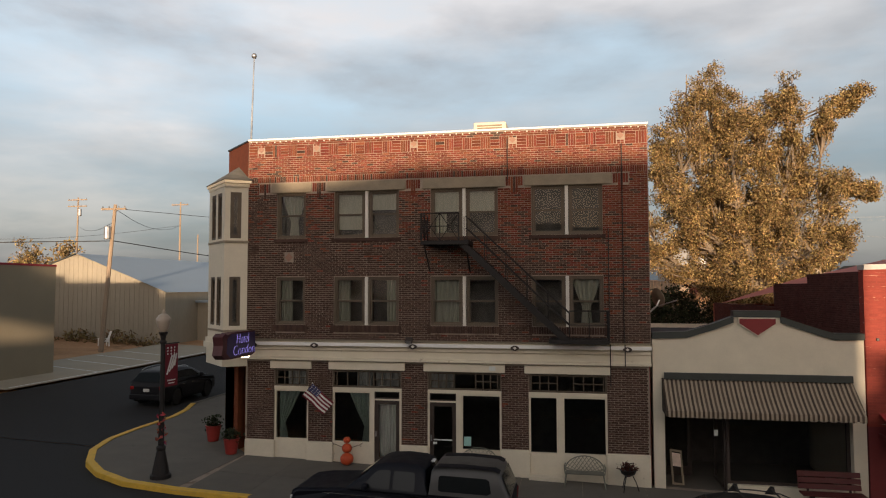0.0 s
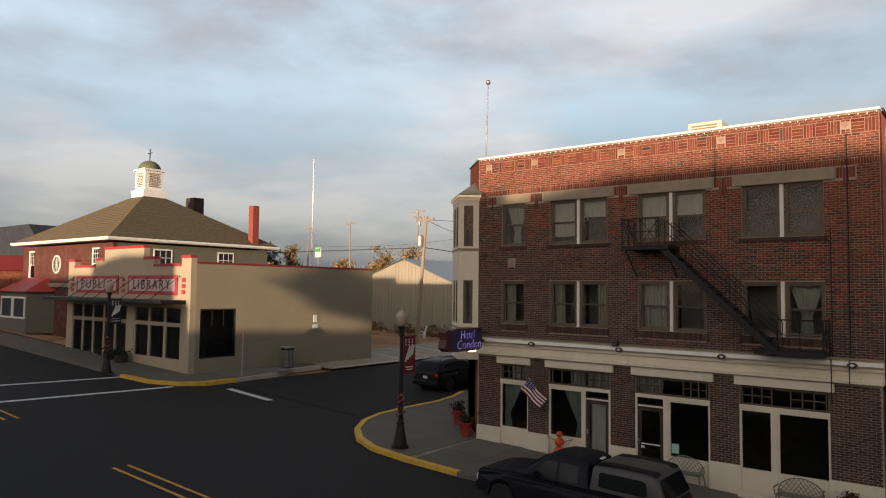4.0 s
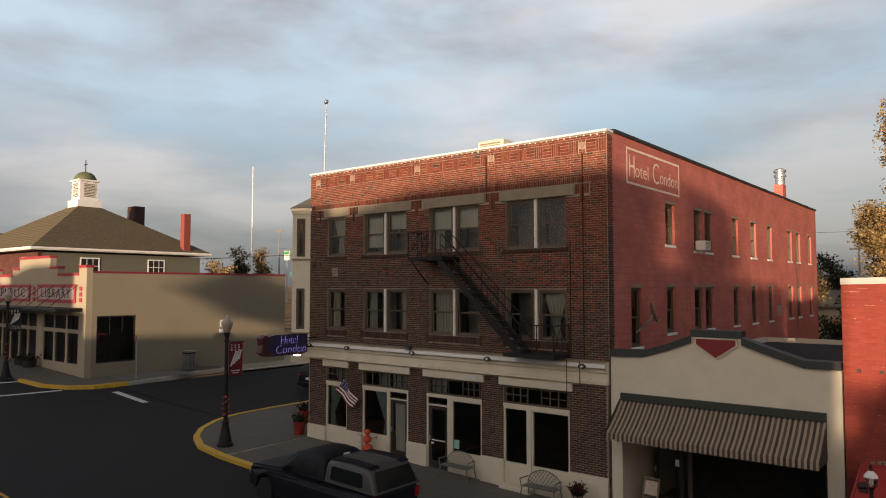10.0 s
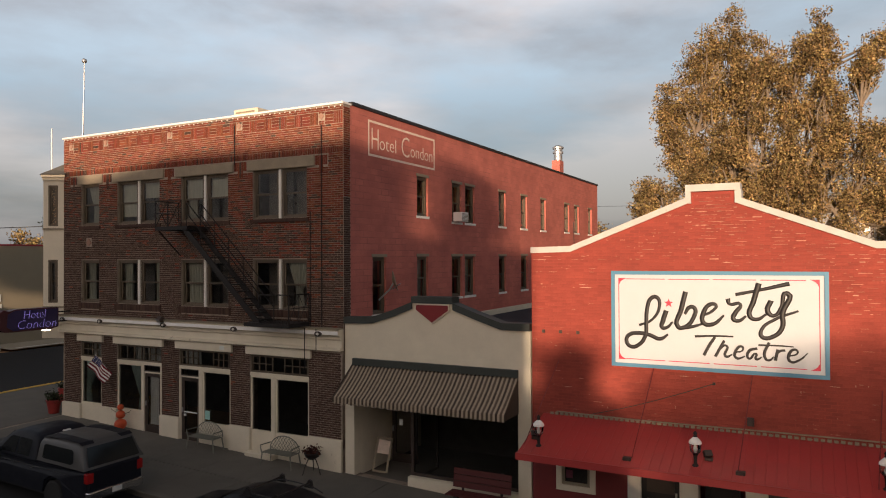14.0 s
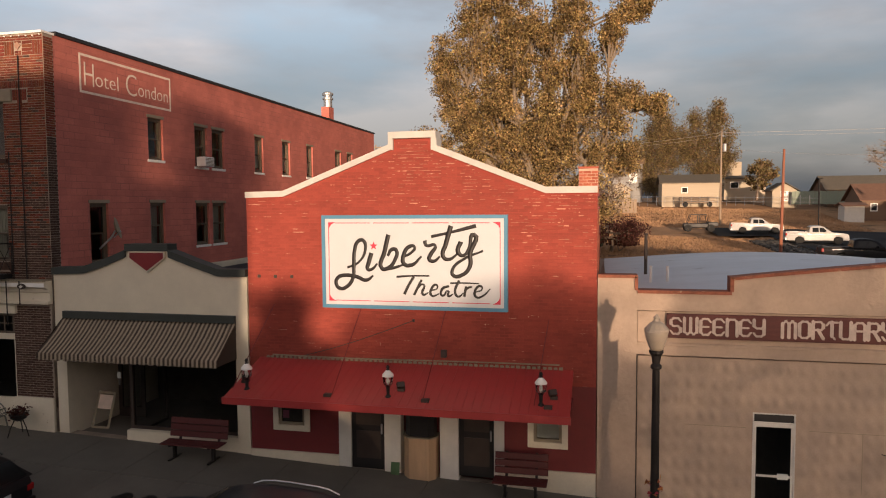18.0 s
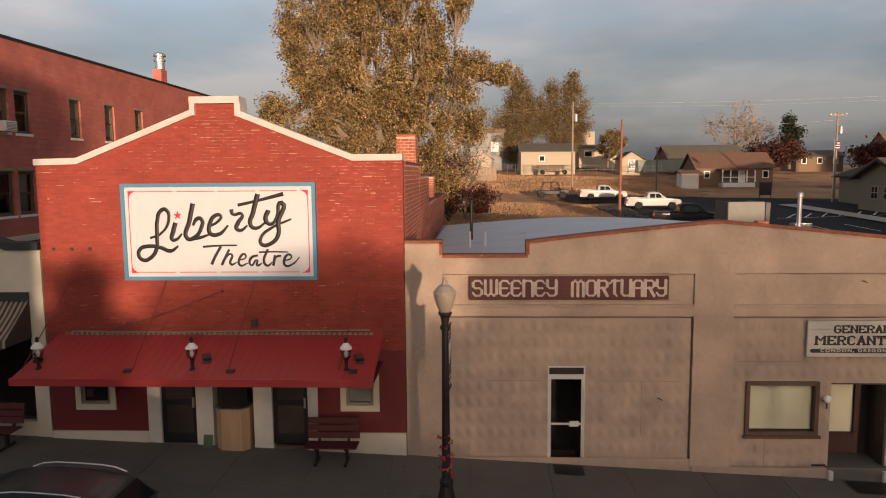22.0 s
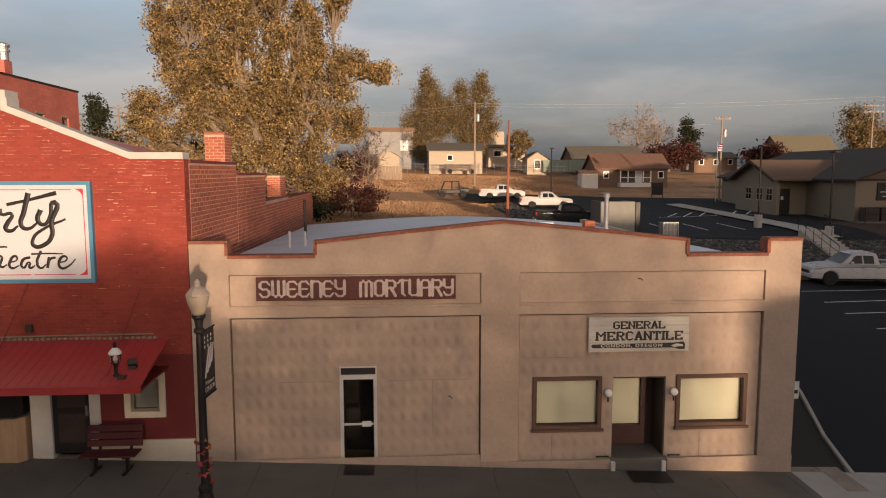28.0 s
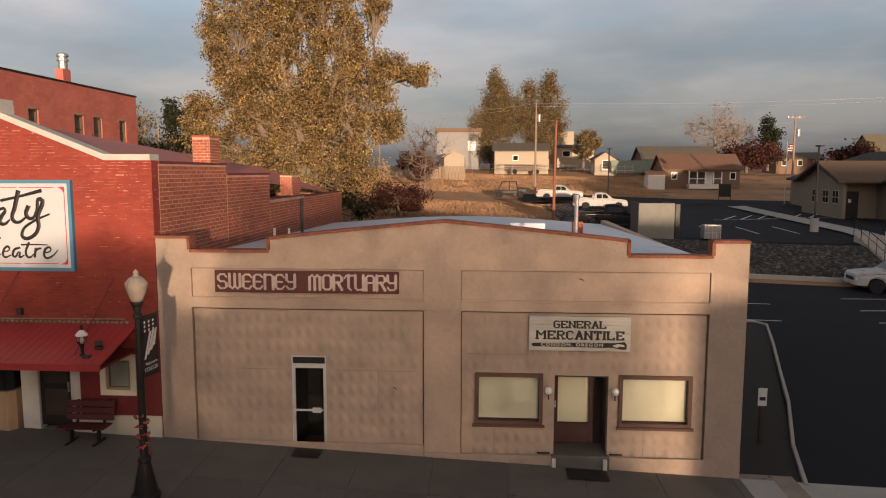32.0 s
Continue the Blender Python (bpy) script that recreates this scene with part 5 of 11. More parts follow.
for s, xe in ((1, TX1 - 0.3), (-1, TX0 + 0.3)):
    bm.faces.new([bm.verts.new(p) for p in ((mx, 0.36, 7.80), (mx, 22.3, 6.60), (xe, 22.3, 5.2), (xe, 0.36, 6.60))])
part("roof", bm, mat("faded_red_roof", (0.50, 0.175, 0.15), 0.7, var=0.15, scale=1, bump=0.1), theatre)
chimney_front = part("chimney", boxes((27.9, 28.43, 3.75, 4.5, 6.63, 7.44)), M_PARTYMORTAR, theatre)
chimney_back = part("chimney", boxes((27.9, 28.42, 12.6, 13.9, 5.35, 6.25)), M_PARTYMORTAR, theatre)
part("rear_wall", boxes((TX0, TX1, 22.4, 22.7, -1, 5.2)), M_REDSIDE, theatre)

# ---- tan mercantile building ----
merc = thing("mercantile_building", "low tan stucco commercial front with curved stepped parapet", "building")
MX0, MX1 = 28.46, 43.0
arch = [(31.34 + (40.16 - 31.34) * i / 20, 4.74 + 0.46 * (1 - abs(31.34 + 8.82 * i / 20 - 35.72) / (4.38 if i < 10 else 4.44)) ** 0.92) for i in range(20)] + [(40.16, 4.74)]
PAR = [(MX0, 4.76), (29.34, 4.76), (29.34, 4.42), (31.34, 4.42)] + arch + [(40.16, 4.38), (42.15, 4.38), (42.15, 4.74), (MX1, 4.74)]
HOLE = [(31.84, 32.72, -1.2, 1.80), (36.48, 38.17, 0.16, 1.46), (38.46, 39.78, -1.6, 1.42), (40.03, 41.80, 0.16, 1.46)]
stucco = part("front_wall", extrude_xz([(MX1, 4.03), (MX0, 4.03)] + PAR, 0.0, 0.30), M_TAN, merc)
part("front_band", boxes((MX0, MX1, 0.0, 0.30, 3.02, 3.30)), M_TAN, merc)
for a, b in ((MX0, 29.34), (35.21, 36.13), (42.13, MX1)):
    part("front_pier", boxes((a, b, 0.0, 0.30, 3.3, 4.03)), M_TAN, merc)
# dark backing colour puts shade into the narrow gaps round the panels
part("backing_wall", wall_xz(MX0, MX1, -1.6, 3.02, 0.20, 0.30, HOLE, bmesh.new()), M_INSIDE, merc)
for a, b, hs in ((29.36, 35.175, HOLE[:1]), (36.15, 42.095, HOLE[1:])):
    part("panel_wall", wall_xz(a, b, -1.6, 2.98, 0.075, 0.197, hs, bmesh.new()), M_TANBLOCK, merc)
for a, b in ((MX0, 29.33), (35.21, 36.13), (42.13, MX1)):
    part("pilaster", boxes((a, b, 0.0, 0.197, -1.6, 3.019)), M_TAN, merc)
for a, b in ((29.34, 35.21), (36.13, 42.13)):
    part("sign_panel", boxes((a + 0.012, b - 0.012, 0.055, 0.179, 3.301, 4.012)), M_TAN, merc)
    part("panel_back", boxes((a, b, 0.18, 0.30, 3.3, 4.03)), M_TAN, merc)
    part("panel_ledge", bevelled(a, b, -0.025, -0.001, 3.24, 3.29, 0.008, 1), M_TAN, merc)
cp = PAR
for run in (cp[0:2], cp[2:4], arch, cp[-4:-2], cp[-2:]):
    part("coping", coping_strip(run, 0.075, -0.05, 0.34), M_TANEDGE, merc, "rust-red worn coping")
each_box("coping_step", M_TANEDGE, merc, (29.28, 29.35, -0.05, 0.34, 4.49, 4.80), (31.30, 31.38, -0.05, 0.34, 4.49, 4.82), (40.12, 40.20, -0.05, 0.34, 4.45, 4.82), (42.11, 42.19, -0.05, 0.34, 4.45, 4.78))
each_box("base_course", M_TAN, merc, (35.25, MX1, -0.035, 0.0, -1.7, -0.62), (28.5, 35.2, -0.02, 0.0, -1.6, -0.42))
part("side_wall", boxes((MX1 - 0.3, MX1, 0.3, 20.0, -1.8, 3.9), (MX0, MX0 + 0.2, 0.3, 20.0, -1.8, 3.7), (MX0, MX1, 19.8, 20.0, -1.8, 3.6)), M_TAN, merc)
bm = sheet([MX0 + 0.2 + (MX1 - MX0 - 0.5) * i / 12 for i in range(13)], [0.3, 5, 10, 19.8], lambda x, y: 4.14 + 0.40 * math.sin(math.pi * (x - MX0) / (MX1 - MX0)) ** 1.2 - 0.022 * y)
part("roof", bm, M_ROOFWHITE, merc, "pale membrane roof")
part("roof_edge", boxes((MX0, MX1, 19.75, 20.1, 3.35, 3.62)), M_ROOFWHITE, merc)
part("vent_pipe", tube(bmesh.new(), (30.0, 8.2, 3.8), (30.0, 8.2, 5.45), 0.055), M_DARKFRAME, merc, "dark roof pipe")
for x in (29.96, 30.43):
    part("vent_pipe", tube(bmesh.new(), (x, 5.0, 3.8), (x, 5.0, 4.62), 0.04), M_WHITE, merc, "short white roof pipe")
part("flue", lathe([(0.065, 4.3), (0.065, 5.62), (0.10, 5.64), (0.10, 5.74), (0.05, 5.78)], 12, 39.42, 4.2), M_STEEL, merc, "galvanised flue with cap")
part("chimney", boxes((39.80, 40.15, 8.0, 8.4, 3.9, 4.66)), M_REDSIDE, merc)
part("roof_hatch", bevelled(37.6, 38.9, 9.0, 10.0, 4.0, 4.55, 0.02, 1), M_ROOFWHITE, merc)
# aluminium door
M_ALU = mat("brushed_aluminium", (0.62, 0.60, 0.57), 0.45, 0.2, var=0.08, bump=0.05)
part("door_surround", ring(31.84, 32.72, -0.75, 1.80, 0.028, 0.06, 0.17), M_ALU, merc)
part("transom_glass", boxes((31.87, 32.69, 0.09, 0.11, 1.60, 1.77)), M_BLACK, merc)
part("transom_bar", boxes((31.87, 32.69, 0.06, 0.15, 1.53, 1.60)), M_ALU, merc)
d = glazed_door(31.87, 32.69, -0.62, 1.53, merc, 0.09, M_ALU, stile=0.05, kick=0.11, handle=False)
part("push_bar", boxes((31.93, 32.63, 0.06, 0.08, 0.36, 0.41)), M_ALU, d)
part("hang_sign", boxes((32.36, 32.58, 0.04, 0.058, 0.33, 0.46)), M_NOTICE, d)
part("dark_room", boxes((31.8, 32.8, 1.6, 1.65, -1.2, 2.0), (31.78, 31.84, 0.3, 1.6, -1.2, 2.0), (32.72, 32.78, 0.3, 1.6, -1.2, 2.0)), M_INSIDE, merc)
part("threshold", boxes((31.75, 32.8, -0.05, 0.3, -1.2, -0.63)), M_CONC, merc)
# mercantile entrance and windows with blinds
M_MAROON = mat("maroon_door_paint", (0.055, 0.018, 0.017), 0.5, var=0.12)
M_RUST = mat("red_brown_frame", (0.115, 0.060, 0.042), 0.6, var=0.15, bump=0.1)
M_BLIND = mat("cream_blind", (0.82, 0.78, 0.60), 0.7, var=0.05, bump=0.05)
for a, b in ((36.48, 38.17), (40.03, 41.80)):
    w = part("window", ring(a, b, 0.16, 1.46, 0.09, 0.0, 0.16), M_RUST, merc)
    g = part("pane", pane_quad(a + 0.09, b - 0.09, 0.25, 1.37, 0.10), M_GLASS, w)
    g.visible_shadow = False
    part("window_sill", bevelled(a - 0.05, b + 0.05, -0.06, 0.02, 0.10, 0.17, 0.01, 1), M_RUST, w)
    bm = bmesh.new()
    n = 26
    for i in range(n):
        z = 0.27 + 1.09 * i / n
        vs = [bm.verts.new(p) for p in ((a + 0.1, 0.17, z), (b - 0.1, 0.17, z), (b - 0.1, 0.19, z + 1.06 / n), (a + 0.1, 0.19, z + 1.06 / n))]
        bm.faces.new(vs)
    part("blind_slats", bm, M_BLIND, w, "cream slatted blind")
    part("dark_room", boxes((a, b, 0.25, 0.27, 0.16, 1.46)), M_INSIDE, w)
part("entrance_side", boxes((38.36, 38.46, 0.1, 0.95, -1.6, 1.42), (39.78, 39.88, 0.1, 0.95, -1.6, 1.42)), M_TANBLOCK, merc)
part("entrance_side", boxes((39.74, 39.78, 0.1, 0.95, -0.7, 1.40)), M_DARKFRAME, merc)
part("entrance_ceiling", boxes((38.46, 39.78, 0.1, 0.95, 1.38, 1.42)), M_DARKFRAME, merc)
glazed_door(38.50, 39.54, -0.58, 1.38, merc, 0.8, M_MAROON, glass=M_GLASS, stile=0.12, kick=0.52)
part("door_blind", boxes((38.62, 39.42, 0.9, 0.92, -0.06, 1.26)), M_BLIND, merc)
part("entrance_back", boxes((39.54, 39.78, 0.85, 0.95, -1.6, 1.38), (38.46, 39.78, 1.0, 1.05, -1.6, 1.42)), M_DARKFRAME, merc)
part("doorstep", bevelled(38.40, 39.84, -0.05, 0.9, -1.6, -0.60, 0.02, 1), M_CONC, merc)
for x in (38.30, 39.92):
    lamp = part("wall_lamp", boxes((x - 0.03, x + 0.03, -0.10, 0.1, 0.98, 1.02), (x - 0.015, x + 0.015, -0.09, -0.06, 0.85, 1.0)), M_IRON, merc)
    bm = bmesh.new()
    bmesh.ops.create_uvsphere(bm, u_segments=14, v_segments=9, radius=0.095)
    part("globe", turn_bm(bm, pose(x, -0.10, 1.08)), M_WHITE, lamp, "white glass globe", smooth=True)

for x, z in ((34.48, 1.01), (39.05, 3.82)):
    part("wall_hook", tube(tube(bmesh.new(), (x - 0.05, 0.08, z + 0.02), (x, -0.02, z + 0.03), 0.012, n=5), (x, -0.02, z + 0.03), (x + 0.05, -0.01, z - 0.01), 0.012, n=5), M_DARKFRAME, merc)


# ---- unseen blocks across the street, behind the walk, added to throw the evening shade ----
M_OPPOSITE = mat("plain_grey_render", (0.30, 0.26, 0.22), 0.9, var=0.2, scale=0.4, fine=3, bump=0.0)
opposite = [(-70, -17, 8.0), (-16.9, -10.6, 9.2), (-10.5, -9.1, 6.5), (-9.0, -1.8, 5.0), (-1.7, 6.8, 8.6), (7.0, 11.0, 11.1), (11.1, 15.1, 10.75), (15.2, 24.0, 11.35), (24.1, 28.75, 8.6), (28.8, 31.2, 4.3), (31.3, 38.9, 1.2), (39.0, 49.4, 0.6), (52.3, 56.0, 4.8), (56.2, 76.0, 5.6), (76.2, 86.0, 6.5), (86.2, 140.0, 10.0)]
for a, b, h in opposite:
    ob = thing("opposite_building", "unseen plain block across the street, added for its shadow", "building")
    back = -37 if a in (31.3, 39.0, 52.3) else -44
    part("wall", bevelled(a, b, back, -32, -4, h, 0.05, 1), M_OPPOSITE, ob)
    part("roof", boxes((a + 0.2, b - 0.2, back + 0.2, -32.2, h + 0.001, h + 0.05)), M_ROOFDARK, ob)

# ---- library ----
library = thing("library", "low putty-coloured corner library with red stepped parapet", "building")
BX0, BX1, BY0, BY1 = -32.5, -17.9, -0.68, 13.3
steps_l = [(BX0, 7.70), (-31.6, 7.70), (-31.6, 7.30), (-28.7, 7.30), (-28.7, 7.72), (-27.6, 7.72), (-27.6, 8.40), (-22.85, 8.40), (-22.85, 7.72), (-21.7, 7.72), (-21.7, 7.28), (-18.85, 7.28), (-18.85, 7.72), (BX1, 7.72)]
M_LIBFRONT = mat("ivory_render", (0.36, 0.305, 0.22), 0.8, var=0.07, scale=0.8, fine=30, bump=0.2)
bm = extrude_xz([(BX1, 5.2), (BX0, 5.2)] + steps_l, BY0, BY0 + 0.35)
part("front_wall", bm, M_LIBFRONT, library)
part("front_wall", wall_xz(BX0, BX1, 0.6, 5.2, BY0, BY0 + 0.35, [(-23.75, -18.75, 2.05, 5.05), (-31.7, -24.6, 1.4, 5.05)]), M_LIBFRONT, library)
part("coping", coping_strip(steps_l, 0.16, BY0 - 0.05, BY0 + 0.4), mat("red_coping", (0.30, 0.03, 0.04), 0.6, var=0.1), library, "red parapet coping")
LY = pose(BX1, 0, 0, 0, 0, 90)
part("side_wall", turn_bm(wall_xz(BY0 + 0.35, BY1, 0.4, 7.42, 0.0, 0.35, [(-0.05, 2.25, 2.25, 4.95)]), LY), M_PUTTY, library)
part("side_coping", boxes((BX1 - 0.4, BX1 + 0.05, BY0 + 0.4, BY1, 7.425, 7.53)), mat("red_side_coping", (0.22, 0.02, 0.03), 0.6, var=0.1), library)
part("rear_wall", boxes((BX0, BX1 - 0.36, BY1 - 0.3, BY1, 0.4, 7.4), (BX0, BX0 + 0.3, BY0 + 0.36, BY1 - 0.31, 0.4, 7.4)), M_PUTTY, library)
part("roof", boxes((BX0 + 0.3, BX1 - 0.36, BY0 + 0.36, BY1 - 0.31, 6.95, 7.0)), M_ROOFDARK, library)
ob = part("side_window", turn_bm(ring(-0.05, 2.25, 2.25, 4.95, 0.09, 0.02, 0.14), LY), M_BLACK, library)
g = part("pane", turn_bm(pane_quad(0.04, 2.16, 2.34, 4.86, 0.08), LY), M_DARKGLASS, ob)
part("glazing_bar", turn_bm(boxes((0.72, 0.76, 0.05, 0.11, 4.0, 4.86), (1.45, 1.49, 0.05, 0.11, 4.0, 4.86)), LY), M_BLACK, ob)
part("dim_room", boxes((-24, -19.2, BY0 + 2.0, BY0 + 2.1, 1.2, 5.2), (-31.7, -24.3, BY0 + 2.0, BY0 + 2.1, 1.2, 5.2), (-19.4, -19.3, BY0 + 0.4, 4, 1.2, 5.2)), M_INSIDE, library)
for a, b, n in ((-23.75, -18.75, 3), (-31.7, -24.6, 5)):
    z0 = 2.05 if n == 3 else 1.45
    for i in range(n):
        x0, x1 = a + (b - a) * i / n, a + (b - a) * (i + 1) / n
        w = part("shop_window", ring(x0, x1, z0, 4.05, 0.12, BY0 + 0.03, BY0 + 0.16), M_LIBFRONT if n == 3 else M_LINTEL, library)
        part("pane", pane_quad(x0 + 0.12, x1 - 0.12, z0 + 0.12, 3.93, BY0 + 0.1), M_DARKGLASS, w)
        w = part("transom_window", ring(x0, x1, 4.051, 5.05, 0.10, BY0 + 0.03, BY0 + 0.16), M_LIBFRONT if n == 3 else M_LINTEL, library)
        part("pane", pane_quad(x0 + 0.1, x1 - 0.1, 4.15, 4.95, BY0 + 0.1), M_DARKGLASS, w)
part("canopy", bevelled(BX0 - 0.2, -18.3, BY0 - 1.5, BY0 - 0.001, 5.22, 5.42, 0.02, 1), M_BLACK, library, "thin black canopy")
for x in np.linspace(-31.5, -18.9, 9):
    part("canopy_rod", tube(bmesh.new(), (x, BY0 - 0.02, 6.75), (x - 0.9, BY0 - 1.3, 5.42), 0.02, n=5), M_BLACK, library)
M_LIBSIGN = mat("library_sign_red", (0.34, 0.045, 0.06), 0.6, var=0.08)
for x0, x1, word in ((-31.1, -25.7, "PUBLIC"), (-24.5, -19.15, "LIBRARY")):
    sg = thing("library_sign", "red bordered library name board on ivory wall", "sign", group="library name boards")
    part("board", boxes((x0, x1, BY0 - 0.07, BY0 - 0.003, 5.68, 6.78)), M_LIBSIGN, sg)
    part("panel", boxes((x0 + 0.2, x1 - 0.2, BY0 - 0.085, BY0 - 0.07, 5.88, 6.58)), mat("sign_pink_grey", (0.46, 0.36, 0.33), 0.7, var=0.08), sg)
    text_mesh("lettering", word, 0.80, 0.008, M_INK, sg, pose((x0 + x1) / 2, BY0 - 0.095, 6.23) @ UPRIGHT, spacing=1.35, fit=4.0)
for x in (-18.55, -25.1, -31.8):
    bm = bmesh.new()
    for k in range(3):
        box(bm, x - 0.15, x + 0.15, BY0 - 0.05, BY0 - 0.003, 5.75 + k * 0.33, 5.98 + k * 0.33)
    part("ornament", bm, M_LIBSIGN, library)
part("notice_plate", turn_bm(boxes((8.0, 8.3, -0.03, -0.002, 4.0, 4.45), (7.95, 8.35, -0.03, -0.002, 3.6, 3.85)), LY), M_NOTICE, library)

# ---- town hall with cupola ----
hall = thing("town_hall", "brick civic hall with hipped shingle roof and white cupola", "building")
HLX0, HLX1, HLY0, HLY1 = -47.6, -32.4, 2.2, 15.4
M_HALLBRICK = course_mat("hall_brick", (0.10, 0.038, 0.03), (0.22, 0.14, 0.11), axis="x")
M_HALLSIDE = mat("grey_green_render", (0.13, 0.125, 0.095), 0.85, var=0.1, bump=0.2)
part("front_wall", wall_xz(HLX0, HLX1, 1.0, 9.2, HLY0, HLY0 + 0.3, [(-46.6, -45.4, 6.6, 8.9), (-35.6, -34.4, 6.6, 8.9)]), M_HALLBRICK, hall)
part("side_wall", boxes((HLX1 - 0.3, HLX1, HLY0 + 0.3, HLY1, 1.0, 9.2), (HLX0, HLX0 + 0.3, HLY0 + 0.3, HLY1, 1.0, 9.2), (HLX0 + 0.3, HLX1 - 0.3, HLY1 - 0.3, HLY1, 1.0, 9.2)), M_HALLSIDE, hall)
for x0 in (-46.6, -35.6):
    sash_window(x0, x0 + 1.2, 6.6, 8.9, hall, HLY0, frame_mat=M_WHITE, lights=(3, 3), sill=M_WHITE)
HS = pose(HLX1, 0, 0, 0, 0, 90)
for y0 in (5.2, 10.6):
    w = part("window", turn_bm(ring(y0, y0 + 1.5, 7.6, 8.9, 0.1, -0.04, 0.0), HS), M_WHITE, hall)
    part("pane", turn_bm(boxes((y0 + 0.1, y0 + 1.4, -0.02, -0.003, 7.7, 8.8)), HS), M_BLACK, w)
    part("glazing_bar", turn_bm(boxes((y0 + 0.5, y0 + 0.54, -0.035, -0.02, 7.7, 8.8), (y0 + 0.96, y0 + 1.0, -0.035, -0.02, 7.7, 8.8), (y0 + 0.1, y0 + 1.4, -0.035, -0.02, 8.23, 8.27)), HS), M_WHITE, w)
part("string_course", boxes((HLX0 - 0.1, HLX1 + 0.05, HLY0 - 0.25, HLY0 - 0.002, 6.0, 6.3)), M_LINTEL, hall)
clock = part("round_window", turn_bm(lathe([(0.72, 0.0), (0.72, 0.06), (0.62, 0.07), (0.62, 0.0)], 24), pose(-41.2, HLY0 - 0.002, 7.75, 90, 0, 0)), M_WHITE, hall, "white wheel-shaped ornament")
bm = bmesh.new()
for k in range(4):
    turn = pose(-41.2, HLY0 - 0.05, 7.75, 0, 45 * k, 0)
    turn_part = boxes((-0.64, 0.64, 0.0, 0.03, -0.025, 0.025))
    turn_bm(turn_part, turn)
    me_tmp = bpy.data.meshes.new("spoke")
    turn_part.to_mesh(me_tmp)
    turn_part.free()
    bm.from_mesh(me_tmp)
part("spokes", bm, M_WHITE, clock)
bm = bmesh.new()
ex0, ex1, ey0, ey1, ez = HLX0 - 0.7, HLX1 + 0.7, HLY0 - 0.7, HLY1 + 0.7, 9.55
part("eave", boxes((ex0, ex1, ey0, ey1, 9.34, 9.54)), M_TRIM, hall, "white painted eaves")
part("gutter", boxes((ex0 - 0.08, ex1 + 0.08, ey0 - 0.08, ey0 - 0.002, 9.42, 9.56), (ex1 + 0.002, ex1 + 0.08, ey0 - 0.002, ey1, 9.42, 9.56)), M_WHITE, hall)
# hipped roof in shingle courses
bm = bmesh.new()
ax, ay, az = -39.6, 8.6, 13.75
K = 22
for k in range(K):
    f0, f1 = k / K, (k + 1) / K
    def at(f, lift):
        x0, x1, y0, y1 = [u + (v - u) * f for u, v in ((ex0, ax - 0.6), (ex1, ax + 0.6), (ey0, ay - 0.6), (ey1, ay + 0.6))]
        z = ez + (az - ez) * f + lift
        return [(x0, y0, z), (x1, y0, z), (x1, y1, z), (x0, y1, z)]
    lo = [bm.verts.new(p) for p in at(f0, 0.018)]
    hi = [bm.verts.new(p) for p in at(f1, 0.0)]
    for i in range(4):
        bm.faces.new((lo[i], lo[(i + 1) % 4], hi[(i + 1) % 4], hi[i]))
        if k:
            bm.faces.new((below[i], below[(i + 1) % 4], lo[(i + 1) % 4], lo[i]))
    below = hi
bm.faces.new(hi)
part("roof", bm, M_SHINGLE, hall, "weathered brown shingle roof")
cup = part("cupola", boxes((ax - 1.0, ax + 1.0, ay - 1.0, ay + 1.0, 12.9, 14.1), (ax - 0.78, ax + 0.78, ay - 0.78, ay + 0.78, 14.1, 15.75), (ax - 0.92, ax + 0.92, ay - 0.92, ay + 0.92, 15.75, 15.9)), M_WHITE, hall, "white louvred cupola")
for m in (pose(ax, ay - 0.78, 0), pose(ax + 0.78, ay, 0, 0, 0, 90)):
    bm = bmesh.new()
    for k in range(9):
        box(bm, -0.45, 0.45, -0.05, -0.004, 14.4 + k * 0.135, 14.47 + k * 0.135)
    part("louvre", turn_bm(bm, m), M_LINTEL, cup)
part("dome", lathe([(0.92, 15.9), (0.88, 16.1), (0.74, 16.35), (0.5, 16.55), (0.2, 16.66), (0.03, 16.7)], 20, ax, ay), mat("verdigris_dome", (0.12, 0.13, 0.07), 0.7, var=0.2), cup, "green dome", smooth=True)
part("finial", boxes((ax - 0.03, ax + 0.03, ay - 0.03, ay + 0.03, 16.7, 17.7), (ax - 0.35, ax + 0.35, ay - 0.02, ay + 0.02, 17.3, 17.36)), M_IRON, cup)
part("chimney", boxes((-42.8, -41.4, 14.0, 15.0, 11.0, 14.3)), mat("sooty_brown_chimney", (0.05, 0.026, 0.022), 0.85, var=0.2), hall)
part("chimney", boxes((-32.6, -32.0, 13.6, 14.2, 9.5, 12.9)), mat("red_flue", (0.25, 0.06, 0.045), 0.8, var=0.15), hall, "tall red chimney")
# bay annex and low shopfronts beside the hall
bay = part("bay_window", extrude_xy([(-48.2, 2.2), (-47.4, 0.6), (-42.4, 0.6), (-41.4, 2.2)], 2.4, 5.6), M_HALLSIDE, hall)
for a, b in ((-47.2, -45.0), (-44.8, -42.6)):
    w = part("window_frame", ring(a, b, 3.5, 5.2, 0.14, 0.52, 0.598), M_WHITE, bay)
    part("pane", pane_quad(a + 0.1, b - 0.1, 3.6, 5.1, 0.55), M_BLACK, w)
bm = bmesh.new()
lo = [bm.verts.new(p) for p in ((-48.6, 2.2, 5.6), (-47.6, 0.3, 5.6), (-42.2, 0.3, 5.6), (-41.0, 2.2, 5.6))]
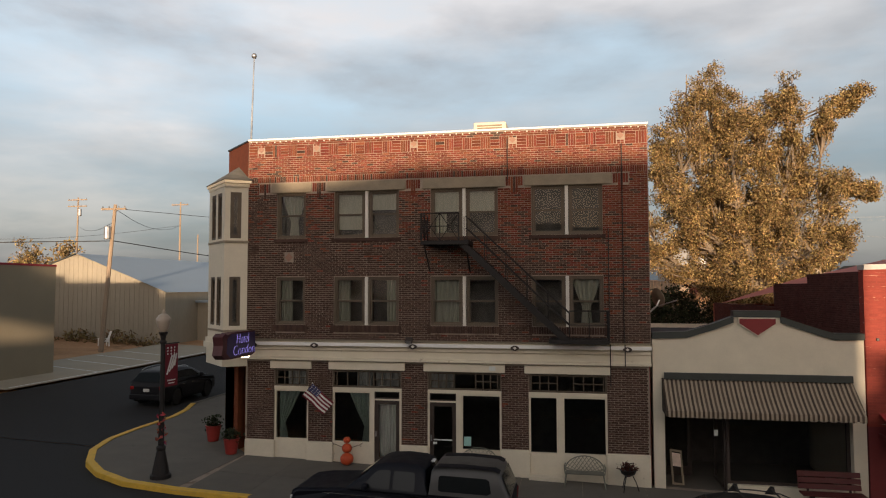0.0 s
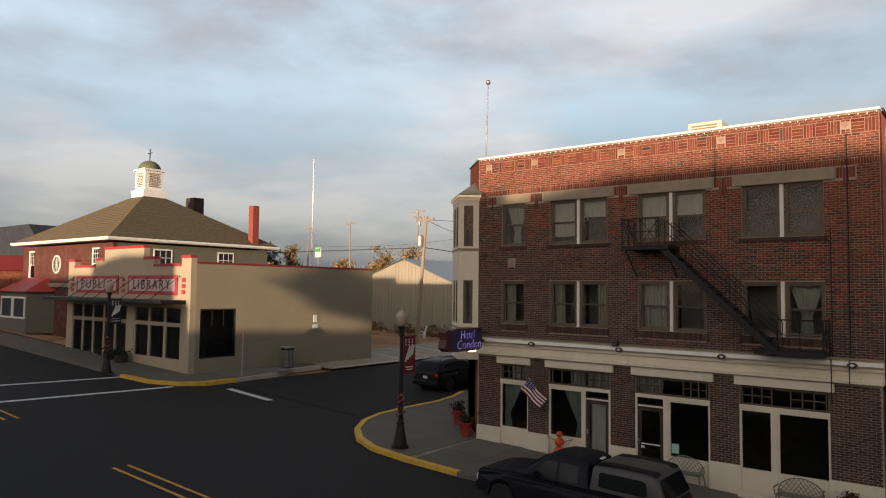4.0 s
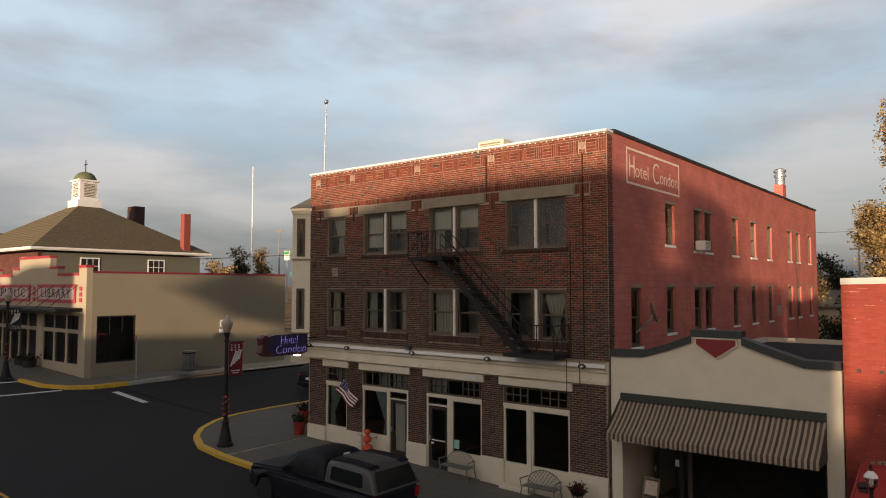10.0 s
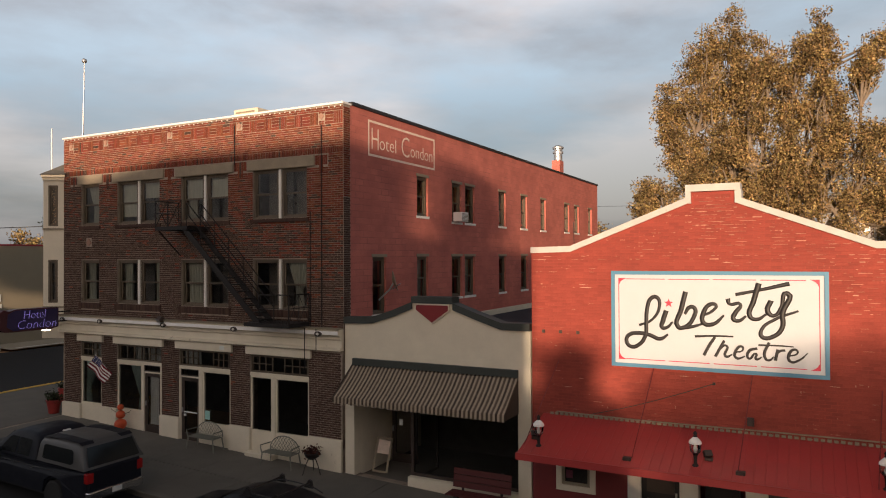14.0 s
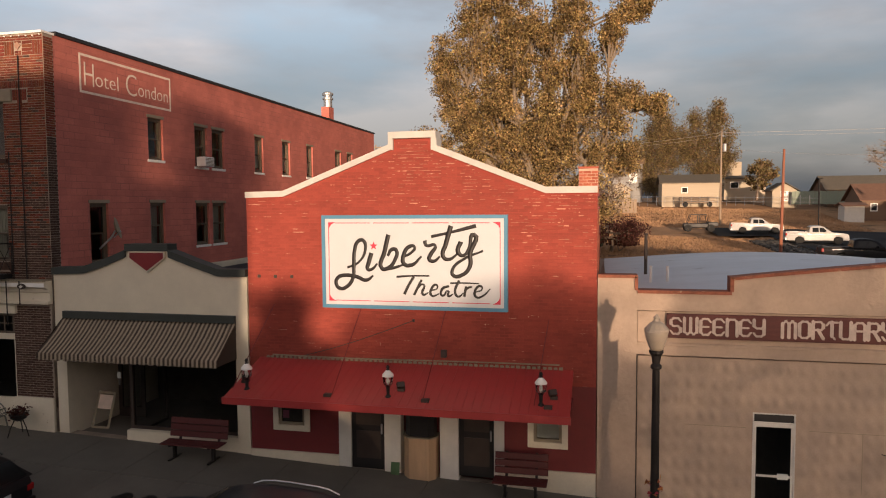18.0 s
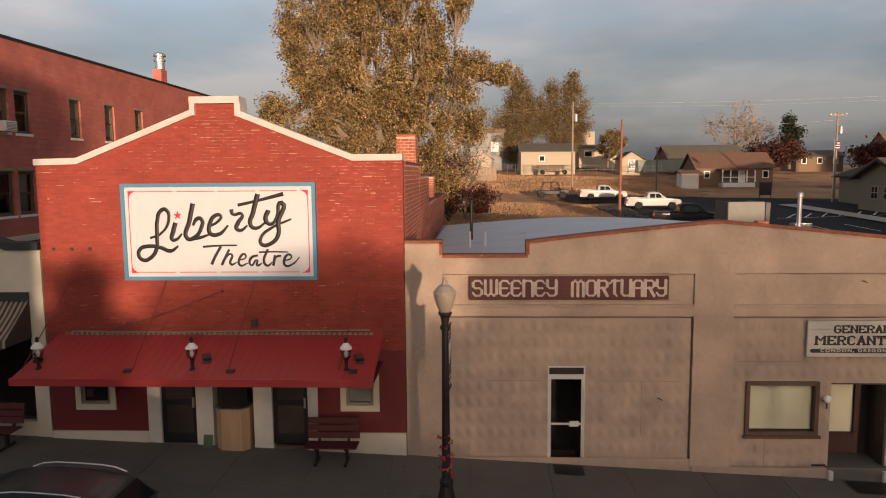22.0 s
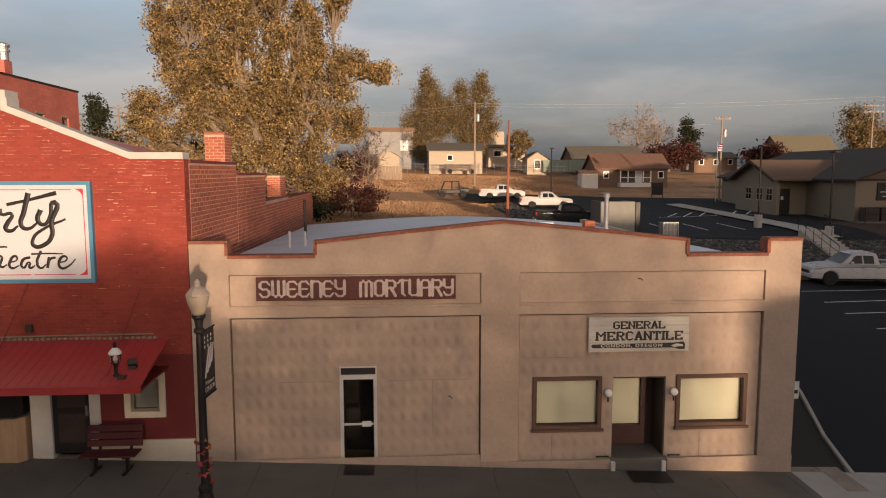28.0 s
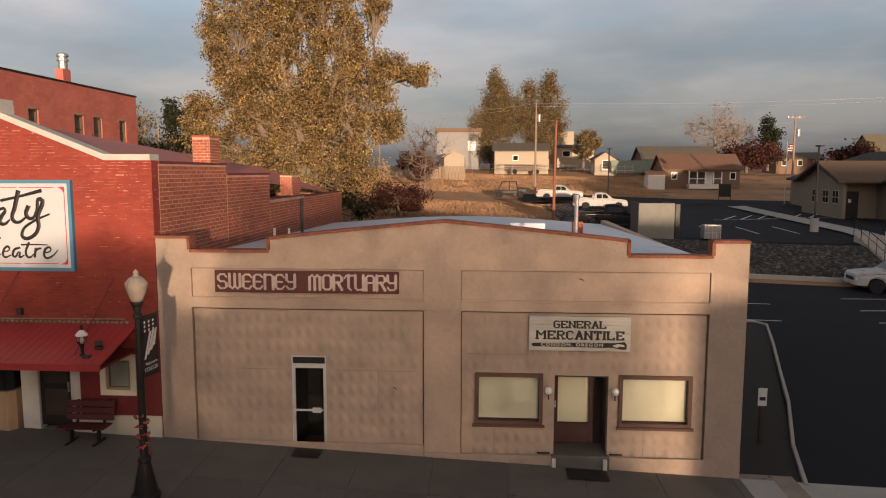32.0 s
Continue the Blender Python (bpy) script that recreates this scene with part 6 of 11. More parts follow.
hi = [bm.verts.new(p) for p in ((-46.8, 2.2, 6.7), (-42.8, 2.2, 6.7))]
bm.faces.new((lo[0], lo[1], hi[0]))
bm.faces.new((lo[1], lo[2], hi[1], hi[0]))
bm.faces.new((lo[2], lo[3], hi[1]))
bm.faces.new(lo[::-1])
part("bay_roof", bm, M_AWNRED, bay)
shop_far = thing("far_shop", "small red shopfront further along the street", "building")
part("wall", boxes((-62, -49.2, 0.0, 12, 1.5, 7.3)), M_REDSIDE, shop_far)
bm = extrude_xz([(-62.4, 7.31), (-48.9, 7.31), (-50.5, 8.6), (-60.5, 8.6)], -0.4, 12)
part("roof", bm, M_AWNRED, shop_far)
part("window", ring(-52.5, -50.0, 3.2, 5.4, 0.15, -0.06, -0.002), M_WHITE, shop_far)
far_hall = thing("far_hall", "distant grey dark-roofed hall building", "building")
part("wall", boxes((-95, -66, 12, 30, 1, 9)), M_HALLSIDE, far_hall)
part("roof", extrude_xz([(-96, 9.001), (-65, 9.001), (-70, 13), (-90, 13)], 11, 31), M_ROOFDARK, far_hall)

# ---- corrugated shed in the side street ----
shed = thing("metal_shed", "pale corrugated metal shed with low gable roof", "building")
M_SHED = mat("shed_sheet", (0.30, 0.265, 0.205), 0.6, 0.0, var=0.1, scale=0.5, fine=8, bump=0.2, stretch=(1, 1, 0.3))
M_SHEDROOF = mat("blue_grey_sheet", (0.30, 0.36, 0.42), 0.5, 0.2, var=0.1, scale=0.4, bump=0.1)
GY0 = 31.0
part("wall", extrude_xz([(-36.0, 0.2), (-36.0, 7.3), (-30.6, 9.15), (-22.2, 5.9), (-22.2, 0.2)], GY0, GY0 + 0.3), M_SHED, shed)
bm = bmesh.new()
x = -36.0
while x < -22.2:
    zt = 7.25 + (x + 36) / 5.4 * 1.85 if x < -30.6 else 9.1 - (x + 30.6) / 8.4 * 3.25
    box(bm, x, x + 0.12, GY0 - 0.03, GY0, 0.3, zt)
    x += 0.45
part("rib", bm, M_SHED, shed)
part("side_wall", boxes((-22.5, -22.2, GY0 + 0.3, 62, 0.2, 5.8)), M_SHED, shed)
bm = bmesh.new()
bm.faces.new([bm.verts.new(p) for p in ((-30.6, GY0 - 0.3, 9.2), (-21.9, GY0 - 0.3, 5.85), (-21.9, 62, 5.85), (-30.6, 62, 9.2))])
bm.faces.new([bm.verts.new(p) for p in ((-30.6, GY0 - 0.3, 9.2), (-30.6, 62, 9.2), (-36.4, 62, 7.2), (-36.4, GY0 - 0.3, 7.2))])
part("roof", bm, M_SHEDROOF, shed, "blue-grey metal roof")
lean = thing("lean_to_shed", "low tan shed beside the larger one", "building")
part("wall", boxes((-22.15, -17.0, 36.0, 60, 0.4, 4.9)), M_SHED, lean)
part("door", boxes((-21.2, -18.6, 35.93, 35.999, 0.6, 4.2)), M_PUTTY, lean)
part("roof", boxes((-22.15, -16.6, 35.6, 60.3, 4.901, 5.1)), M_SHEDROOF, lean)


# ---- trees ----
def leaf_mat(name, color, var=0.55, hue=0.03, clump=0.2):
    m = mat(name, color, 0.75, var=clump, scale=0.9, fine=8, bump=0, pieces=var, hue=hue, spec=0.2)
    nt = m.node_tree
    b = nt.nodes["Principled BSDF"]
    out = nt.nodes["Material Output"]
    tl = nt.nodes.new("ShaderNodeBsdfTranslucent")
    nt.links.new(b.inputs["Base Color"].links[0].from_socket, tl.inputs[0])
    mx = nt.nodes.new("ShaderNodeMixShader")
    mx.inputs[0].default_value = 0.3
    nt.links.new(b.outputs[0], mx.inputs[1])
    nt.links.new(tl.outputs[0], mx.inputs[2])
    nt.links.new(mx.outputs[0], out.inputs["Surface"])
    return m


M_LEAFGOLD = leaf_mat("golden_olive_leaf", (0.275, 0.192, 0.084), 0.8, 0.02, 0.75)
M_LEAFOLIVE = leaf_mat("olive_leaf", (0.20, 0.145, 0.068), 0.55, 0.03, 0.45)
M_LEAFRED = leaf_mat("russet_leaf", (0.085, 0.034, 0.026), 0.5, 0.02, 0.4)
M_LEAFDARK = leaf_mat("dark_green_leaf", (0.035, 0.042, 0.022))
M_BARK = mat("bark", (0.17, 0.13, 0.10), 0.95, var=0.3, scale=3, fine=20, bump=0.6, stretch=(3, 3, 0.5))


def quads_mesh(name, verts, material, parent=None, label="", smooth=False):
    """A mesh of separate four-cornered leaves from an array (n, 4, 3)."""
    n = len(verts)
    me = bpy.data.meshes.new(name)
    me.from_pydata(verts.reshape(-1, 3).tolist(), [], (np.arange(n * 4).reshape(-1, 4)).tolist())
    me.materials.append(material)
    ob = new(name, me)
    if parent is not None:
        ob.parent = parent
    if label:
        ob["label"] = label
    return ob


def leaves(centres, size, rng, aspect=0.6):
    n = len(centres)
    a = rng.normal(size=(n, 3))
    a /= np.linalg.norm(a, axis=1, keepdims=True)
    b = np.cross(a, rng.normal(size=(n, 3)))
    b /= np.linalg.norm(b, axis=1, keepdims=True)
    s = size * (0.6 + 0.8 * rng.random((n, 1)))
    a, b = a * s, b * s * aspect
    c = np.asarray(centres)
    return np.stack([c - a, c - b * 0.9, c + a, c + b * 0.9], axis=1)


def tree(name, base, height, lobes, n_leaf, leaf, material, label, seed, trunk_r=0.4, bare=False, limb_mat=None, category="tree", fluff=1.0, twigs=1.6, gaps=None):
    """lobes: (dx, dy, z, rx, rz) masses of the crown; limbs run to points in them, leaves hang in clumps on the limbs; gaps: how readily the crown opens into pockets."""
    rng = np.random.default_rng(seed)
    top = thing(name, label, category, pose(*base))
    bm = bmesh.new()
    segs = 5
    fork = height * 0.16
    tube(bm, (0, 0, -0.4), (0.1, 0, fork), trunk_r * 1.25, trunk_r, 9)
    centres = []
    for dx, dy, z, rx, rz in lobes:
        stem_top = np.array((dx, dy, z + rz * 0.8))
        pts = [np.array((0.1, 0, fork))]
        for k in range(1, segs + 1):
            f = k / segs
            p = np.array((dx * min(1, f * 1.7), dy * min(1, f * 1.7), fork + (stem_top[2] - fork) * f)) + rng.normal(size=3) * (0.25, 0.25, 0.1)
            pts.append(p)
        outer = rz <= 1.2 and len(lobes) > 8
        if outer:
            heel, heart = np.array((dx * 0.45, dy, z - 1.6)), np.array((dx, dy, z))
            tube(bm, heel, heart, 0.09, 0.03, 5)
        for k in range(segs if rz > 1.5 else 0):
            thick = trunk_r * 0.62 * min(1.0, rz / 4.5)
            r0, r1 = thick * (1 - k / segs) + 0.03, thick * (1 - (k + 1) / segs) + 0.025
            tube(bm, pts[k], pts[k + 1], r0, r1, 6)
        nb = int(10 + rx * rz * twigs)
        for k in range(nb):
            u = rng.normal(size=3)
            u /= np.linalg.norm(u)
            rad = rng.random() ** 0.45
            tip = np.array((dx, dy, z)) + u * rad * np.array((rx, rx, rz))
            tip[2] = max(tip[2], fork * 0.55)
            i = min(segs, max(1, int((tip[2] - fork) / max(0.1, stem_top[2] - fork) * segs)))
            root = pts[i - 1] * 0.5 + pts[i] * 0.5 if i else pts[0]
            root = root if root[2] < tip[2] + 1.0 else pts[max(0, i - 2)]
            if outer:
                root = heel + (heart - heel) * rng.uniform(0.55, 1.0)
            mid = (root + tip) / 2 + rng.normal(size=3) * 0.25 - np.array((0, 0, 0.25))
            tube(bm, root, mid, 0.075, 0.045, 5)
            tube(bm, mid, tip, 0.045, 0.012, 4)
            spread = (0.26 + 0.07 * min(rx, rz)) * fluff
            centres.append((tip, spread))
            centres.append(((mid + tip) / 2, spread * 0.8))
            if bare:
                for _ in range(15):
                    e = tip + rng.normal(size=3) * 0.8 + np.array((0, 0, 0.3))
                    tube(bm, (mid + tip) / 2 + (tip - mid) * 0.4 * rng.random(), e, 0.025, 0.006, 3)
    part("trunk", bm, limb_mat or M_BARK, top)
    if n_leaf:
        per = max(3, n_leaf // len(centres))
        pos = []
        for c, s in centres:
            k = rng.integers(per // 2, per + per // 2 + 1)
            pos.append(c + np.clip(rng.normal(size=(k, 3)), -1.7, 1.7) * s * np.array((1, 1, 0.75)) + np.array((0, 0, -0.1)))
        pos = np.concatenate(pos)
        pos = pos[pos[:, 2] > 0.25]
        if gaps is not None:
            pos = pos[[noise.noise((p[0] * 0.85, p[1] * 0.85 + 7.0, p[2] * 0.55)) < gaps for p in pos.tolist()]]
        quads_mesh("crown", leaves(pos, leaf, rng), material, top)
    return top


tree("cottonwood_tree", (24.2, 32.0, terrain(24.2, 32) - 0.1), 21.0,
     [(-5.0, 0, 12.5, 2.2, 5.4), (-4.1, 0, 17.4, 1.7, 3.4), (-2.6, 0.5, 18.6, 1.1, 2.6), (-6.2, 0, 13.6, 1.1, 3.4), (-1.2, -1, 12.0, 2.2, 5.4), (0.8, 0.5, 15.4, 1.6, 3.8), (2.6, 0, 17.6, 1.0, 3.0), (3.2, 0, 13.4, 1.7, 3.8), (4.9, 0, 16.4, 0.9, 1.9), (6.5, 0.3, 17.6, 0.8, 1.0), (7.5, 0.2, 18.1, 0.55, 0.6), (4.5, -0.5, 10.4, 1.8, 2.8), (6.6, 0, 11.5, 1.0, 0.9), (8.1, 0.2, 11.2, 0.8, 0.7), (6.0, 0, 8.0, 1.3, 1.7), (-8.1, 0.4, 8.4, 1.1, 1.9), (-6.8, 0, 7.2, 1.7, 2.9), (-3.5, 0, 7.0, 2.8, 4.2), (0.5, 0.3, 8.6, 3.2, 4.6), (3.2, -1, 6.0, 2.9, 3.6), (-1.0, 0, 5.4, 3.2, 3.6), (0, 0, 3.6, 4.2, 2.2), (-4.0, 0.3, 10.0, 2.3, 3.4), (-2.4, 0.6, 14.6, 1.9, 4.2), (1.9, 0.8, 11.4, 2.0, 4.0), (-0.6, 0.8, 16.6, 1.2, 2.6)],
     330000, 0.078, M_LEAFGOLD, "tall autumn cottonwood with golden olive leaves", 3, 0.55, limb_mat=mat("pale_cottonwood_bark", (0.21, 0.165, 0.12), 0.95, var=0.25, scale=3, fine=20, bump=0.5, stretch=(3, 3, 0.5)), fluff=1.0, twigs=2.8, gaps=0.24)


# ---- signs on the hotel ----
M_PURPLE = mat("purple_sign_face", (0.038, 0.027, 0.082), 0.45, var=0.12, bump=0.05)
M_SIGNCASE = mat("maroon_sign_case", (0.075, 0.022, 0.025), 0.5, var=0.15)
M_NEON = glow("violet_neon", (0.36, 0.29, 0.85), 0.45)
neon_sign = thing("hotel_sign", "purple projecting hotel sign with violet neon script", "sign")
sx = 1.06
outline = [(-0.62, 4.08), (-0.62, 4.78), (-0.9, 4.80), (-2.2, 4.80), (-2.45, 4.74), (-2.60, 4.80), (-2.78, 4.70), (-2.72, 4.44), (-2.80, 4.16), (-2.60, 4.02), (-2.3, 4.00), (-0.9, 4.0)]
bm = extrude_xz([(y, z) for y, z in outline], -0.16, 0.16)
for v in bm.verts:
    v.co = Vector((v.co.y + sx, v.co.x, v.co.z))
bmesh.ops.recalc_face_normals(bm, faces=bm.faces[:])
part("case", bm, M_SIGNCASE, neon_sign)
bm = extrude_xz([(-0.66, 4.10), (-0.66, 4.75), (-2.22, 4.76), (-2.48, 4.64), (-2.52, 4.2), (-2.3, 4.05)], 0.161, 0.172)
for v in bm.verts:
    v.co = Vector((v.co.y + sx, v.co.x, v.co.z))
bmesh.ops.recalc_face_normals(bm, faces=bm.faces[:])
part("face", bm, M_PURPLE, neon_sign)
FX = Matrix.Translation((sx + 0.19, 0, 0)) @ pose(0, 0, 0, 90, 0, 90)
text_mesh("neon_script", "Hotel", 0.46, 0.004, M_NEON, neon_sign, Matrix.Translation((0, -1.55, 4.58)) @ FX, shear=0.15, bold=-0.016, fit=0.80)
text_mesh("neon_script", "Condon", 0.46, 0.004, M_NEON, neon_sign, Matrix.Translation((0, -1.45, 4.23)) @ FX, shear=0.15, bold=-0.016, fit=1.40)
part("bracket", tube(tube(bmesh.new(), (sx, -0.05, 4.6), (sx, -0.62, 4.6), 0.03, n=6), (sx, -0.05, 4.25), (sx, -0.62, 4.25), 0.03, n=6), M_IRON, neon_sign)
part("lamp", boxes((sx - 0.1, sx + 0.1, -1.1, -0.9, 3.94, 3.998)), glow("sign_lamp_glow", (1.0, 0.82, 0.6), 4.0), neon_sign, "small glowing lamp")

# painted name on the side wall
wall_sign = thing("painted_wall_sign", "hotel name painted in pale letters on red brick", "sign")
SX = HX1 + 0.064
M_PALE = mat("faded_white_paint", (0.74, 0.60, 0.50), 0.85, var=0.18, scale=4, bump=0.1, stain=(0.34, 0.10, 0.08), stain_at=0.66, stain_scale=5)
bm = ring(1.32, 5.72, 9.79, 10.93, 0.07, -0.004, 0.0)
part("border", turn_bm(bm, Matrix.Translation((SX, 0, 0)) @ pose(0, 0, 0, 0, 0, 90)), M_PALE, wall_sign)
SF = pose(0, 0, 0, 90, 0, 90)
text_mesh("lettering", "H", 1.02, 0.002, M_PALE, wall_sign, Matrix.Translation((SX + 0.003, 1.72, 10.32)) @ SF, bold=-0.012, fit=0.40)
text_mesh("lettering", "otel", 0.66, 0.002, M_PALE, wall_sign, Matrix.Translation((SX + 0.003, 2.50, 10.26)) @ SF, bold=-0.008, fit=1.02)
text_mesh("lettering", "C", 1.02, 0.002, M_PALE, wall_sign, Matrix.Translation((SX + 0.003, 3.62, 10.32)) @ SF, bold=-0.012, fit=0.52)
text_mesh("lettering", "ondon", 0.66, 0.002, M_PALE, wall_sign, Matrix.Translation((SX + 0.003, 4.76, 10.26)) @ SF, bold=-0.008, fit=1.58)

# window air conditioner, dish, downpipes
ac = thing("air_conditioner", "small white air conditioner in a sash window", "air conditioner")
part("housing", bevelled(HX1 + 0.08, HX1 + 0.45, 7.18, 7.82, 7.96, 8.32, 0.02, 1), M_WHITE, ac)
part("grille", boxes(*[(HX1 + 0.452, HX1 + 0.458, 7.23, 7.77, 8.0 + 0.05 * k, 8.025 + 0.05 * k) for k in range(6)]), M_LINTEL, ac)
dish = thing("satellite_dish", "grey satellite dish on a wall mast", "satellite dish")
bm = lathe([(0.02, 0.0), (0.18, 0.03), (0.33, 0.09), (0.33, 0.105), (0.16, 0.05), (0.02, 0.02)], 20)
part("reflector", turn_bm(bm, pose(14.15, 2.1, 5.80, 75, 0, 120)), M_LINTEL, dish)
part("mast", tube(tube(bmesh.new(), (13.76, 1.9, 5.2), (14.15, 1.95, 5.55), 0.03, n=6), (14.15, 1.95, 5.55), (14.25, 2.0, 5.75), 0.03, n=6), M_STEEL, dish)
part("feed_arm", tube(bmesh.new(), (14.2, 2.0, 5.55), (14.75, 1.6, 5.75), 0.018, n=5), M_STEEL, dish)
for x, z0, z1 in ((12.98, 3.8, 10.6), (12.55, 3.2, 8.0), (9.46, 9.6, 10.9)):
    p = thing("downpipe", "thin dark iron pipe fixed to brick wall", "pipe", group="hotel wall pipes")
    part("pipe", tube(bmesh.new(), (x, -0.33 if z0 < 4.5 else -0.05, z0), (x, -0.33 if z0 < 4.5 else -0.05, 4.45 if z0 < 4.5 else z1), 0.015, n=6), M_IRON, p)
    if z0 < 4.5:
        part("pipe", tube(bmesh.new(), (x, -0.05, 4.46), (x, -0.05, z1), 0.015, n=6), M_IRON, p)

# ---- fire escape ----
esc = thing("fire_escape", "black iron fire escape with landings and stair", "fire escape")
EY0, EY1 = -1.0, -0.04


def rail_panel(x0, x1, z, parent, y, h=0.85, cross=True):
    bm = bmesh.new()
    tube(bm, (x0, y, z + h), (x1, y, z + h), 0.02, n=5)
    tube(bm, (x0, y, z + h * 0.52), (x1, y, z + h * 0.52), 0.014, n=5)
    n = max(1, round((x1 - x0) / 0.55))
    for i in range(n + 1):
        xx = x0 + (x1 - x0) * i / n
        tube(bm, (xx, y, z), (xx, y, z + h), 0.016, n=5)
        if cross and i < n:
            xb = x0 + (x1 - x0) * (i + 1) / n
            tube(bm, (xx, y, z), (xb, y, z + h), 0.011, n=4)
            tube(bm, (xx, y, z + h), (xb, y, z), 0.011, n=4)
    return part("railing", bm, M_IRON, parent)


for x0, x1, z in ((6.85, 8.35, 7.62), (10.75, 12.5, 4.62)):
    p = part("landing", boxes((x0, x1, EY0, EY0 + 0.05, z - 0.12, z), (x0, x1, EY1 - 0.05, EY1, z - 0.12, z), (x0, x0 + 0.05, EY0 + 0.05, EY1 - 0.05, z - 0.12, z), (x1 - 0.05, x1, EY0 + 0.05, EY1 - 0.05, z - 0.12, z)), M_IRON, esc)
    part("grating", boxes(*[(x0 + 0.05, x1 - 0.05, EY0 + 0.07 + 0.075 * k, EY0 + 0.10 + 0.075 * k, z - 0.04, z - 0.005) for k in range(11)]), M_IRON, p)
    for xb in (x0 + 0.1, x1 - 0.1) if z > 5 else ():
        part("bracket", tube(bmesh.new(), (xb, EY0 + 0.05, z - 0.12), (xb, -0.02, z - 0.95), 0.025, n=5), M_IRON, esc)
rail_panel(6.85, 8.05, 7.62, esc, EY0 + 0.02)
rail_panel(11.35, 12.5, 4.62, esc, EY0 + 0.02, cross=False)
for x0 in (6.87, 12.48):
    ob = rail_panel(0.0, 0.95, 7.62 if x0 < 8 else 4.62, esc, 0.0)
    ob.matrix_local = pose(x0, EY0 + 0.02, 0, 0, 0, 90)
A0, B0 = Vector((8.2, 0, 7.58)), Vector((11.35, 0, 4.62))
d = (B0 - A0).normalized()
up = Vector((-d.z, 0, d.x)) * -1 if d.x < 0 else Vector((-d.z, 0, d.x))
for y in (EY0 + 0.10, EY0 + 0.68):
    part("stringer", extrude_xz([(A0.x, A0.z), (B0.x, B0.z), (B0.x - 0.13, B0.z - 0.13), (A0.x - 0.13, A0.z - 0.13)], y - 0.02, y + 0.02), M_IRON, esc)
    bm = bmesh.new()
    for h in (0.78, 0.42):
        tube(bm, A0 + Vector((0.05, y, h)), B0 + Vector((0.0, y, h)), 0.018, n=5)
    for k in range(6):
        q = A0 + (B0 - A0) * k / 5
        tube(bm, q + Vector((0, y, 0)), q + Vector((0, y, 0.78)), 0.014, n=5)
    part("handrail", bm, M_IRON, esc)
for k in range(14):
    q = A0 + (B0 - A0) * (k + 0.5) / 14
    part("tread", boxes((q.x - 0.16, q.x + 0.06, EY0 + 0.12, EY0 + 0.66, q.z - 0.05, q.z - 0.02)), M_IRON, esc)

# roof mast with ball
mast = thing("roof_mast", "slim metal mast with a ball finial", "mast")
part("pole", tube(bmesh.new(), (0.1, 1.12, HTOP - 0.5), (0.18, 1.15, 14.5), 0.04, 0.022, 8), M_STEEL, mast)
bm = bmesh.new()
bmesh.ops.create_uvsphere(bm, u_segments=14, v_segments=10, radius=0.10)
part("ball", turn_bm(bm, pose(0.18, 1.15, 14.58)), M_STEEL, mast, smooth=True)

# ---- signs on the tan building ----
M_MAROONBOARD = mat("maroon_sign_board", (0.105, 0.035, 0.03), 0.75, var=0.25, scale=5, stretch=(0.3, 1, 4), bump=0.3)
M_LETTERPINK = mat("pale_wood_letters", (0.50, 0.41, 0.36), 0.8, var=0.2, scale=6, bump=0.3)
mort_sign = thing("name_board", "long maroon board with raised pale carved capitals", "sign")
part("board", bevelled(29.97, 34.60, -0.06, -0.002, 3.43, 3.98, 0.012, 1), M_MAROONBOARD, mort_sign)


GLYPH_CARVED = {"S": "45-36-16-05-04-13-33-42-41-30-10-01", "W": "06-01-10-21-26 21-30-41-46", "E": "45-36-16-05-01-10-30-41 03-33", "N": "00-06 05-16-36-45-40",
                "Y": "06-04-13-33-44-46 44-41-30-10-01", "M": "00-05-16-25-20 25-36-45-40", "O": "16-36-45-41-30-10-01-05-16", "R": "00-06-36-45-44-33-03 23-40",
                "T": "05-16-46 26-21-30", "U": "06-01-10-30-41 46-40", "A": "00-05-16-36-45-40 03-43"}
GLYPH_SLAB = {"G": "45-36-16-05-01-10-30-41-43-23", "E": "06-00-40-41 06-46-45 03-33", "N": "00-06-40-46", "R": "00-06-36-45-44-33-03 23-40", "A": "00-26-40 12-32",
              "L": "06-00-40-41", "M": "00-06-23-46-40", "C": "45-36-16-05-01-10-30-41", "T": "20-26 05-06-46-45", "I": "20-26"}


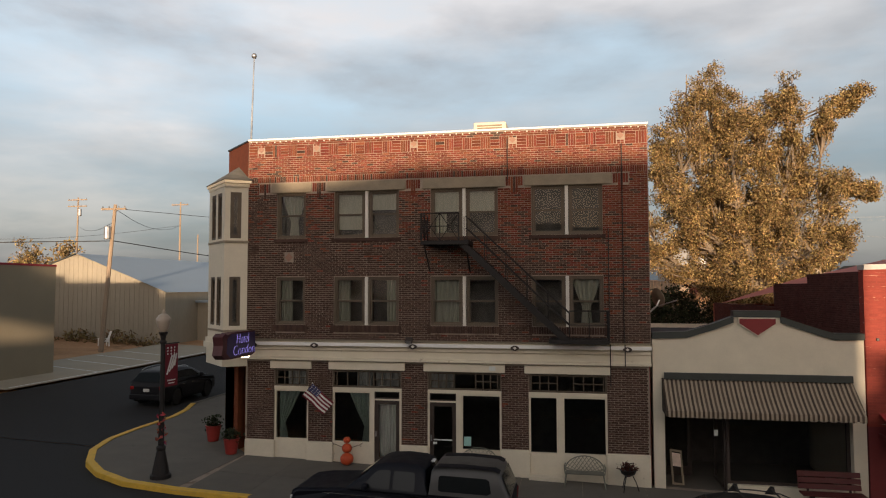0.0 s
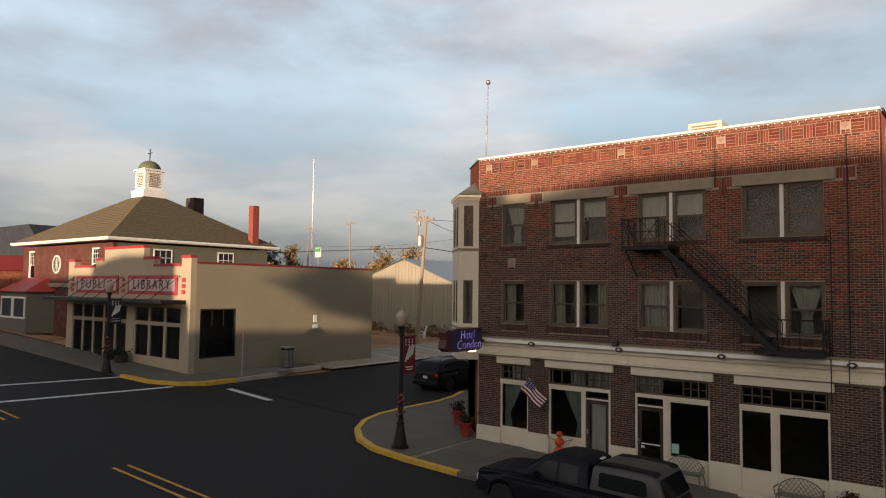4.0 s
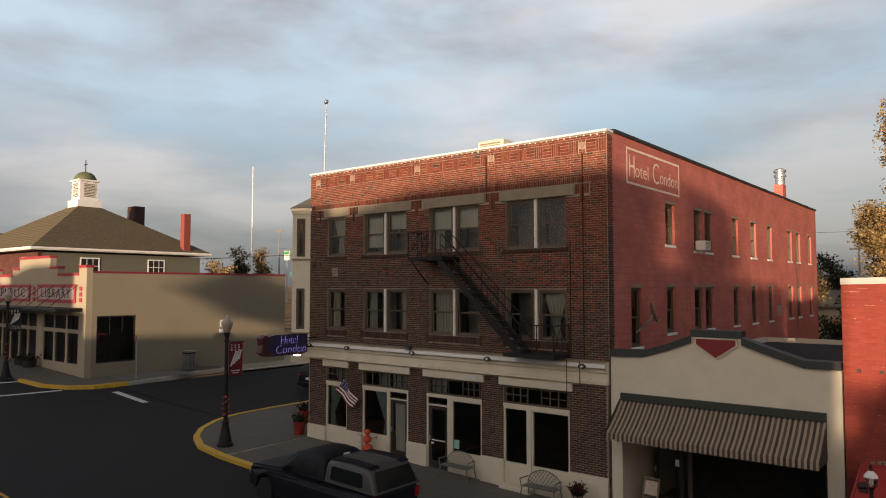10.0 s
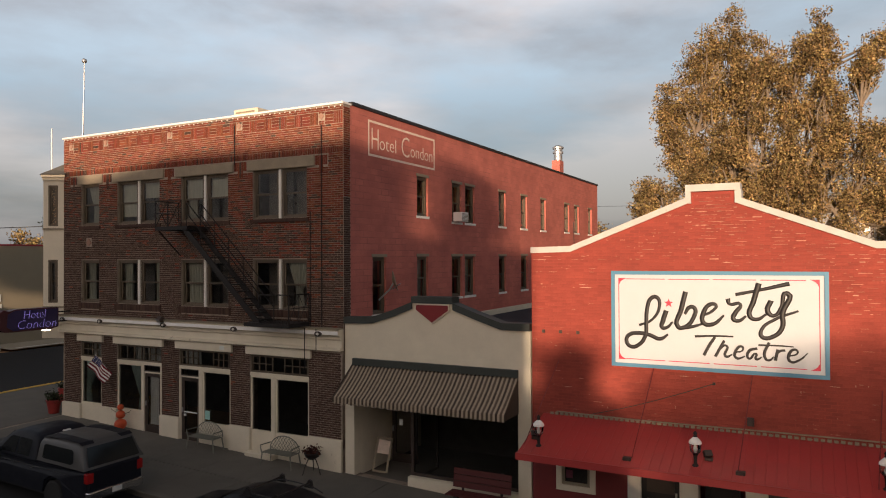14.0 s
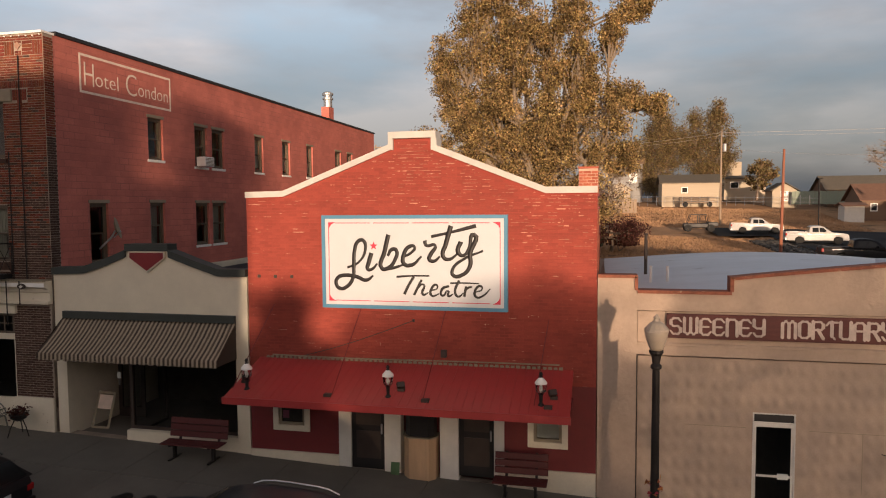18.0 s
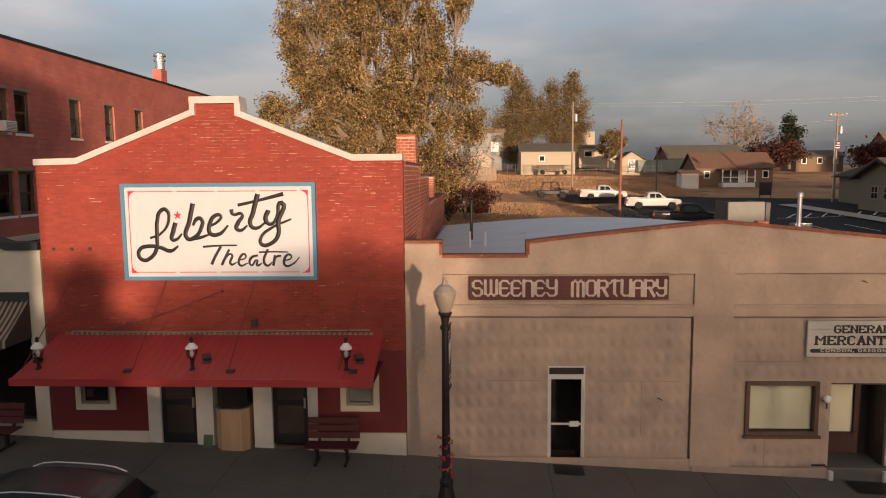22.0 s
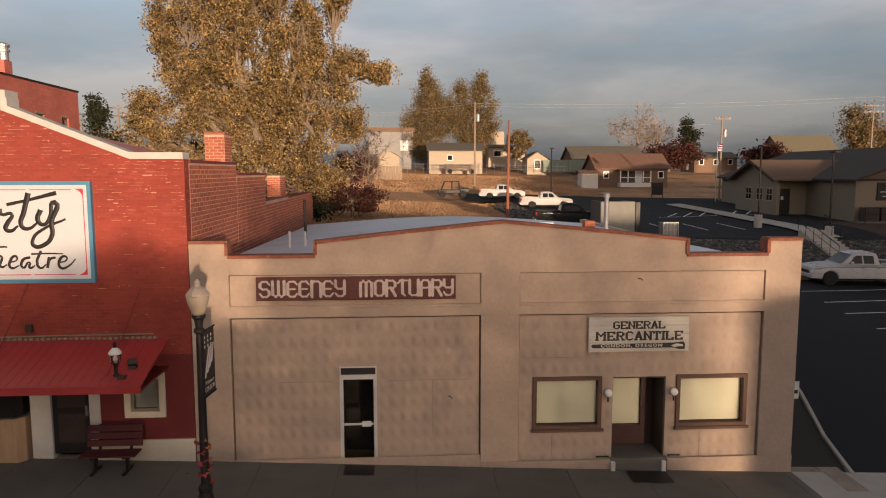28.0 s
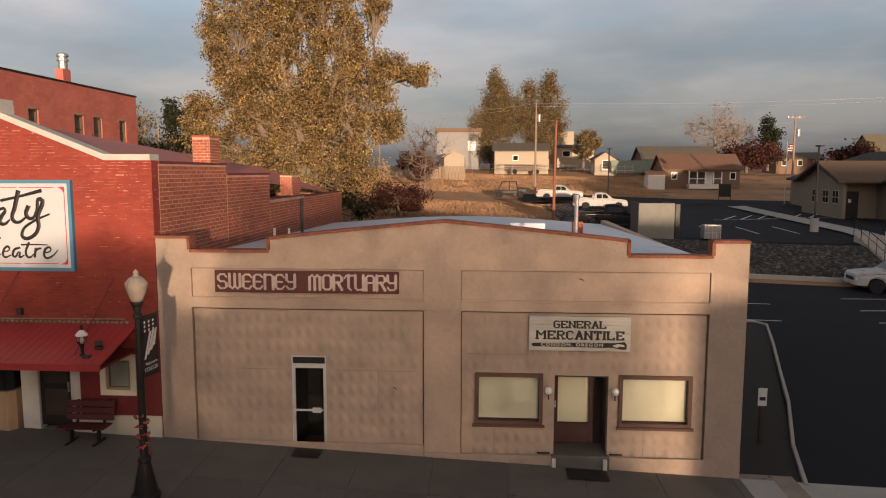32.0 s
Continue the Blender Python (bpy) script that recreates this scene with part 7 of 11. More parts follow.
def drawn_letter(code, x0, x1, z0, z1, y, w, material, parent, serif=0.0, tip=0.0):
    """A capital made of straight cuts; serif: length of the slab feet; tip: pointed ends."""
    bm = bmesh.new()
    k = 0

    def cut(a, b, half):
        nonlocal k
        d = (b - a).normalized()
        n = Vector((-d.z, 0, d.x)) * half
        a, b = a - d * half * 0.6, b + d * half * 0.6
        yy = y - 0.0006 * k
        k += 1
        out = [a - n, a - d * tip, a + n, b + n, b + d * tip, b - n] if tip else [a - n, a + n, b + n, b - n]
        f = [bm.verts.new((p.x, yy, p.z)) for p in out]
        g = [bm.verts.new((p.x, yy + 0.014, p.z)) for p in out]
        bm.faces.new(f)
        for i in range(len(out)):
            bm.faces.new((f[i], g[i], g[(i + 1) % len(out)], f[(i + 1) % len(out)]))
    for run in code.split():
        pts = [Vector((x0 + (x1 - x0) * int(c[0]) / 4, 0, z0 + (z1 - z0) * int(c[1]) / 6)) for c in run.split("-")]
        for a, b in zip(pts, pts[1:]):
            cut(a, b, w * (1.0 if abs(a.x - b.x) < 0.6 * abs(a.z - b.z) else 0.62))
        if serif:
            for p, q in ((pts[0], pts[1]), (pts[-1], pts[-2])):
                if abs(p.x - q.x) < 0.8 * abs(p.z - q.z) and (abs(p.z - z0) < 1e-6 or abs(p.z - z1) < 1e-6):
                    cut(p - Vector((serif, 0, 0)), p + Vector((serif, 0, 0)), w * 0.5)
    bmesh.ops.recalc_face_normals(bm, faces=bm.faces[:])
    return part("letter", bm, material, parent)


def drawn_word(word, glyphs, x0, x1, z0, z1, y, w, material, parent, serif=0.0, tip=0.0, fill=0.74):
    widths = [0.45 if c == "I" else 1.3 if c in "MW" else 1.0 for c in word]
    unit = (x1 - x0) / sum(widths)
    x = x0
    for c, wd in zip(word, widths):
        a, b = x + unit * wd * (1 - fill) / 2, x + unit * wd * (1 + fill) / 2
        if c == "I":
            a, b = x + unit * wd / 2 - 0.04, x + unit * wd / 2 + 0.04
        drawn_letter(glyphs[c], a, b, z0, z1, y, w, material, parent, serif, tip)
        x += unit * wd


drawn_word("SWEENEY", GLYPH_CARVED, 30.03, 32.04, 3.53, 3.88, -0.068, 0.034, M_LETTERPINK, mort_sign, tip=0.026)
drawn_word("MORTUARY", GLYPH_CARVED, 32.33, 34.56, 3.53, 3.88, -0.068, 0.034, M_LETTERPINK, mort_sign, tip=0.026)
M_BOARDGREY = mat("weathered_white_board", (0.52, 0.49, 0.43), 0.8, var=0.18, scale=3, stretch=(0.4, 1, 5), bump=0.3)
merc_sign = thing("shop_sign", "weathered white plank sign with black serif capitals", "sign")
for k in range(4):
    part("plank", bevelled(37.80, 40.26, -0.05, -0.002, 2.08 + k * 0.2145, 2.29 + k * 0.2145, 0.006, 1), M_BOARDGREY, merc_sign)
drawn_word("GENERAL", GLYPH_SLAB, 38.38, 39.68, 2.655, 2.815, -0.056, 0.024, M_INK, merc_sign, serif=0.035, fill=0.66)
drawn_word("MERCANTILE", GLYPH_SLAB, 37.95, 40.12, 2.375, 2.565, -0.056, 0.029, M_INK, merc_sign, serif=0.04, fill=0.64)
part("bar", extrude_xz([(37.90, 2.27), (37.86, 2.23), (37.90, 2.18), (39.85, 2.17), (40.02, 2.13), (40.16, 2.13), (40.17, 2.25), (40.12, 2.32), (39.9, 2.29)], -0.058, -0.05), M_INK, merc_sign)
text_mesh("lettering", "CONDON, OREGON", 0.105, 0.003, M_BOARDGREY, merc_sign, pose(38.85, -0.06, 2.232) @ UPRIGHT, bold=0.003, spacing=1.3, fit=1.5)
part("emblem", extrude_xz([(39.82, 2.22), (39.95, 2.27), (40.10, 2.25), (40.12, 2.20), (39.98, 2.20), (39.92, 2.17)], -0.062, -0.058), M_BOARDGREY, merc_sign)


# ---- street lamps ----
M_LAMPGLASS = mat("frosted_lamp_glass", (0.40, 0.33, 0.26), 0.35, var=0.08, bump=0.05)
M_GARLAND = mat("autumn_garland", (0.28, 0.05, 0.035), 0.85, var=0.4, scale=9, pieces=0.5, hue=0.05)
M_FLAGRED = mat("banner_red", (0.16, 0.016, 0.026), 0.8, var=0.1)
M_FLAGWHITE = mat("banner_white", (0.66, 0.63, 0.6), 0.8, var=0.08)
M_FLAGBLUE = mat("banner_blue", (0.045, 0.05, 0.13), 0.8, var=0.1)


def flag_cloth(parent, w, h, name="flag", stripes=7, ripple=0.03, base=None):
    """A flag: stripes, dark canton with pale stars; hangs in the local x z plane from its upper left."""
    def wavy(bm):
        for v in bm.verts:
            v.co.y += ripple * math.sin(v.co.x * 9 + v.co.z * 3) + 0.4 * ripple * math.sin(v.co.z * 17)
        return bm
    for i in range(stripes):
        bm = bmesh.new()
        sheet_pts = [[bm.verts.new((w * a / 8, 0, -h * (i + b) / stripes)) for a in range(9)] for b in (0, 1)]
        for a in range(8):
            bm.faces.new((sheet_pts[0][a], sheet_pts[0][a + 1], sheet_pts[1][a + 1], sheet_pts[1][a]))
        part("stripe", wavy(bm), M_FLAGRED if i % 2 == 0 else M_FLAGWHITE, parent)
    bm = bmesh.new()
    grid = [[bm.verts.new((w * 0.42 * a / 4, -0.006, -h * 0.5 * b / 4)) for a in range(5)] for b in range(5)]
    for b in range(4):
        for a in range(4):
            bm.faces.new((grid[b][a], grid[b][a + 1], grid[b + 1][a + 1], grid[b + 1][a]))
    part("canton", wavy(bm), M_FLAGBLUE, parent)
    bm = bmesh.new()
    for a in range(4):
        for b in range(4):
            x, z, s = w * 0.42 * (a + 0.5) / 4, -h * 0.5 * (b + 0.5) / 4, min(w, h) * 0.022
            bm.faces.new([bm.verts.new((x + s * 1.4 * math.sin(k * 1.2566 + 0.01), -0.012, z + s * 1.4 * math.cos(k * 1.2566))) for k in range(5)])
    part("stars", wavy(bm), M_FLAGWHITE, parent)["kind"] = "stuff"


def street_lamp(x, y, z, label, banner_dir, banner):
    """A cast lamp post: flared base, fluted shaft, acorn lantern, a banner on two arms, a garland."""
    ob = thing("street_lamp", label, "street lamp", pose(x, y, z), group="street lamps")
    part("base", lathe([(0.30, 0.0), (0.30, 0.10), (0.25, 0.14), (0.22, 0.30), (0.17, 0.55), (0.12, 0.80), (0.135, 0.84), (0.135, 0.90), (0.09, 0.95)], 14), M_IRON, ob)
    part("shaft", lathe([(0.085, 0.95), (0.075, 2.4), (0.065, 3.9), (0.10, 3.93), (0.10, 3.98), (0.065, 4.02), (0.09, 4.16), (0.13, 4.22), (0.13, 4.26)], 12), M_IRON, ob)
    lan = part("lantern", lathe([(0.10, 4.26), (0.135, 4.33), (0.185, 4.47), (0.215, 4.60), (0.21, 4.63)], 14), M_LAMPGLASS, ob, "frosted acorn lantern", smooth=True)
    part("cap", lathe([(0.225, 4.63), (0.215, 4.66), (0.13, 4.76), (0.06, 4.80), (0.05, 4.84), (0.06, 4.86), (0.012, 4.93)], 14), M_LAMPGLASS, lan)
    rng = random.Random(int(x * 10))
    bm = bmesh.new()
    for k in range(46):
        a, zz = k * 0.55, 1.0 + 0.9 * k / 46
        c = Vector((0.11 * math.cos(a), 0.11 * math.sin(a), zz))
        r = 0.05 + rng.random() * 0.03
        vs = [bm.verts.new(c + Vector((rng.uniform(-r, r), rng.uniform(-r, r), rng.uniform(-r, r)))) for _ in range(4)]
        for f in ((0, 1, 2), (0, 2, 3), (0, 3, 1), (1, 3, 2)):
            bm.faces.new([vs[i] for i in f])
    part("garland", bm, M_GARLAND, ob, "red autumn leaf garland")
    u = Vector(banner_dir).normalized()
    rot = Matrix.Rotation(math.atan2(u.y, u.x), 4, "Z")
    b = part("banner", turn_bm(boxes((0.10, 0.66, -0.008, 0.008, 2.62, 3.88)), rot), M_FLAGRED if banner == "red" else M_BLACK, ob, "hanging street banner")
    for zz in (3.90, 2.60):
        part("banner_arm", turn_bm(tube(bmesh.new(), (0.0, 0, zz), (0.72, 0, zz), 0.018, n=5), rot), M_IRON, ob)
    for side in (-1, 1):
        if banner != "red":
            bm = bmesh.new()
            bm.faces.new([bm.verts.new((xx, side * 0.0105, zz)) for xx, zz in ((0.13, 2.97), (0.57, 3.22), (0.645, 3.60), (0.33, 3.54))])
            part("printed_field", turn_bm(bm, rot), M_FLAGRED, b)
        bm = bmesh.new()
        for k in range(4):
            x0 = 0.14 + 0.11 * k
            bm.faces.new([bm.verts.new((xx, side * 0.012, zz)) for xx, zz in ((x0, 2.98 + 0.08 * k), (x0 + 0.07, 2.98 + 0.08 * k), (min(0.64, x0 + 0.30), 3.55 + 0.02 * k), (min(0.64, x0 + 0.22), 3.55 + 0.02 * k))])
        part("printed_stripe", turn_bm(bm, rot), M_FLAGWHITE, b)
        for k in range(3):
            for j in range(3):
                bm = bmesh.new()
                bm.faces.new([bm.verts.new((0.20 + 0.15 * k + 0.035 * math.sin(q * 1.2566), side * 0.012, 3.77 - 0.09 * j + 0.035 * math.cos(q * 1.2566))) for q in range(5)])
                part("printed_star", turn_bm(bm, rot), M_FLAGWHITE, b)
        if banner != "red":
            q = rot @ pose(0.38, side * 0.014, 0) @ (pose(0, 0, 0, 90, 0, 0) if side < 0 else pose(0, 0, 0, 90, 0, 180))
            text_mesh("printed_words", "Welcome to", 0.10, 0.001, M_FLAGWHITE, b, Matrix.Translation((0, 0, 2.87)) @ q, shear=0.2, fit=0.42)
            text_mesh("printed_words", "CONDON", 0.13, 0.001, M_FLAGWHITE, b, Matrix.Translation((0, 0, 2.74)) @ q, fit=0.46)
        else:
            part("printed_bar", turn_bm(boxes((0.2, 0.56, side * 0.012 - 0.001, side * 0.012 + 0.001, 2.78, 2.82), (0.24, 0.52, side * 0.012 - 0.001, side * 0.012 + 0.001, 2.70, 2.73)), rot), M_FLAGWHITE, b)
    return ob


street_lamp(-0.5, -3.12, walk_z(-0.5, -3.12), "black cast lamp post with red banner on corner pavement", (0.12, 1.0, 0), "red")
street_lamp(29.53, -3.1, walk_z(29.53, -3.1), "black cast lamp post with dark flag banner and garland", (0.12, 1.0, 0), "dark")
street_lamp(-20.8, -3.65, walk_z(-20.8, -3.65), "black cast lamp post with banner before the library", (0.12, 1.0, 0), "dark")

# hotel flag on its staff
flag = thing("wall_flag", "striped flag on a slanted staff fixed to brick pier", "flag")
part("staff", tube(bmesh.new(), (3.30, -0.02, 2.40), (3.16, -0.50, 3.12), 0.016, n=6), M_WHITE, flag)
holder = part("cloth", bmesh.new(), M_FLAGWHITE, flag)
flag_cloth(holder, 0.92, 0.50, stripes=9, ripple=0.05)
holder.matrix_local = pose(3.17, -0.49, 3.08, 0, 42, 12)

# ---- pavement furniture ----
M_BENCH = mat("dark_maroon_timber", (0.075, 0.013, 0.012), 0.6, var=0.2, stretch=(0.5, 4, 4), bump=0.2)
M_CASTGREY = mat("weathered_cast_metal", (0.20, 0.20, 0.165), 0.6, 0.4, var=0.2, bump=0.2)


def cast_bench(x, y, label):
    """An ornate cast bench with an arched lattice back."""
    z = walk_z(x, y)
    ob = thing("garden_bench", label, "bench", pose(x, y, z), group="cast benches by the hotel")
    bm = bmesh.new()
    arch_pts = [(0.58 * math.cos(t), 0.42 + 0.44 * math.sin(t)) for t in np.linspace(0, math.pi, 13)]
    for (a, b), (c, d2) in zip(arch_pts, arch_pts[1:]):
        tube(bm, (a, 0.20, b), (c, 0.20, d2), 0.018, n=5)
    for k in range(-5, 6):
        for s in (-1, 1):
            x0 = k * 0.11
            x1 = x0 + s * 0.3
            zt = 0.42 + 0.44 * math.sqrt(max(0, 1 - (min(0.57, abs(x1)) / 0.58) ** 2))
            tube(bm, (x0, 0.20, 0.42), (max(-0.56, min(0.56, x1)), 0.20, zt), 0.009, n=4)
    part("backrest", bm, M_CASTGREY, ob)
    part("seat", boxes(*[(-0.56, 0.56, -0.22 + 0.07 * k, -0.17 + 0.07 * k, 0.40, 0.425) for k in range(6)]), M_CASTGREY, ob)
    for s in (-1, 1):
        part("arm", tube(tube(bmesh.new(), (s * 0.57, 0.2, 0.62), (s * 0.60, -0.22, 0.62), 0.02, n=5), (s * 0.60, -0.22, 0.62), (s * 0.57, -0.20, 0.40), 0.018, n=5), M_CASTGREY, ob)
        for yy in (-0.2, 0.2):
            part("leg", tube(bmesh.new(), (s * 0.54, yy, 0.40), (s * 0.60, yy * 1.15, 0.0), 0.024, 0.018, 6), M_CASTGREY, ob)
    return ob


cast_bench(8.55, -0.45, "ornate grey cast metal bench under shop window")
cast_bench(11.75, -0.5, "ornate grey cast metal bench beside the doorstep")


def red_bench(x, y, label, half=0.82):
    z = walk_z(x, y)
    ob = thing("slatted_bench", label, "bench", pose(x, y, z), group="red benches")
    for k in range(3):
        part("back_board", turn_bm(bevelled(-half, half, -0.02, 0.02, 0.0, 0.15, 0.008, 1), pose(0, 0.22 + 0.03 * k, 0.50 + 0.165 * k, -10, 0, 0)), M_BENCH, ob)
    for k in range(3):
        part("seat_board", bevelled(-half, half, -0.28 + 0.155 * k, -0.14 + 0.155 * k, 0.42, 0.455, 0.008, 1), M_BENCH, ob)
    for s in (0.27 - half, half - 0.27):
        part("leg", boxes((s - 0.03, s + 0.03, -0.25, 0.2, 0.37, 0.42), (s - 0.03, s + 0.03, -0.06, 0.04, 0.04, 0.37), (s - 0.03, s + 0.03, -0.28, 0.25, 0.0, 0.04)), M_IRON, ob)
        part("back_post", turn_bm(boxes((s - 0.03, s + 0.03, 0.0, 0.03, 0.0, 0.58)), pose(0, 0.24, 0.42, -10, 0, 0)), M_IRON, ob)
    return ob


red_bench(18.45, -0.72, "dark red slatted bench before the cafe window")
red_bench(26.75, -0.62, "short dark red slatted bench before the cinema wall", 0.62)

M_TERRA = mat("red_glazed_pot", (0.26, 0.028, 0.022), 0.5, var=0.15)


def flower_pot(x, y, r, h, label, leafs=220):
    z = walk_z(x, y)
    ob = thing("flower_pot", label, "plant pot", pose(x, y, z), group="hotel corner pots")
    part("pot", lathe([(r * 0.68, 0.0), (r * 0.72, 0.03), (r, h * 0.92), (r * 1.08, h * 0.93), (r * 1.08, h), (r * 0.92, h), (r * 0.88, h * 0.9)], 18), M_TERRA, ob)
    rng = np.random.default_rng(int(x * 7 + 40))
    c = rng.normal(size=(leafs, 3)) * np.array((r * 0.55, r * 0.55, 0.10)) + np.array((0, 0, h + 0.10))
    quads_mesh("foliage", leaves(c, 0.06, rng), M_LEAFDARK, ob)
    return ob


flower_pot(-1.3, 1.35, 0.27, 0.56, "red glazed pot with trailing plant by corner door")
flower_pot(0.16, -0.10, 0.26, 0.52, "red glazed pot with dark foliage by brick pier")
stand = thing("plant_stand", "iron plant stand with a bowl of red flowers", "plant stand", pose(13.0, -0.55, walk_z(13.0, -0.55)))
part("bowl", lathe([(0.08, 0.42), (0.2, 0.5), (0.24, 0.6), (0.2, 0.6)], 14), M_IRON, stand)
for k in range(3):
    a = k * 2.094
    part("leg", tube(tube(bmesh.new(), (0.12 * math.cos(a), 0.12 * math.sin(a), 0.45), (0.22 * math.cos(a), 0.22 * math.sin(a), 0.25), 0.015, n=5), (0.22 * math.cos(a), 0.22 * math.sin(a), 0.25), (0.3 * math.cos(a), 0.3 * math.sin(a), 0.0), 0.015, n=5), M_IRON, stand)
rng = np.random.default_rng(5)
quads_mesh("flowers", leaves(rng.normal(size=(160, 3)) * (0.13, 0.13, 0.06) + (0, 0, 0.68), 0.05, rng), M_LEAFRED, stand)["kind"] = "stuff"
# stack of three painted pumpkins with arms
M_PUMPKIN = mat("orange_red_paint", (0.52, 0.075, 0.022), 0.5, var=0.15, bump=0.1)
pump = thing("pumpkin_figure", "stack of three orange pumpkins with twig arms", "decoration", pose(4.28, -0.32, walk_z(4.28, -0.32)))
for r, zc in ((0.22, 0.20), (0.17, 0.54), (0.12, 0.80)):
    bm = bmesh.new()
    bmesh.ops.create_uvsphere(bm, u_segments=24, v_segments=12, radius=r)
    for v in bm.verts:
        a = math.atan2(v.co.y, v.co.x)
        k = 1 - 0.06 * abs(math.sin(a * 5))
        v.co = Vector((v.co.x * k, v.co.y * k, v.co.z * 0.88 + zc))
    part("pumpkin", bm, M_PUMPKIN, pump, smooth=True)
part("stem", tube(bmesh.new(), (0, 0, 0.88), (0.02, 0, 0.96), 0.02, 0.012, 6), M_LEAFDARK, pump)
for s in (-1, 1):
    bm = tube(bmesh.new(), (s * 0.14, 0, 0.56), (s * 0.42, 0, 0.66), 0.012, n=4)
    for k in range(3):
        tube(bm, (s * 0.42, 0, 0.66), (s * (0.48 + 0.03 * k), 0, 0.60 + 0.07 * k), 0.007, n=4)
    part("twig_arm", bm, M_BARK, pump)
lean_frame = thing("leaning_sign", "white wooden frame sign leaning in cafe doorway", "sign board", pose(14.42, 0.55, walk_z(14.42, 0.0)))
part("frame", turn_bm(ring(-0.05, 0.42, 0, 1.05, 0.06, 0, 0.03), pose(0, 0, 0, -18, 12, 35)), M_LINTEL, lean_frame)
part("panel", turn_bm(boxes((0.01, 0.36, 0.008, 0.022, 0.55, 0.95)), pose(0, 0, 0, -18, 12, 35)), M_PALE, lean_frame)
for x, y in ((21.9, -1.2), (23.42, -0.35)):
    pass
easel = thing("small_poster", "small green notice leaning by the ticket booth", "notice", pose(23.60, -0.16, walk_z(23.6, -0.16)))
part("card", turn_bm(boxes((-0.11, 0.11, 0, 0.02, 0, 0.30)), pose(0, 0, 0.0, -12, 0, 0)), mat("green_card", (0.06, 0.12, 0.05), 0.6, var=0.3), easel)
# doormats
for a, b, y0, y1 in ((31.95, 32.65, -0.62, -0.12), (38.75, 39.75, -0.75, -0.15)):
    mt = thing("doormat", "dark rubber doormat on the pavement", "doormat", group="doormats")
    part("mat", sheet([a, b], [y0, y1], lambda x, y: walk_z(x, y) + 0.022), M_BLACK, mt)

# canopy lanterns
for x in (20.37, 23.86, 27.29):
    ob = thing("canopy_lantern", "black carriage lantern with white hood on canopy", "lantern", pose(x, -1.45, 2.08), group="canopy lanterns")
    part("post", lathe([(0.09, 0.0), (0.07, 0.06), (0.035, 0.10), (0.04, 0.26), (0.06, 0.30)], 10), M_IRON, ob)
    part("glass", lathe([(0.06, 0.30), (0.11, 0.36), (0.125, 0.52)], 10), M_GLASS, ob)
    part("bulb", lathe([(0.02, 0.32), (0.05, 0.40), (0.02, 0.5)], 8), M_TRIM, ob)
    part("hood", lathe([(0.135, 0.52), (0.13, 0.56), (0.06, 0.64), (0.03, 0.66)], 12), M_WHITE, ob, "white enamel hood")
    part("finial", lathe([(0.045, 0.66), (0.03, 0.70), (0.045, 0.73), (0.012, 0.78)], 8), M_IRON, ob)
for x in (20.2, 24.1, 27.55):
    fl = thing("floodlight", "small floodlight on the red canopy", "floodlight", pose(x, -1.2, 2.24), group="canopy floodlights")
    part("head", turn_bm(bevelled(-0.09, 0.09, -0.05, 0.05, 0.05, 0.18, 0.01, 1), pose(0, 0, 0, -35, 0, 30)), M_DARKFRAME, fl)
    part("foot", boxes((-0.08, 0.08, -0.06, 0.06, -0.03, 0.03)), M_DARKFRAME, fl)
wb = thing("wall_box", "small rusty box on the red wall", "junction box", pose(24.84, -0.06, 2.86))
part("box", bevelled(-0.07, 0.07, -0.05, 0.06, -0.09, 0.09, 0.01, 1), M_DARKFRAME, wb)
for x in (20.0, 20.45, 20.9):
    an = thing("wall_anchor", "dark iron anchor plate on red brick", "anchor plate", pose(x, -0.02, 4.665), group="wall anchors")
    part("plate", bevelled(-0.04, 0.04, -0.02, 0.02, -0.04, 0.04, 0.01, 1), M_DARKFRAME, an)

# ---- rooftop unit on the hotel ----
rtu = thing("rooftop_unit", "cream boxed ventilation unit on hotel roof", "air conditioner", pose(8.75, 1.6, 11.05))
part("case", bevelled(-0.55, 0.55, -0.4, 0.5, 0.0, 0.72, 0.03, 1), M_CREAM, rtu)
part("louvre", boxes(*[(-0.42, 0.42, -0.42, -0.401, 0.12 + 0.09 * k, 0.17 + 0.09 * k) for k in range(6)]), M_LINTEL, rtu)

# ---- manhole covers, door stubs, wall joints ----
for x, y in ((18.12, -3.05), (18.70, -3.02), (19.22, -3.04)):
    mh = thing("manhole_cover", "round dark iron cover set in pavement", "manhole cover", pose(x, y, walk_z(x, y) - 0.004), group="pavement covers")
    part("rim", lathe([(0.23, 0.0), (0.23, 0.012), (0.20, 0.012), (0.20, 0.006)], 24), M_IRON, mh)
    part("plate", lathe([(0.20, 0.004), (0.19, 0.010), (0.01, 0.012)], 24), M_IRON, mh)
    part("lug", boxes((-0.03, 0.03, -0.02, 0.02, 0.011, 0.018)), M_IRON, mh)
for x in (38.46, 39.72):
    part("door_stub", bevelled(x - 0.05, x + 0.05, -0.14, -0.04, -1.2, -0.66, 0.01, 1), M_TRIM, merc, "short white stub beside doorstep")
for x in (38.20, 39.98):
    part("floor_vent", boxes((x - 0.16, x + 0.16, -0.045, -0.036, -0.56, -0.52)), M_BLACK, merc)
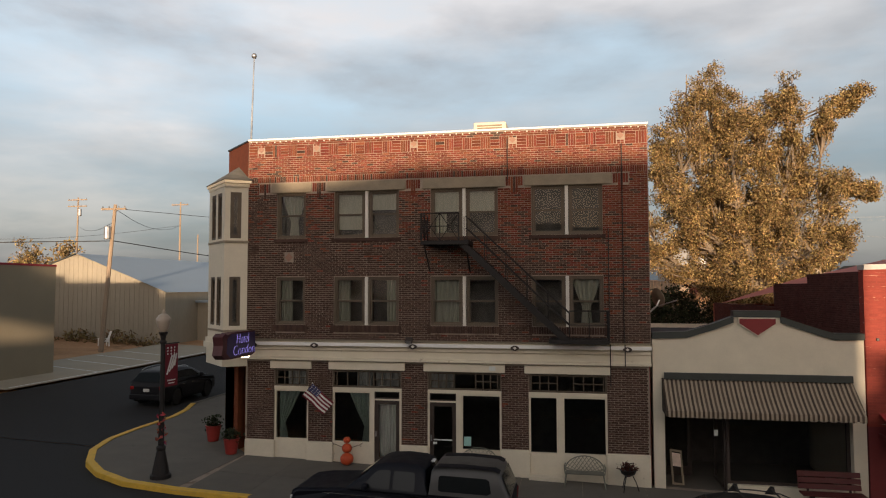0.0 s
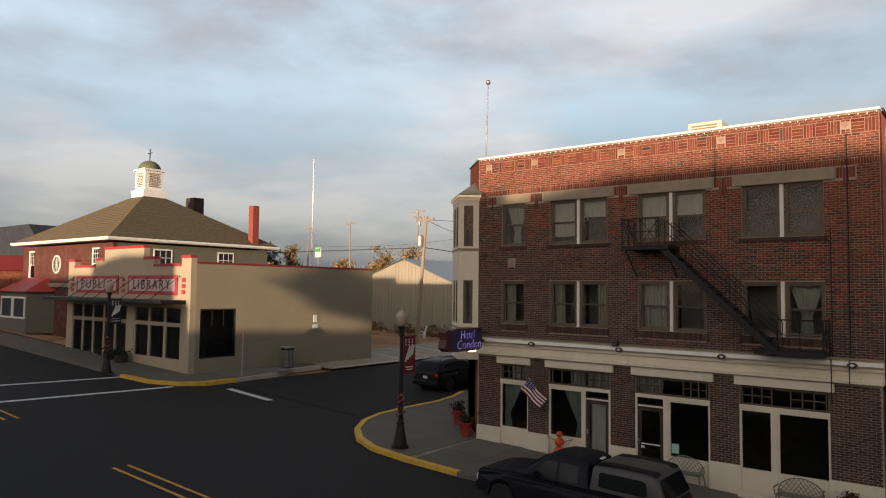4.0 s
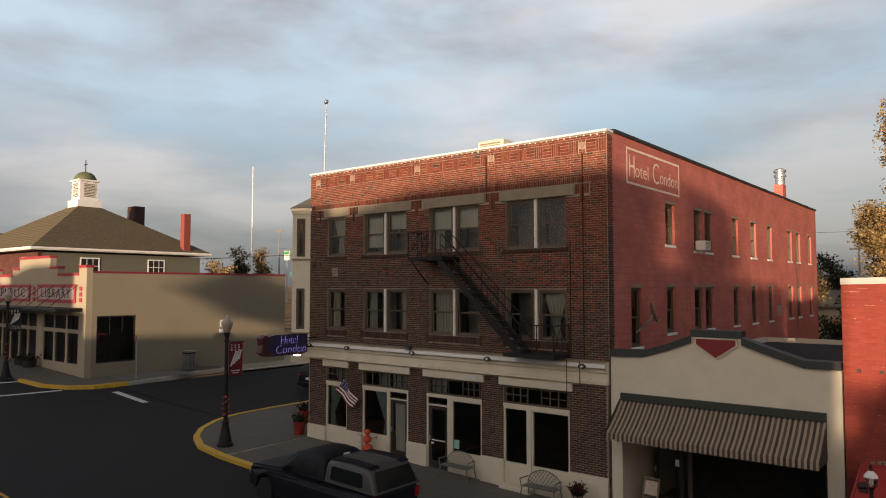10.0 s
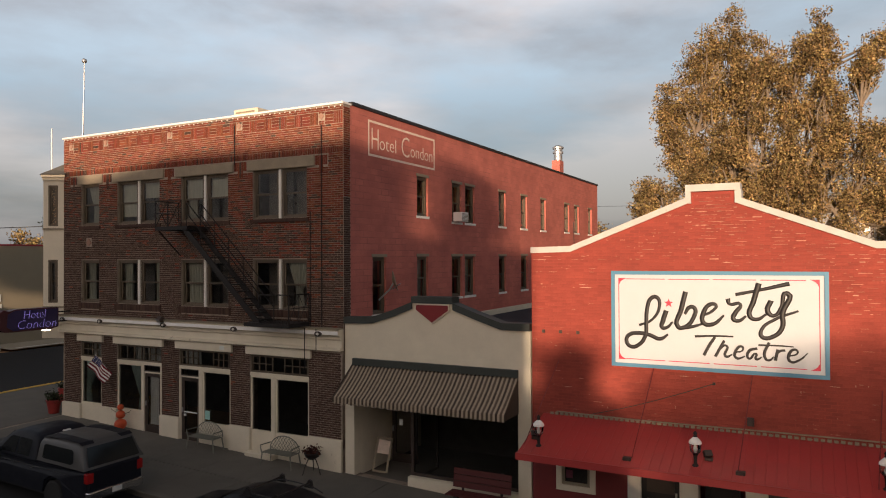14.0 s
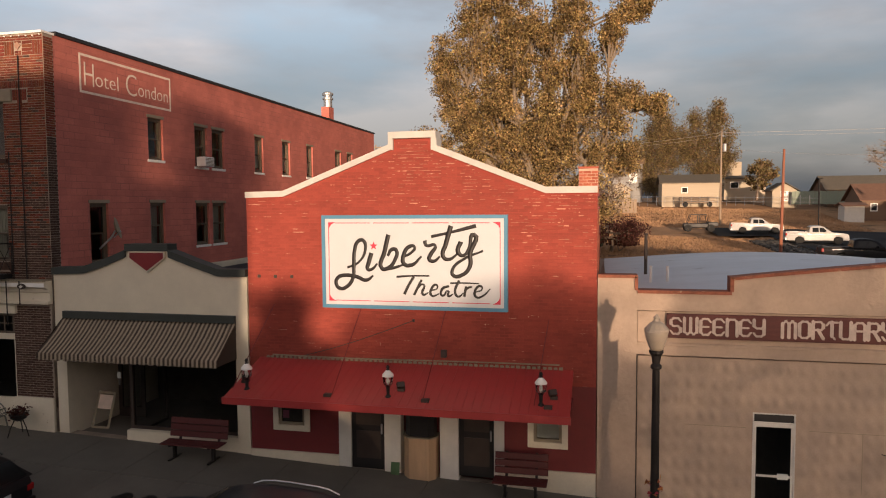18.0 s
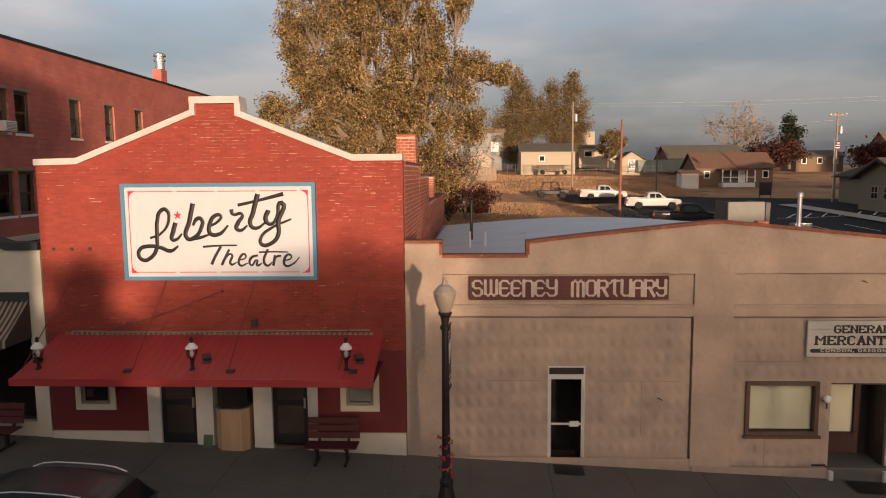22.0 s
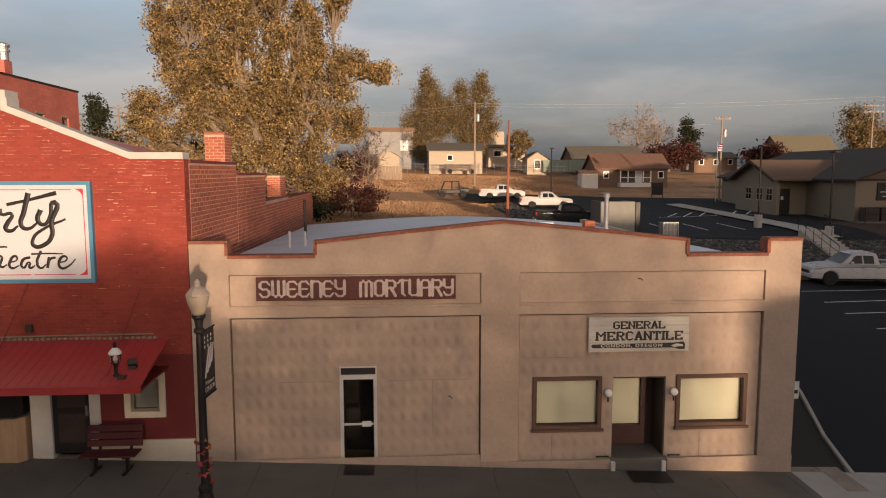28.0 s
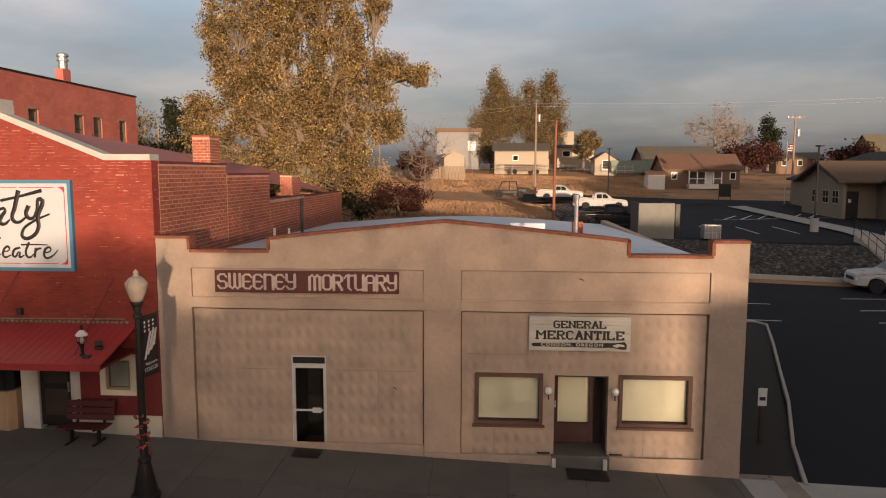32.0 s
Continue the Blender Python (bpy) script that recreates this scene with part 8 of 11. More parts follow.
each_box("panel_joint", M_LINTEL, merc, (36.965, 36.977, 0.071, 0.0755, -0.6, 0.10), (40.66, 40.672, 0.071, 0.0755, -0.6, 0.10), (36.3, 37.75, 0.071, 0.0755, 1.93, 1.94), (30.4, 31.7, 0.071, 0.0755, 1.44, 1.45), (33.0, 35.0, 0.071, 0.0755, 1.44, 1.45), (34.05, 34.06, 0.071, 0.0755, 0.1, 1.44))
wire = thing("wall_cable", "thin dark cable stapled across red wall", "cable")
stroke([[(24.08, -0.02, 3.64, 1), (23.2, -0.03, 3.30, 1), (22.2, -0.03, 2.95, 1), (21.2, -0.03, 2.66, 1)]], 0.010, "cable", M_DARKFRAME, wire)
stroke([[(20.35, -0.05, 2.66, 1), (22.5, -0.06, 2.65, 1), (25.0, -0.05, 2.68, 1), (27.6, -0.05, 2.70, 1)]], 0.018, "conduit", M_LINTEL, wire)
part("clip", boxes((24.05, 24.11, -0.03, 0.0, 3.61, 3.67)), M_BLACK, wire)
# hotel side: cable runs and a meter box
run = thing("wall_conduit", "dark cable run down the painted side wall", "conduit")
stroke([[(13.80, 22.8, 8.6, 1), (13.82, 22.85, 6.2, 1), (13.80, 22.8, 4.4, 1)]], 0.02, "conduit", M_DARKFRAME, run)
stroke([[(13.80, 19.0, 5.6, 1), (13.82, 19.6, 5.55, 1), (13.80, 20.2, 5.6, 1)]], 0.015, "conduit", M_DARKFRAME, run)
part("meter_box", bevelled(13.77, 13.90, 18.6, 18.95, 5.2, 5.7, 0.01, 1), M_STEEL, run)


# ---- vehicles ----
def paint(name, color, rough=0.32, metal=0.0):
    m = mat(name, color, rough, metal, var=0.06, bump=0, spec=0.35 if color[0] > 0.05 else 0.18)
    m.node_tree.nodes["Principled BSDF"].inputs["Coat Weight"].default_value = 0.08
    m.node_tree.nodes["Principled BSDF"].inputs["Coat Roughness"].default_value = 0.08
    return m


M_CARBLACK = paint("black_car_paint", (0.009, 0.009, 0.011), 0.5)
M_CARNAVY = paint("midnight_car_paint", (0.007, 0.008, 0.013), 0.6)
M_CARWHITE = paint("white_car_paint", (0.43, 0.42, 0.41), 0.3, 0.0)
M_CARGLASS = mat("car_glass", (0.012, 0.014, 0.015), 0.10, var=0.05, bump=0, spec=0.2)
M_RUBBER = mat("tyre_rubber", (0.018, 0.018, 0.018), 0.9, var=0.2, bump=0.2)
M_CHROME = mat("bright_metal", (0.60, 0.60, 0.60), 0.2, 0.95, var=0.05, bump=0)
M_TAIL = mat("red_tail_lens", (0.30, 0.012, 0.012), 0.2, var=0.05, bump=0)
M_HEAD = mat("clear_lamp_lens", (0.62, 0.62, 0.60), 0.15, var=0.05, bump=0)
M_PLATE = mat("number_plate", (0.60, 0.60, 0.58), 0.5, var=0.05, bump=0)


def arch_profile(top, x0, x1, axles, r, zb):
    """Side outline of a car body: given top line, flat sill, round wheel arches."""
    pts = list(top)
    pts.append((x1, zb))
    for ax in sorted(axles, reverse=True):
        pts += [(ax + r * math.cos(t), zb + r * 0.92 * math.sin(t)) for t in np.linspace(0, math.pi, 9)]
    pts.append((x0, zb))
    return pts


def wheel(parent, x, y, r, side):
    w = part("wheel", turn_bm(lathe([(r * 0.62, -0.11), (r * 0.92, -0.115), (r, -0.08), (r, 0.08), (r * 0.92, 0.115), (r * 0.62, 0.11)], 22), pose(x, y, r, 90, 0, 0)), M_RUBBER, parent)
    bm = lathe([(r * 0.63, 0.0), (r * 0.63, 0.09), (r * 0.58, 0.10), (r * 0.52, 0.05), (r * 0.15, 0.06), (r * 0.12, 0.09), (0.01, 0.09)], 18)
    for k in range(5):
        a = k * 2 * math.pi / 5
        tube(bm, (0.02 * math.cos(a), 0.02 * math.sin(a), 0.075), (r * 0.56 * math.cos(a), r * 0.56 * math.sin(a), 0.085), r * 0.09, r * 0.07, 5)
    part("rim", turn_bm(bm, pose(x, y, r, 90 if side < 0 else -90, 0, 0)), M_CHROME, w)
    return w


def glasshouse(parent, name, roof, w0, w1, body, panes, ends=True, trim=None):
    """The upper body: a rounded shell lofted under a roof line; side panes are outlines in x and z laid on its leaning sides."""
    z0, zr = roof[0][1], max(z for x, z in roof)

    def half(z):
        return w0 + (w1 - w0) * (z - z0) / (zr - z0)
    line = []
    for (xa, za), (xb, zb) in zip(roof, roof[1:]):
        line += [(xa + (xb - xa) * k / 3, za + (zb - za) * k / 3) for k in range(3)]
    line.append(roof[-1])
    bm = bmesh.new()
    rows = []
    for x, zt in line:
        h = zt - z0
        r = min(0.13, h * 0.5)
        right = [(half(z0), z0), (half(z0 + (h - r) * 0.5), z0 + (h - r) * 0.5), (half(zt - r), zt - r), (half(zt) - r * 0.12, zt - r * 0.5), (half(zt) - r * 0.45, zt - r * 0.15), (half(zt) - r * 1.1, zt), (half(zt) * 0.45, zt + 0.02 * min(1.0, h / 0.4))]
        rows.append([bm.verts.new((x, y, z)) for y, z in right] + [bm.verts.new((x, -y, z)) for y, z in right[::-1]])
    for a, b in zip(rows, rows[1:]):
        for i in range(len(a) - 1):
            bm.faces.new((a[i], b[i], b[i + 1], a[i + 1]))
    bmesh.ops.recalc_face_normals(bm, faces=bm.faces[:])
    sh = part(name, bm, body, parent, smooth=True)
    for side in (-1, 1):
        for pane in panes:
            for pts, lift, nm, mt in ((pane, 0.012, "side_window", M_CARGLASS),) + (((([(x + (x - sum(p[0] for p in pane) / len(pane)) * 0.035, z + (0.028 if z > sum(p[1] for p in pane) / len(pane) else -0.028)) for x, z in pane]), 0.006, "window_trim", trim),) if trim else ()):
                bm = bmesh.new()
                bm.faces.new([bm.verts.new((x, side * (half(z) + lift), z)) for x, z in pts])
                part(nm, bm, mt, sh)
    if ends:
        for (xa, za), (xb, zb), nm in ((roof[0], roof[1], "windscreen"), (roof[-1], roof[-2], "rear_window")):
            n = Vector((za - zb, 0, xb - xa)).normalized() * (0.03 if xb > xa else -0.03)
            bm = bmesh.new()
            q = []
            for v in (0.10, 0.92):
                x, z = xa + (xb - xa) * v, za + (zb - za) * v
                w = half(z) - 0.13
                q.append([bm.verts.new((x + n.x, s * w, z + n.z)) for s in (-1, -0.4, 0.4, 1)])
            for k in range(3):
                bm.faces.new((q[0][k], q[0][k + 1], q[1][k + 1], q[1][k]))
            part(nm, bm, M_CARGLASS, sh)
    return sh


CAR_KINDS = {
    "pickup": dict(L=5.85, W=0.99, axles=(1.0, 4.55), r=0.39, zb=0.42,
                   top=[(0.0, 0.50), (0.0, 0.86), (0.05, 1.0), (0.18, 1.07), (0.6, 1.13), (1.3, 1.19), (1.75, 1.22), (3.70, 1.22), (3.72, 1.24), (5.78, 1.24), (5.85, 1.18), (5.85, 0.5)],
                   roof=[(1.55, 1.21), (2.28, 1.80), (2.50, 1.87), (2.9, 1.90), (3.35, 1.88), (3.58, 1.80), (3.70, 1.21)], w=(0.95, 0.74),
                   panes=([(1.98, 1.27), (2.72, 1.27), (2.72, 1.71), (2.42, 1.71), (2.30, 1.64)], [(2.80, 1.27), (3.38, 1.27), (3.36, 1.68), (3.28, 1.71), (2.80, 1.71)])),
    "wagon": dict(L=4.45, W=0.89, axles=(0.88, 3.52), r=0.34, zb=0.32,
                  top=[(0.0, 0.42), (0.0, 0.68), (0.06, 0.80), (0.25, 0.87), (0.8, 0.95), (1.35, 1.0), (2.4, 1.02), (4.1, 1.06), (4.38, 1.0), (4.45, 0.85), (4.45, 0.44)],
                  roof=[(1.10, 0.99), (1.88, 1.44), (2.2, 1.52), (2.7, 1.56), (3.3, 1.54), (3.75, 1.46), (3.98, 1.38), (4.36, 0.99)], w=(0.86, 0.60),
                  panes=([(1.62, 1.06), (2.42, 1.06), (2.44, 1.41), (2.16, 1.40)], [(2.50, 1.06), (3.25, 1.06), (3.30, 1.38), (2.50, 1.41)], [(3.32, 1.10), (3.72, 1.16), (3.64, 1.31), (3.36, 1.36)])),
    "suv": dict(L=4.70, W=0.94, axles=(0.95, 3.70), r=0.38, zb=0.36,
                top=[(0.0, 0.45), (0.0, 0.80), (0.06, 0.94), (0.25, 1.02), (0.8, 1.09), (1.35, 1.13), (2.4, 1.14), (4.3, 1.19), (4.62, 1.12), (4.70, 0.95), (4.70, 0.48)],
                roof=[(1.15, 1.11), (1.92, 1.55), (2.25, 1.64), (2.8, 1.69), (3.5, 1.68), (4.05, 1.61), (4.28, 1.54), (4.62, 1.11)], w=(0.90, 0.66),
                panes=([(1.72, 1.20), (4.02, 1.24), (4.16, 1.34), (3.95, 1.46), (3.4, 1.53), (2.5, 1.54), (2.2, 1.50)],)),
}


def car(name, label, category, m, kind, body, cap=None, rails=False, group="", trim=None):
    ob = thing(name, label, category, m, group)
    c = CAR_KINDS[kind]
    L, W, axles, r, zb, top, roof = c["L"], c["W"], c["axles"], c["r"], c["zb"], c["top"], c["roof"]
    belt = roof[0][1]

    def plan(x):
        """Share of the full width at a place along the car: nose and tail draw in."""
        return 1 - 0.17 * max(0.0, 1 - x / 0.75) ** 2 - 0.12 * max(0.0, 1 - (L - x) / 0.6) ** 2
    bm = extrude_xz(arch_profile(top, 0.05, L - 0.05, axles, r + 0.07, zb), -W, W)
    bmesh.ops.bevel(bm, geom=[e for e in bm.edges if abs(e.verts[0].co.y - e.verts[1].co.y) < 1e-6 and max(e.verts[0].co.z, e.verts[1].co.z) > 0.6], offset=0.075, segments=3, affect="EDGES")
    for v in bm.verts:
        v.co.y *= plan(v.co.x) * (1.0 - 0.05 * max(0.0, v.co.z - 0.8) / 0.4)
    part("body", bm, body, ob)
    part("underside", boxes((0.3, L - 0.3, -W + 0.12, W - 0.12, zb - 0.12, zb + 0.3)), M_RUBBER, ob)
    for x in axles:
        for side in (-1, 1):
            wheel(ob, x, side * (W - 0.11), r, side)
    glasshouse(ob, "cabin", roof, c["w"][0], c["w"][1], body, c["panes"], trim=trim)
    for x0, x1, z1 in ((-0.05, 0.12, zb + 0.24), (L - 0.10, L + 0.07, zb + 0.24)):
        wd = W * plan(max(0.0, min(L, x0)))
        part("bumper", bevelled(x0, x1, -wd + 0.03, wd - 0.03, zb, z1, 0.04, 2), M_CHROME if kind == "pickup" and x0 > 1 else body, ob)
    zt = top[1][1]
    part("grille", boxes((-0.012, 0.0, -W * 0.5, W * 0.5, zt - 0.24, zt - 0.02)), M_BLACK, ob)
    for side in (-1, 1):
        y = side * (W * 0.83 - 0.14)
        part("headlight", bevelled(-0.012, 0.22, y - 0.13, y + 0.13, zt - 0.17, zt + 0.01, 0.03, 2), M_HEAD, ob)
        y = side * (W * 0.88 - 0.09)
        part("tail_light", bevelled(L - 0.16, L + 0.012, y - 0.10, y + 0.10, zt + 0.02, zt + (0.30 if kind == "pickup" else 0.17), 0.025, 2), M_TAIL, ob)
        y = side * (W + 0.08)
        part("mirror", bevelled(roof[0][0] + 0.48, roof[0][0] + 0.62, y - 0.10, y + 0.10, belt + 0.03, belt + 0.19, 0.04, 2), body, ob)
        for x in (roof[0][0] + 1.10, roof[0][0] + 1.95):
            part("door_handle", boxes((x, x + 0.18, side * W - 0.012, side * W + 0.012, belt - 0.20, belt - 0.17)), M_CHROME if kind != "wagon" else body, ob)
    part("number_plate", boxes((L + 0.071, L + 0.08, -0.15, 0.15, zb + 0.07, zb + 0.21) if kind == "pickup" else (L + 0.004, L + 0.014, -0.15, 0.15, zb + 0.36, zb + 0.50)), M_PLATE, ob)
    if kind == "pickup":
        for side in (-1, 1):
            part("pinstripe", boxes((0.95, 5.2, side * (W - 0.012) - 0.004, side * (W - 0.012) + 0.004, 1.055, 1.075)), M_CHROME, ob)
        if not cap:
            part("bed_floor", boxes((3.85, 5.7, -W + 0.14, W - 0.14, 1.242, 1.246)), M_BLACK, ob)
            each_box("bed_rail", body, ob, (3.8, 5.5, -W + 0.06, -W + 0.14, 1.241, 1.30), (3.8, 5.5, W - 0.14, W - 0.06, 1.241, 1.30), (5.70, 5.80, -W + 0.2, W - 0.2, 1.241, 1.30))
    if cap:
        sh = glasshouse(ob, "canopy", [(3.74, 1.235), (3.78, 1.80), (3.86, 1.87), (4.6, 1.91), (5.35, 1.89), (5.52, 1.82), (5.80, 1.235)], 0.945, 0.82, cap, ([(3.98, 1.36), (4.05, 1.33), (5.22, 1.33), (5.32, 1.38), (5.26, 1.66), (5.18, 1.71), (4.04, 1.71), (3.98, 1.67)],))
        bm = bmesh.new()
        lo = [bm.verts.new((x, y, z)) for x, z in ((3.80, 1.845), (3.9, 1.89), (4.6, 1.925), (5.36, 1.905), (5.5, 1.845)) for y in (-0.80, 0.80)]
        for k in (0, 2, 4, 6):
            bm.faces.new((lo[k], lo[k + 2], lo[k + 3], lo[k + 1]))
        part("roof_skin", bm, body, sh)
        for side in (-1, 1):
            part("window_bar", boxes((4.60, 4.63, side * 0.922 - 0.01, side * 0.922 + 0.01, 1.335, 1.36)), M_RUBBER, sh)
        part("roof_lamp", bevelled(3.62, 3.72, -0.12, 0.12, 1.83, 1.88, 0.02, 1), M_HEAD, ob)
    if rails:
        z = max(p[1] for p in roof)
        for side in (-1, 1):
            y = side * (c["w"][1] - 0.03)
            run = [(roof[2][0] + 0.05, z - 0.06), (roof[2][0] + 0.25, z + 0.02), (roof[3][0] - 0.05, z + 0.05), (roof[3][0] + 0.3, z + 0.055), (roof[-3][0] - 0.4, z + 0.04), (roof[-3][0] - 0.15, z + 0.01), (roof[-3][0] + 0.08, z - 0.07)]
            bm = bmesh.new()
            for (xa, za), (xb, zb2) in zip(run, run[1:]):
                tube(bm, (xa, y, za), (xb, y, zb2), 0.016, n=6)
            part("roof_rail", bm, M_BLACK if kind == "wagon" else M_STEEL, ob)
        for f in (0.22, 0.78) if kind == "wagon" else ():
            x = roof[2][0] + (roof[-3][0] - roof[2][0]) * f
            bar = part("roof_bar", tube(bmesh.new(), (x, -c["w"][1], z + 0.11), (x, c["w"][1], z + 0.11), 0.022, n=6), M_BLACK, ob)
            for side in (-1, 1):
                part("bar_foot", extrude_xz([(x - 0.16, z - 0.02), (x + 0.10, z - 0.02), (x + 0.05, z + 0.16), (x - 0.02, z + 0.18)], side * c["w"][1] - 0.03, side * c["w"][1] + 0.03), M_BLACK, bar)
    return ob


def on_road(x, y, yaw, tilt=True):
    """A pose on the sloping street, nose along yaw (0: towards -x)."""
    slope = math.degrees(math.atan((road_z(x + 3, y) - road_z(x - 3, y)) / 6))
    return pose(x, y, road_z(x, y) + 0.01, 0, -slope, yaw)


M_SUVGREY = paint("slate_car_paint", (0.030, 0.036, 0.040), 0.35)
M_CAPSILVER = paint("silver_truck_canopy", (0.07, 0.068, 0.066), 0.4, 0.0)
car("pickup_truck", "midnight blue pickup truck with silver canopy parked at kerb", "pickup truck", on_road(4.60, -4.9, 0) @ Matrix.Scale(0.93, 4), "pickup", M_CARNAVY, cap=M_CAPSILVER)
car("estate_car", "black hatchback car with roof bars parked at kerb", "car", on_road(12.75, -4.95, 0) @ Matrix.Scale(0.93, 4), "wagon", M_CARBLACK, rails=True)
car("suv", "slate grey sport utility car with chrome roof rails parked at kerb", "car", on_road(19.95, -5.15, 0) @ Matrix.Scale(0.94, 4), "suv", M_SUVGREY, rails=True, trim=M_CHROME)
car("suv", "black sport utility car with roof rails in side street", "car", pose(-7.7, 11.6, terrain(-6.95, 9) - 0.19, 0, 0, -90), "suv", M_CARBLACK, rails=True)


# ---- road markings ----
def painted(name, pts, material, zf, lift, label):
    bm = bmesh.new()
    n = 12
    (ax, ay), (bx, by), w = pts
    d = Vector((bx - ax, by - ay, 0))
    nrm = Vector((-d.y, d.x, 0)).normalized() * w / 2
    rows = []
    for i in range(n + 1):
        c = Vector((ax, ay, 0)) + d * i / n
        rows.append([bm.verts.new((p.x, p.y, zf(p.x, p.y) + lift)) for p in (c - nrm, c + nrm)])
    for a, b in zip(rows, rows[1:]):
        bm.faces.new((a[0], b[0], b[1], a[1]))
    return tagged(part(name, bm, material), label, "road marking", kind="structure")


for k, (a, b, w) in enumerate((((-20.9, -17.0), (-20.0, -2.9), 0.3), ((-16.7, -17.0), (-16.1, -2.6), 0.3), ((-14.1, -0.75), (-10.6, -0.9), 0.35))):
    painted("road_line", (a, b, w), M_LINE, road_z, 0.02, "worn white painted road line")
for y in (-11.2, -10.75):
    painted("road_line", ((-60, y), (-13.0, y), 0.11), M_YLINE, road_z, 0.02, "double yellow centre line")
    painted("road_line", ((-4.8, y), (90, y), 0.11), M_YLINE, road_z, 0.02, "double yellow centre line")

# ---- library pavement ----
LKERB = [(-90.0, -3.3), (-40.0, -3.3), (-24.0, -3.25), (-20.0, -3.3), (-17.6, -3.1), (-16.2, -2.3), (-15.5, -1.2), (-15.35, 0.6), (-15.7, 3.2), (-16.4, 5.2), (-16.5, 7.5)]
pavement_slab("pavement", dense(LKERB, 1.0), [(-17.8, 7.5), (-17.8, -0.6), (-90.0, -0.6)], "grey concrete pavement before the library")
kerb_run(dense(LKERB[3:8], 0.4)[::-1], 0.22, 0.015, M_YELLOW, "kerb", "yellow painted rounded kerb by the library", 0.0)
kerb_run(dense(LKERB[7:], 0.4)[::-1], 0.20, 0.013, M_PALECONC, "kerb", "pale concrete kerb by the library")
kerb_run(dense(LKERB[:4], 2.0)[::-1], 0.16, 0.012, M_CONC, "kerb", "grey kerb of the main street")
apron = part("parking_apron", sheet(steps((-21.5, -15.6, 1.0)), steps((7.5, 30, 2.0)), lambda x, y: terrain(x, y) - 0.10), mat("tan_parking_slab", (0.34, 0.30, 0.23), 0.9, var=0.1, scale=0.6, bump=0.2))
tagged(apron, "tan concrete parking bays in side street", "parking bay", kind="structure")
for k in range(4):
    painted("bay_line", ((-21.0, 15.5 + k * 2.8), (-16.0, 14.6 + k * 2.8), 0.14), M_LINE, terrain, -0.09, "white painted bay line")
painted("bay_line", ((-15.9, 8.0), (-15.9, 29.0), 0.15), M_LINE, terrain, -0.09, "white painted bay line")
M_GRAVEL = mat("grey_gravel", (0.16, 0.15, 0.14), 0.95, var=0.3, scale=12, fine=60, bump=0.8)
bedg = part("gravel_bed", sheet([-17.6 + 0.2 * i for i in range(10)], [0.6 + 0.4 * i for i in range(12)], lambda x, y: walk_z(x, y) + 0.02 + 0.08 * max(0, math.sin((x + 17.6) / 1.8 * math.pi)) * max(0, math.sin((y - 0.6) / 4.4 * math.pi))), M_GRAVEL)
tagged(bedg, "low grey gravel bed by the kerb", "gravel bed", kind="structure")
stop = thing("stop_sign", "back of an octagonal sign on a post", "road sign", pose(-15.9, 1.3, walk_z(-15.9, 1.3)))
part("post", tube(bmesh.new(), (0, 0, 0), (0, 0, 2.5), 0.035, n=6), M_STEEL, stop)
part("plate", turn_bm(lathe([(0.36, -0.01), (0.36, 0.01)], 8), pose(0, -0.04, 2.2, 90, 22.5, -35)), M_SIGNRED, stop)
bin_ = thing("litter_bin", "dark slatted metal litter bin on the pavement", "litter bin", pose(-16.9, 5.2, walk_z(-16.9, 5.2)))
part("liner", bevelled(-0.28, 0.28, -0.28, 0.28, 0.05, 1.15, 0.02, 1), M_BLACK, bin_)
part("slats", boxes(*[(s * 0.29 - 0.012, s * 0.29 + 0.012, -0.26 + 0.1 * k, -0.20 + 0.1 * k, 0.06, 1.05) for k in range(6) for s in (-1, 1)], *[(-0.26 + 0.1 * k, -0.20 + 0.1 * k, s * 0.29 - 0.012, s * 0.29 + 0.012, 0.06, 1.05) for k in range(6) for s in (-1, 1)]), M_STEEL, bin_)
part("lid", bevelled(-0.32, 0.32, -0.32, 0.32, 1.15, 1.25, 0.02, 1), M_STEEL, bin_)
# flower tubs and a bench before the library
for x in (-25.2, -23.9):
    tub = thing("flower_tub", "dark round tub with low plants by library door", "plant pot", pose(x, -1.3, walk_z(x, -1.3)), group="library tubs")
    part("tub", lathe([(0.35, 0), (0.42, 0.4), (0.38, 0.42), (0.36, 0.36)], 14), M_DARKFRAME, tub)
    rg = np.random.default_rng(int(-x * 10))
    quads_mesh("foliage", leaves(rg.normal(size=(120, 3)) * (0.25, 0.25, 0.1) + (0, 0, 0.5), 0.08, rg), M_LEAFDARK, tub)
adk = thing("garden_chair", "white slatted garden chair by the shed", "chair", pose(-24.6, 26.6, terrain(-24.6, 26.6) - 0.2, 0, 0, -40))
for k in range(5):
    part("back_slat", turn_bm(boxes((-0.30 + 0.12 * k, -0.20 + 0.12 * k, -0.01, 0.01, 0, 0.9)), pose(0, 0.25, 0.3, -18, 0, 0)), M_WHITE, adk)
part("seat", turn_bm(boxes((-0.3, 0.3, -0.3, 0.3, 0, 0.03)), pose(0, 0, 0.35, 10, 0, 0)), M_WHITE, adk)
for s in (-1, 1):
    part("arm", boxes((s * 0.38 - 0.06, s * 0.38 + 0.06, -0.35, 0.35, 0.58, 0.61)), M_WHITE, adk)
    for yy in (-0.3, 0.3):
        part("leg", boxes((s * 0.36 - 0.03, s * 0.36 + 0.03, yy - 0.04, yy + 0.04, 0, 0.58)), M_WHITE, adk)
garden_wall = thing("garden_bed", "dark planting bed with grasses before the shed", "planting bed")
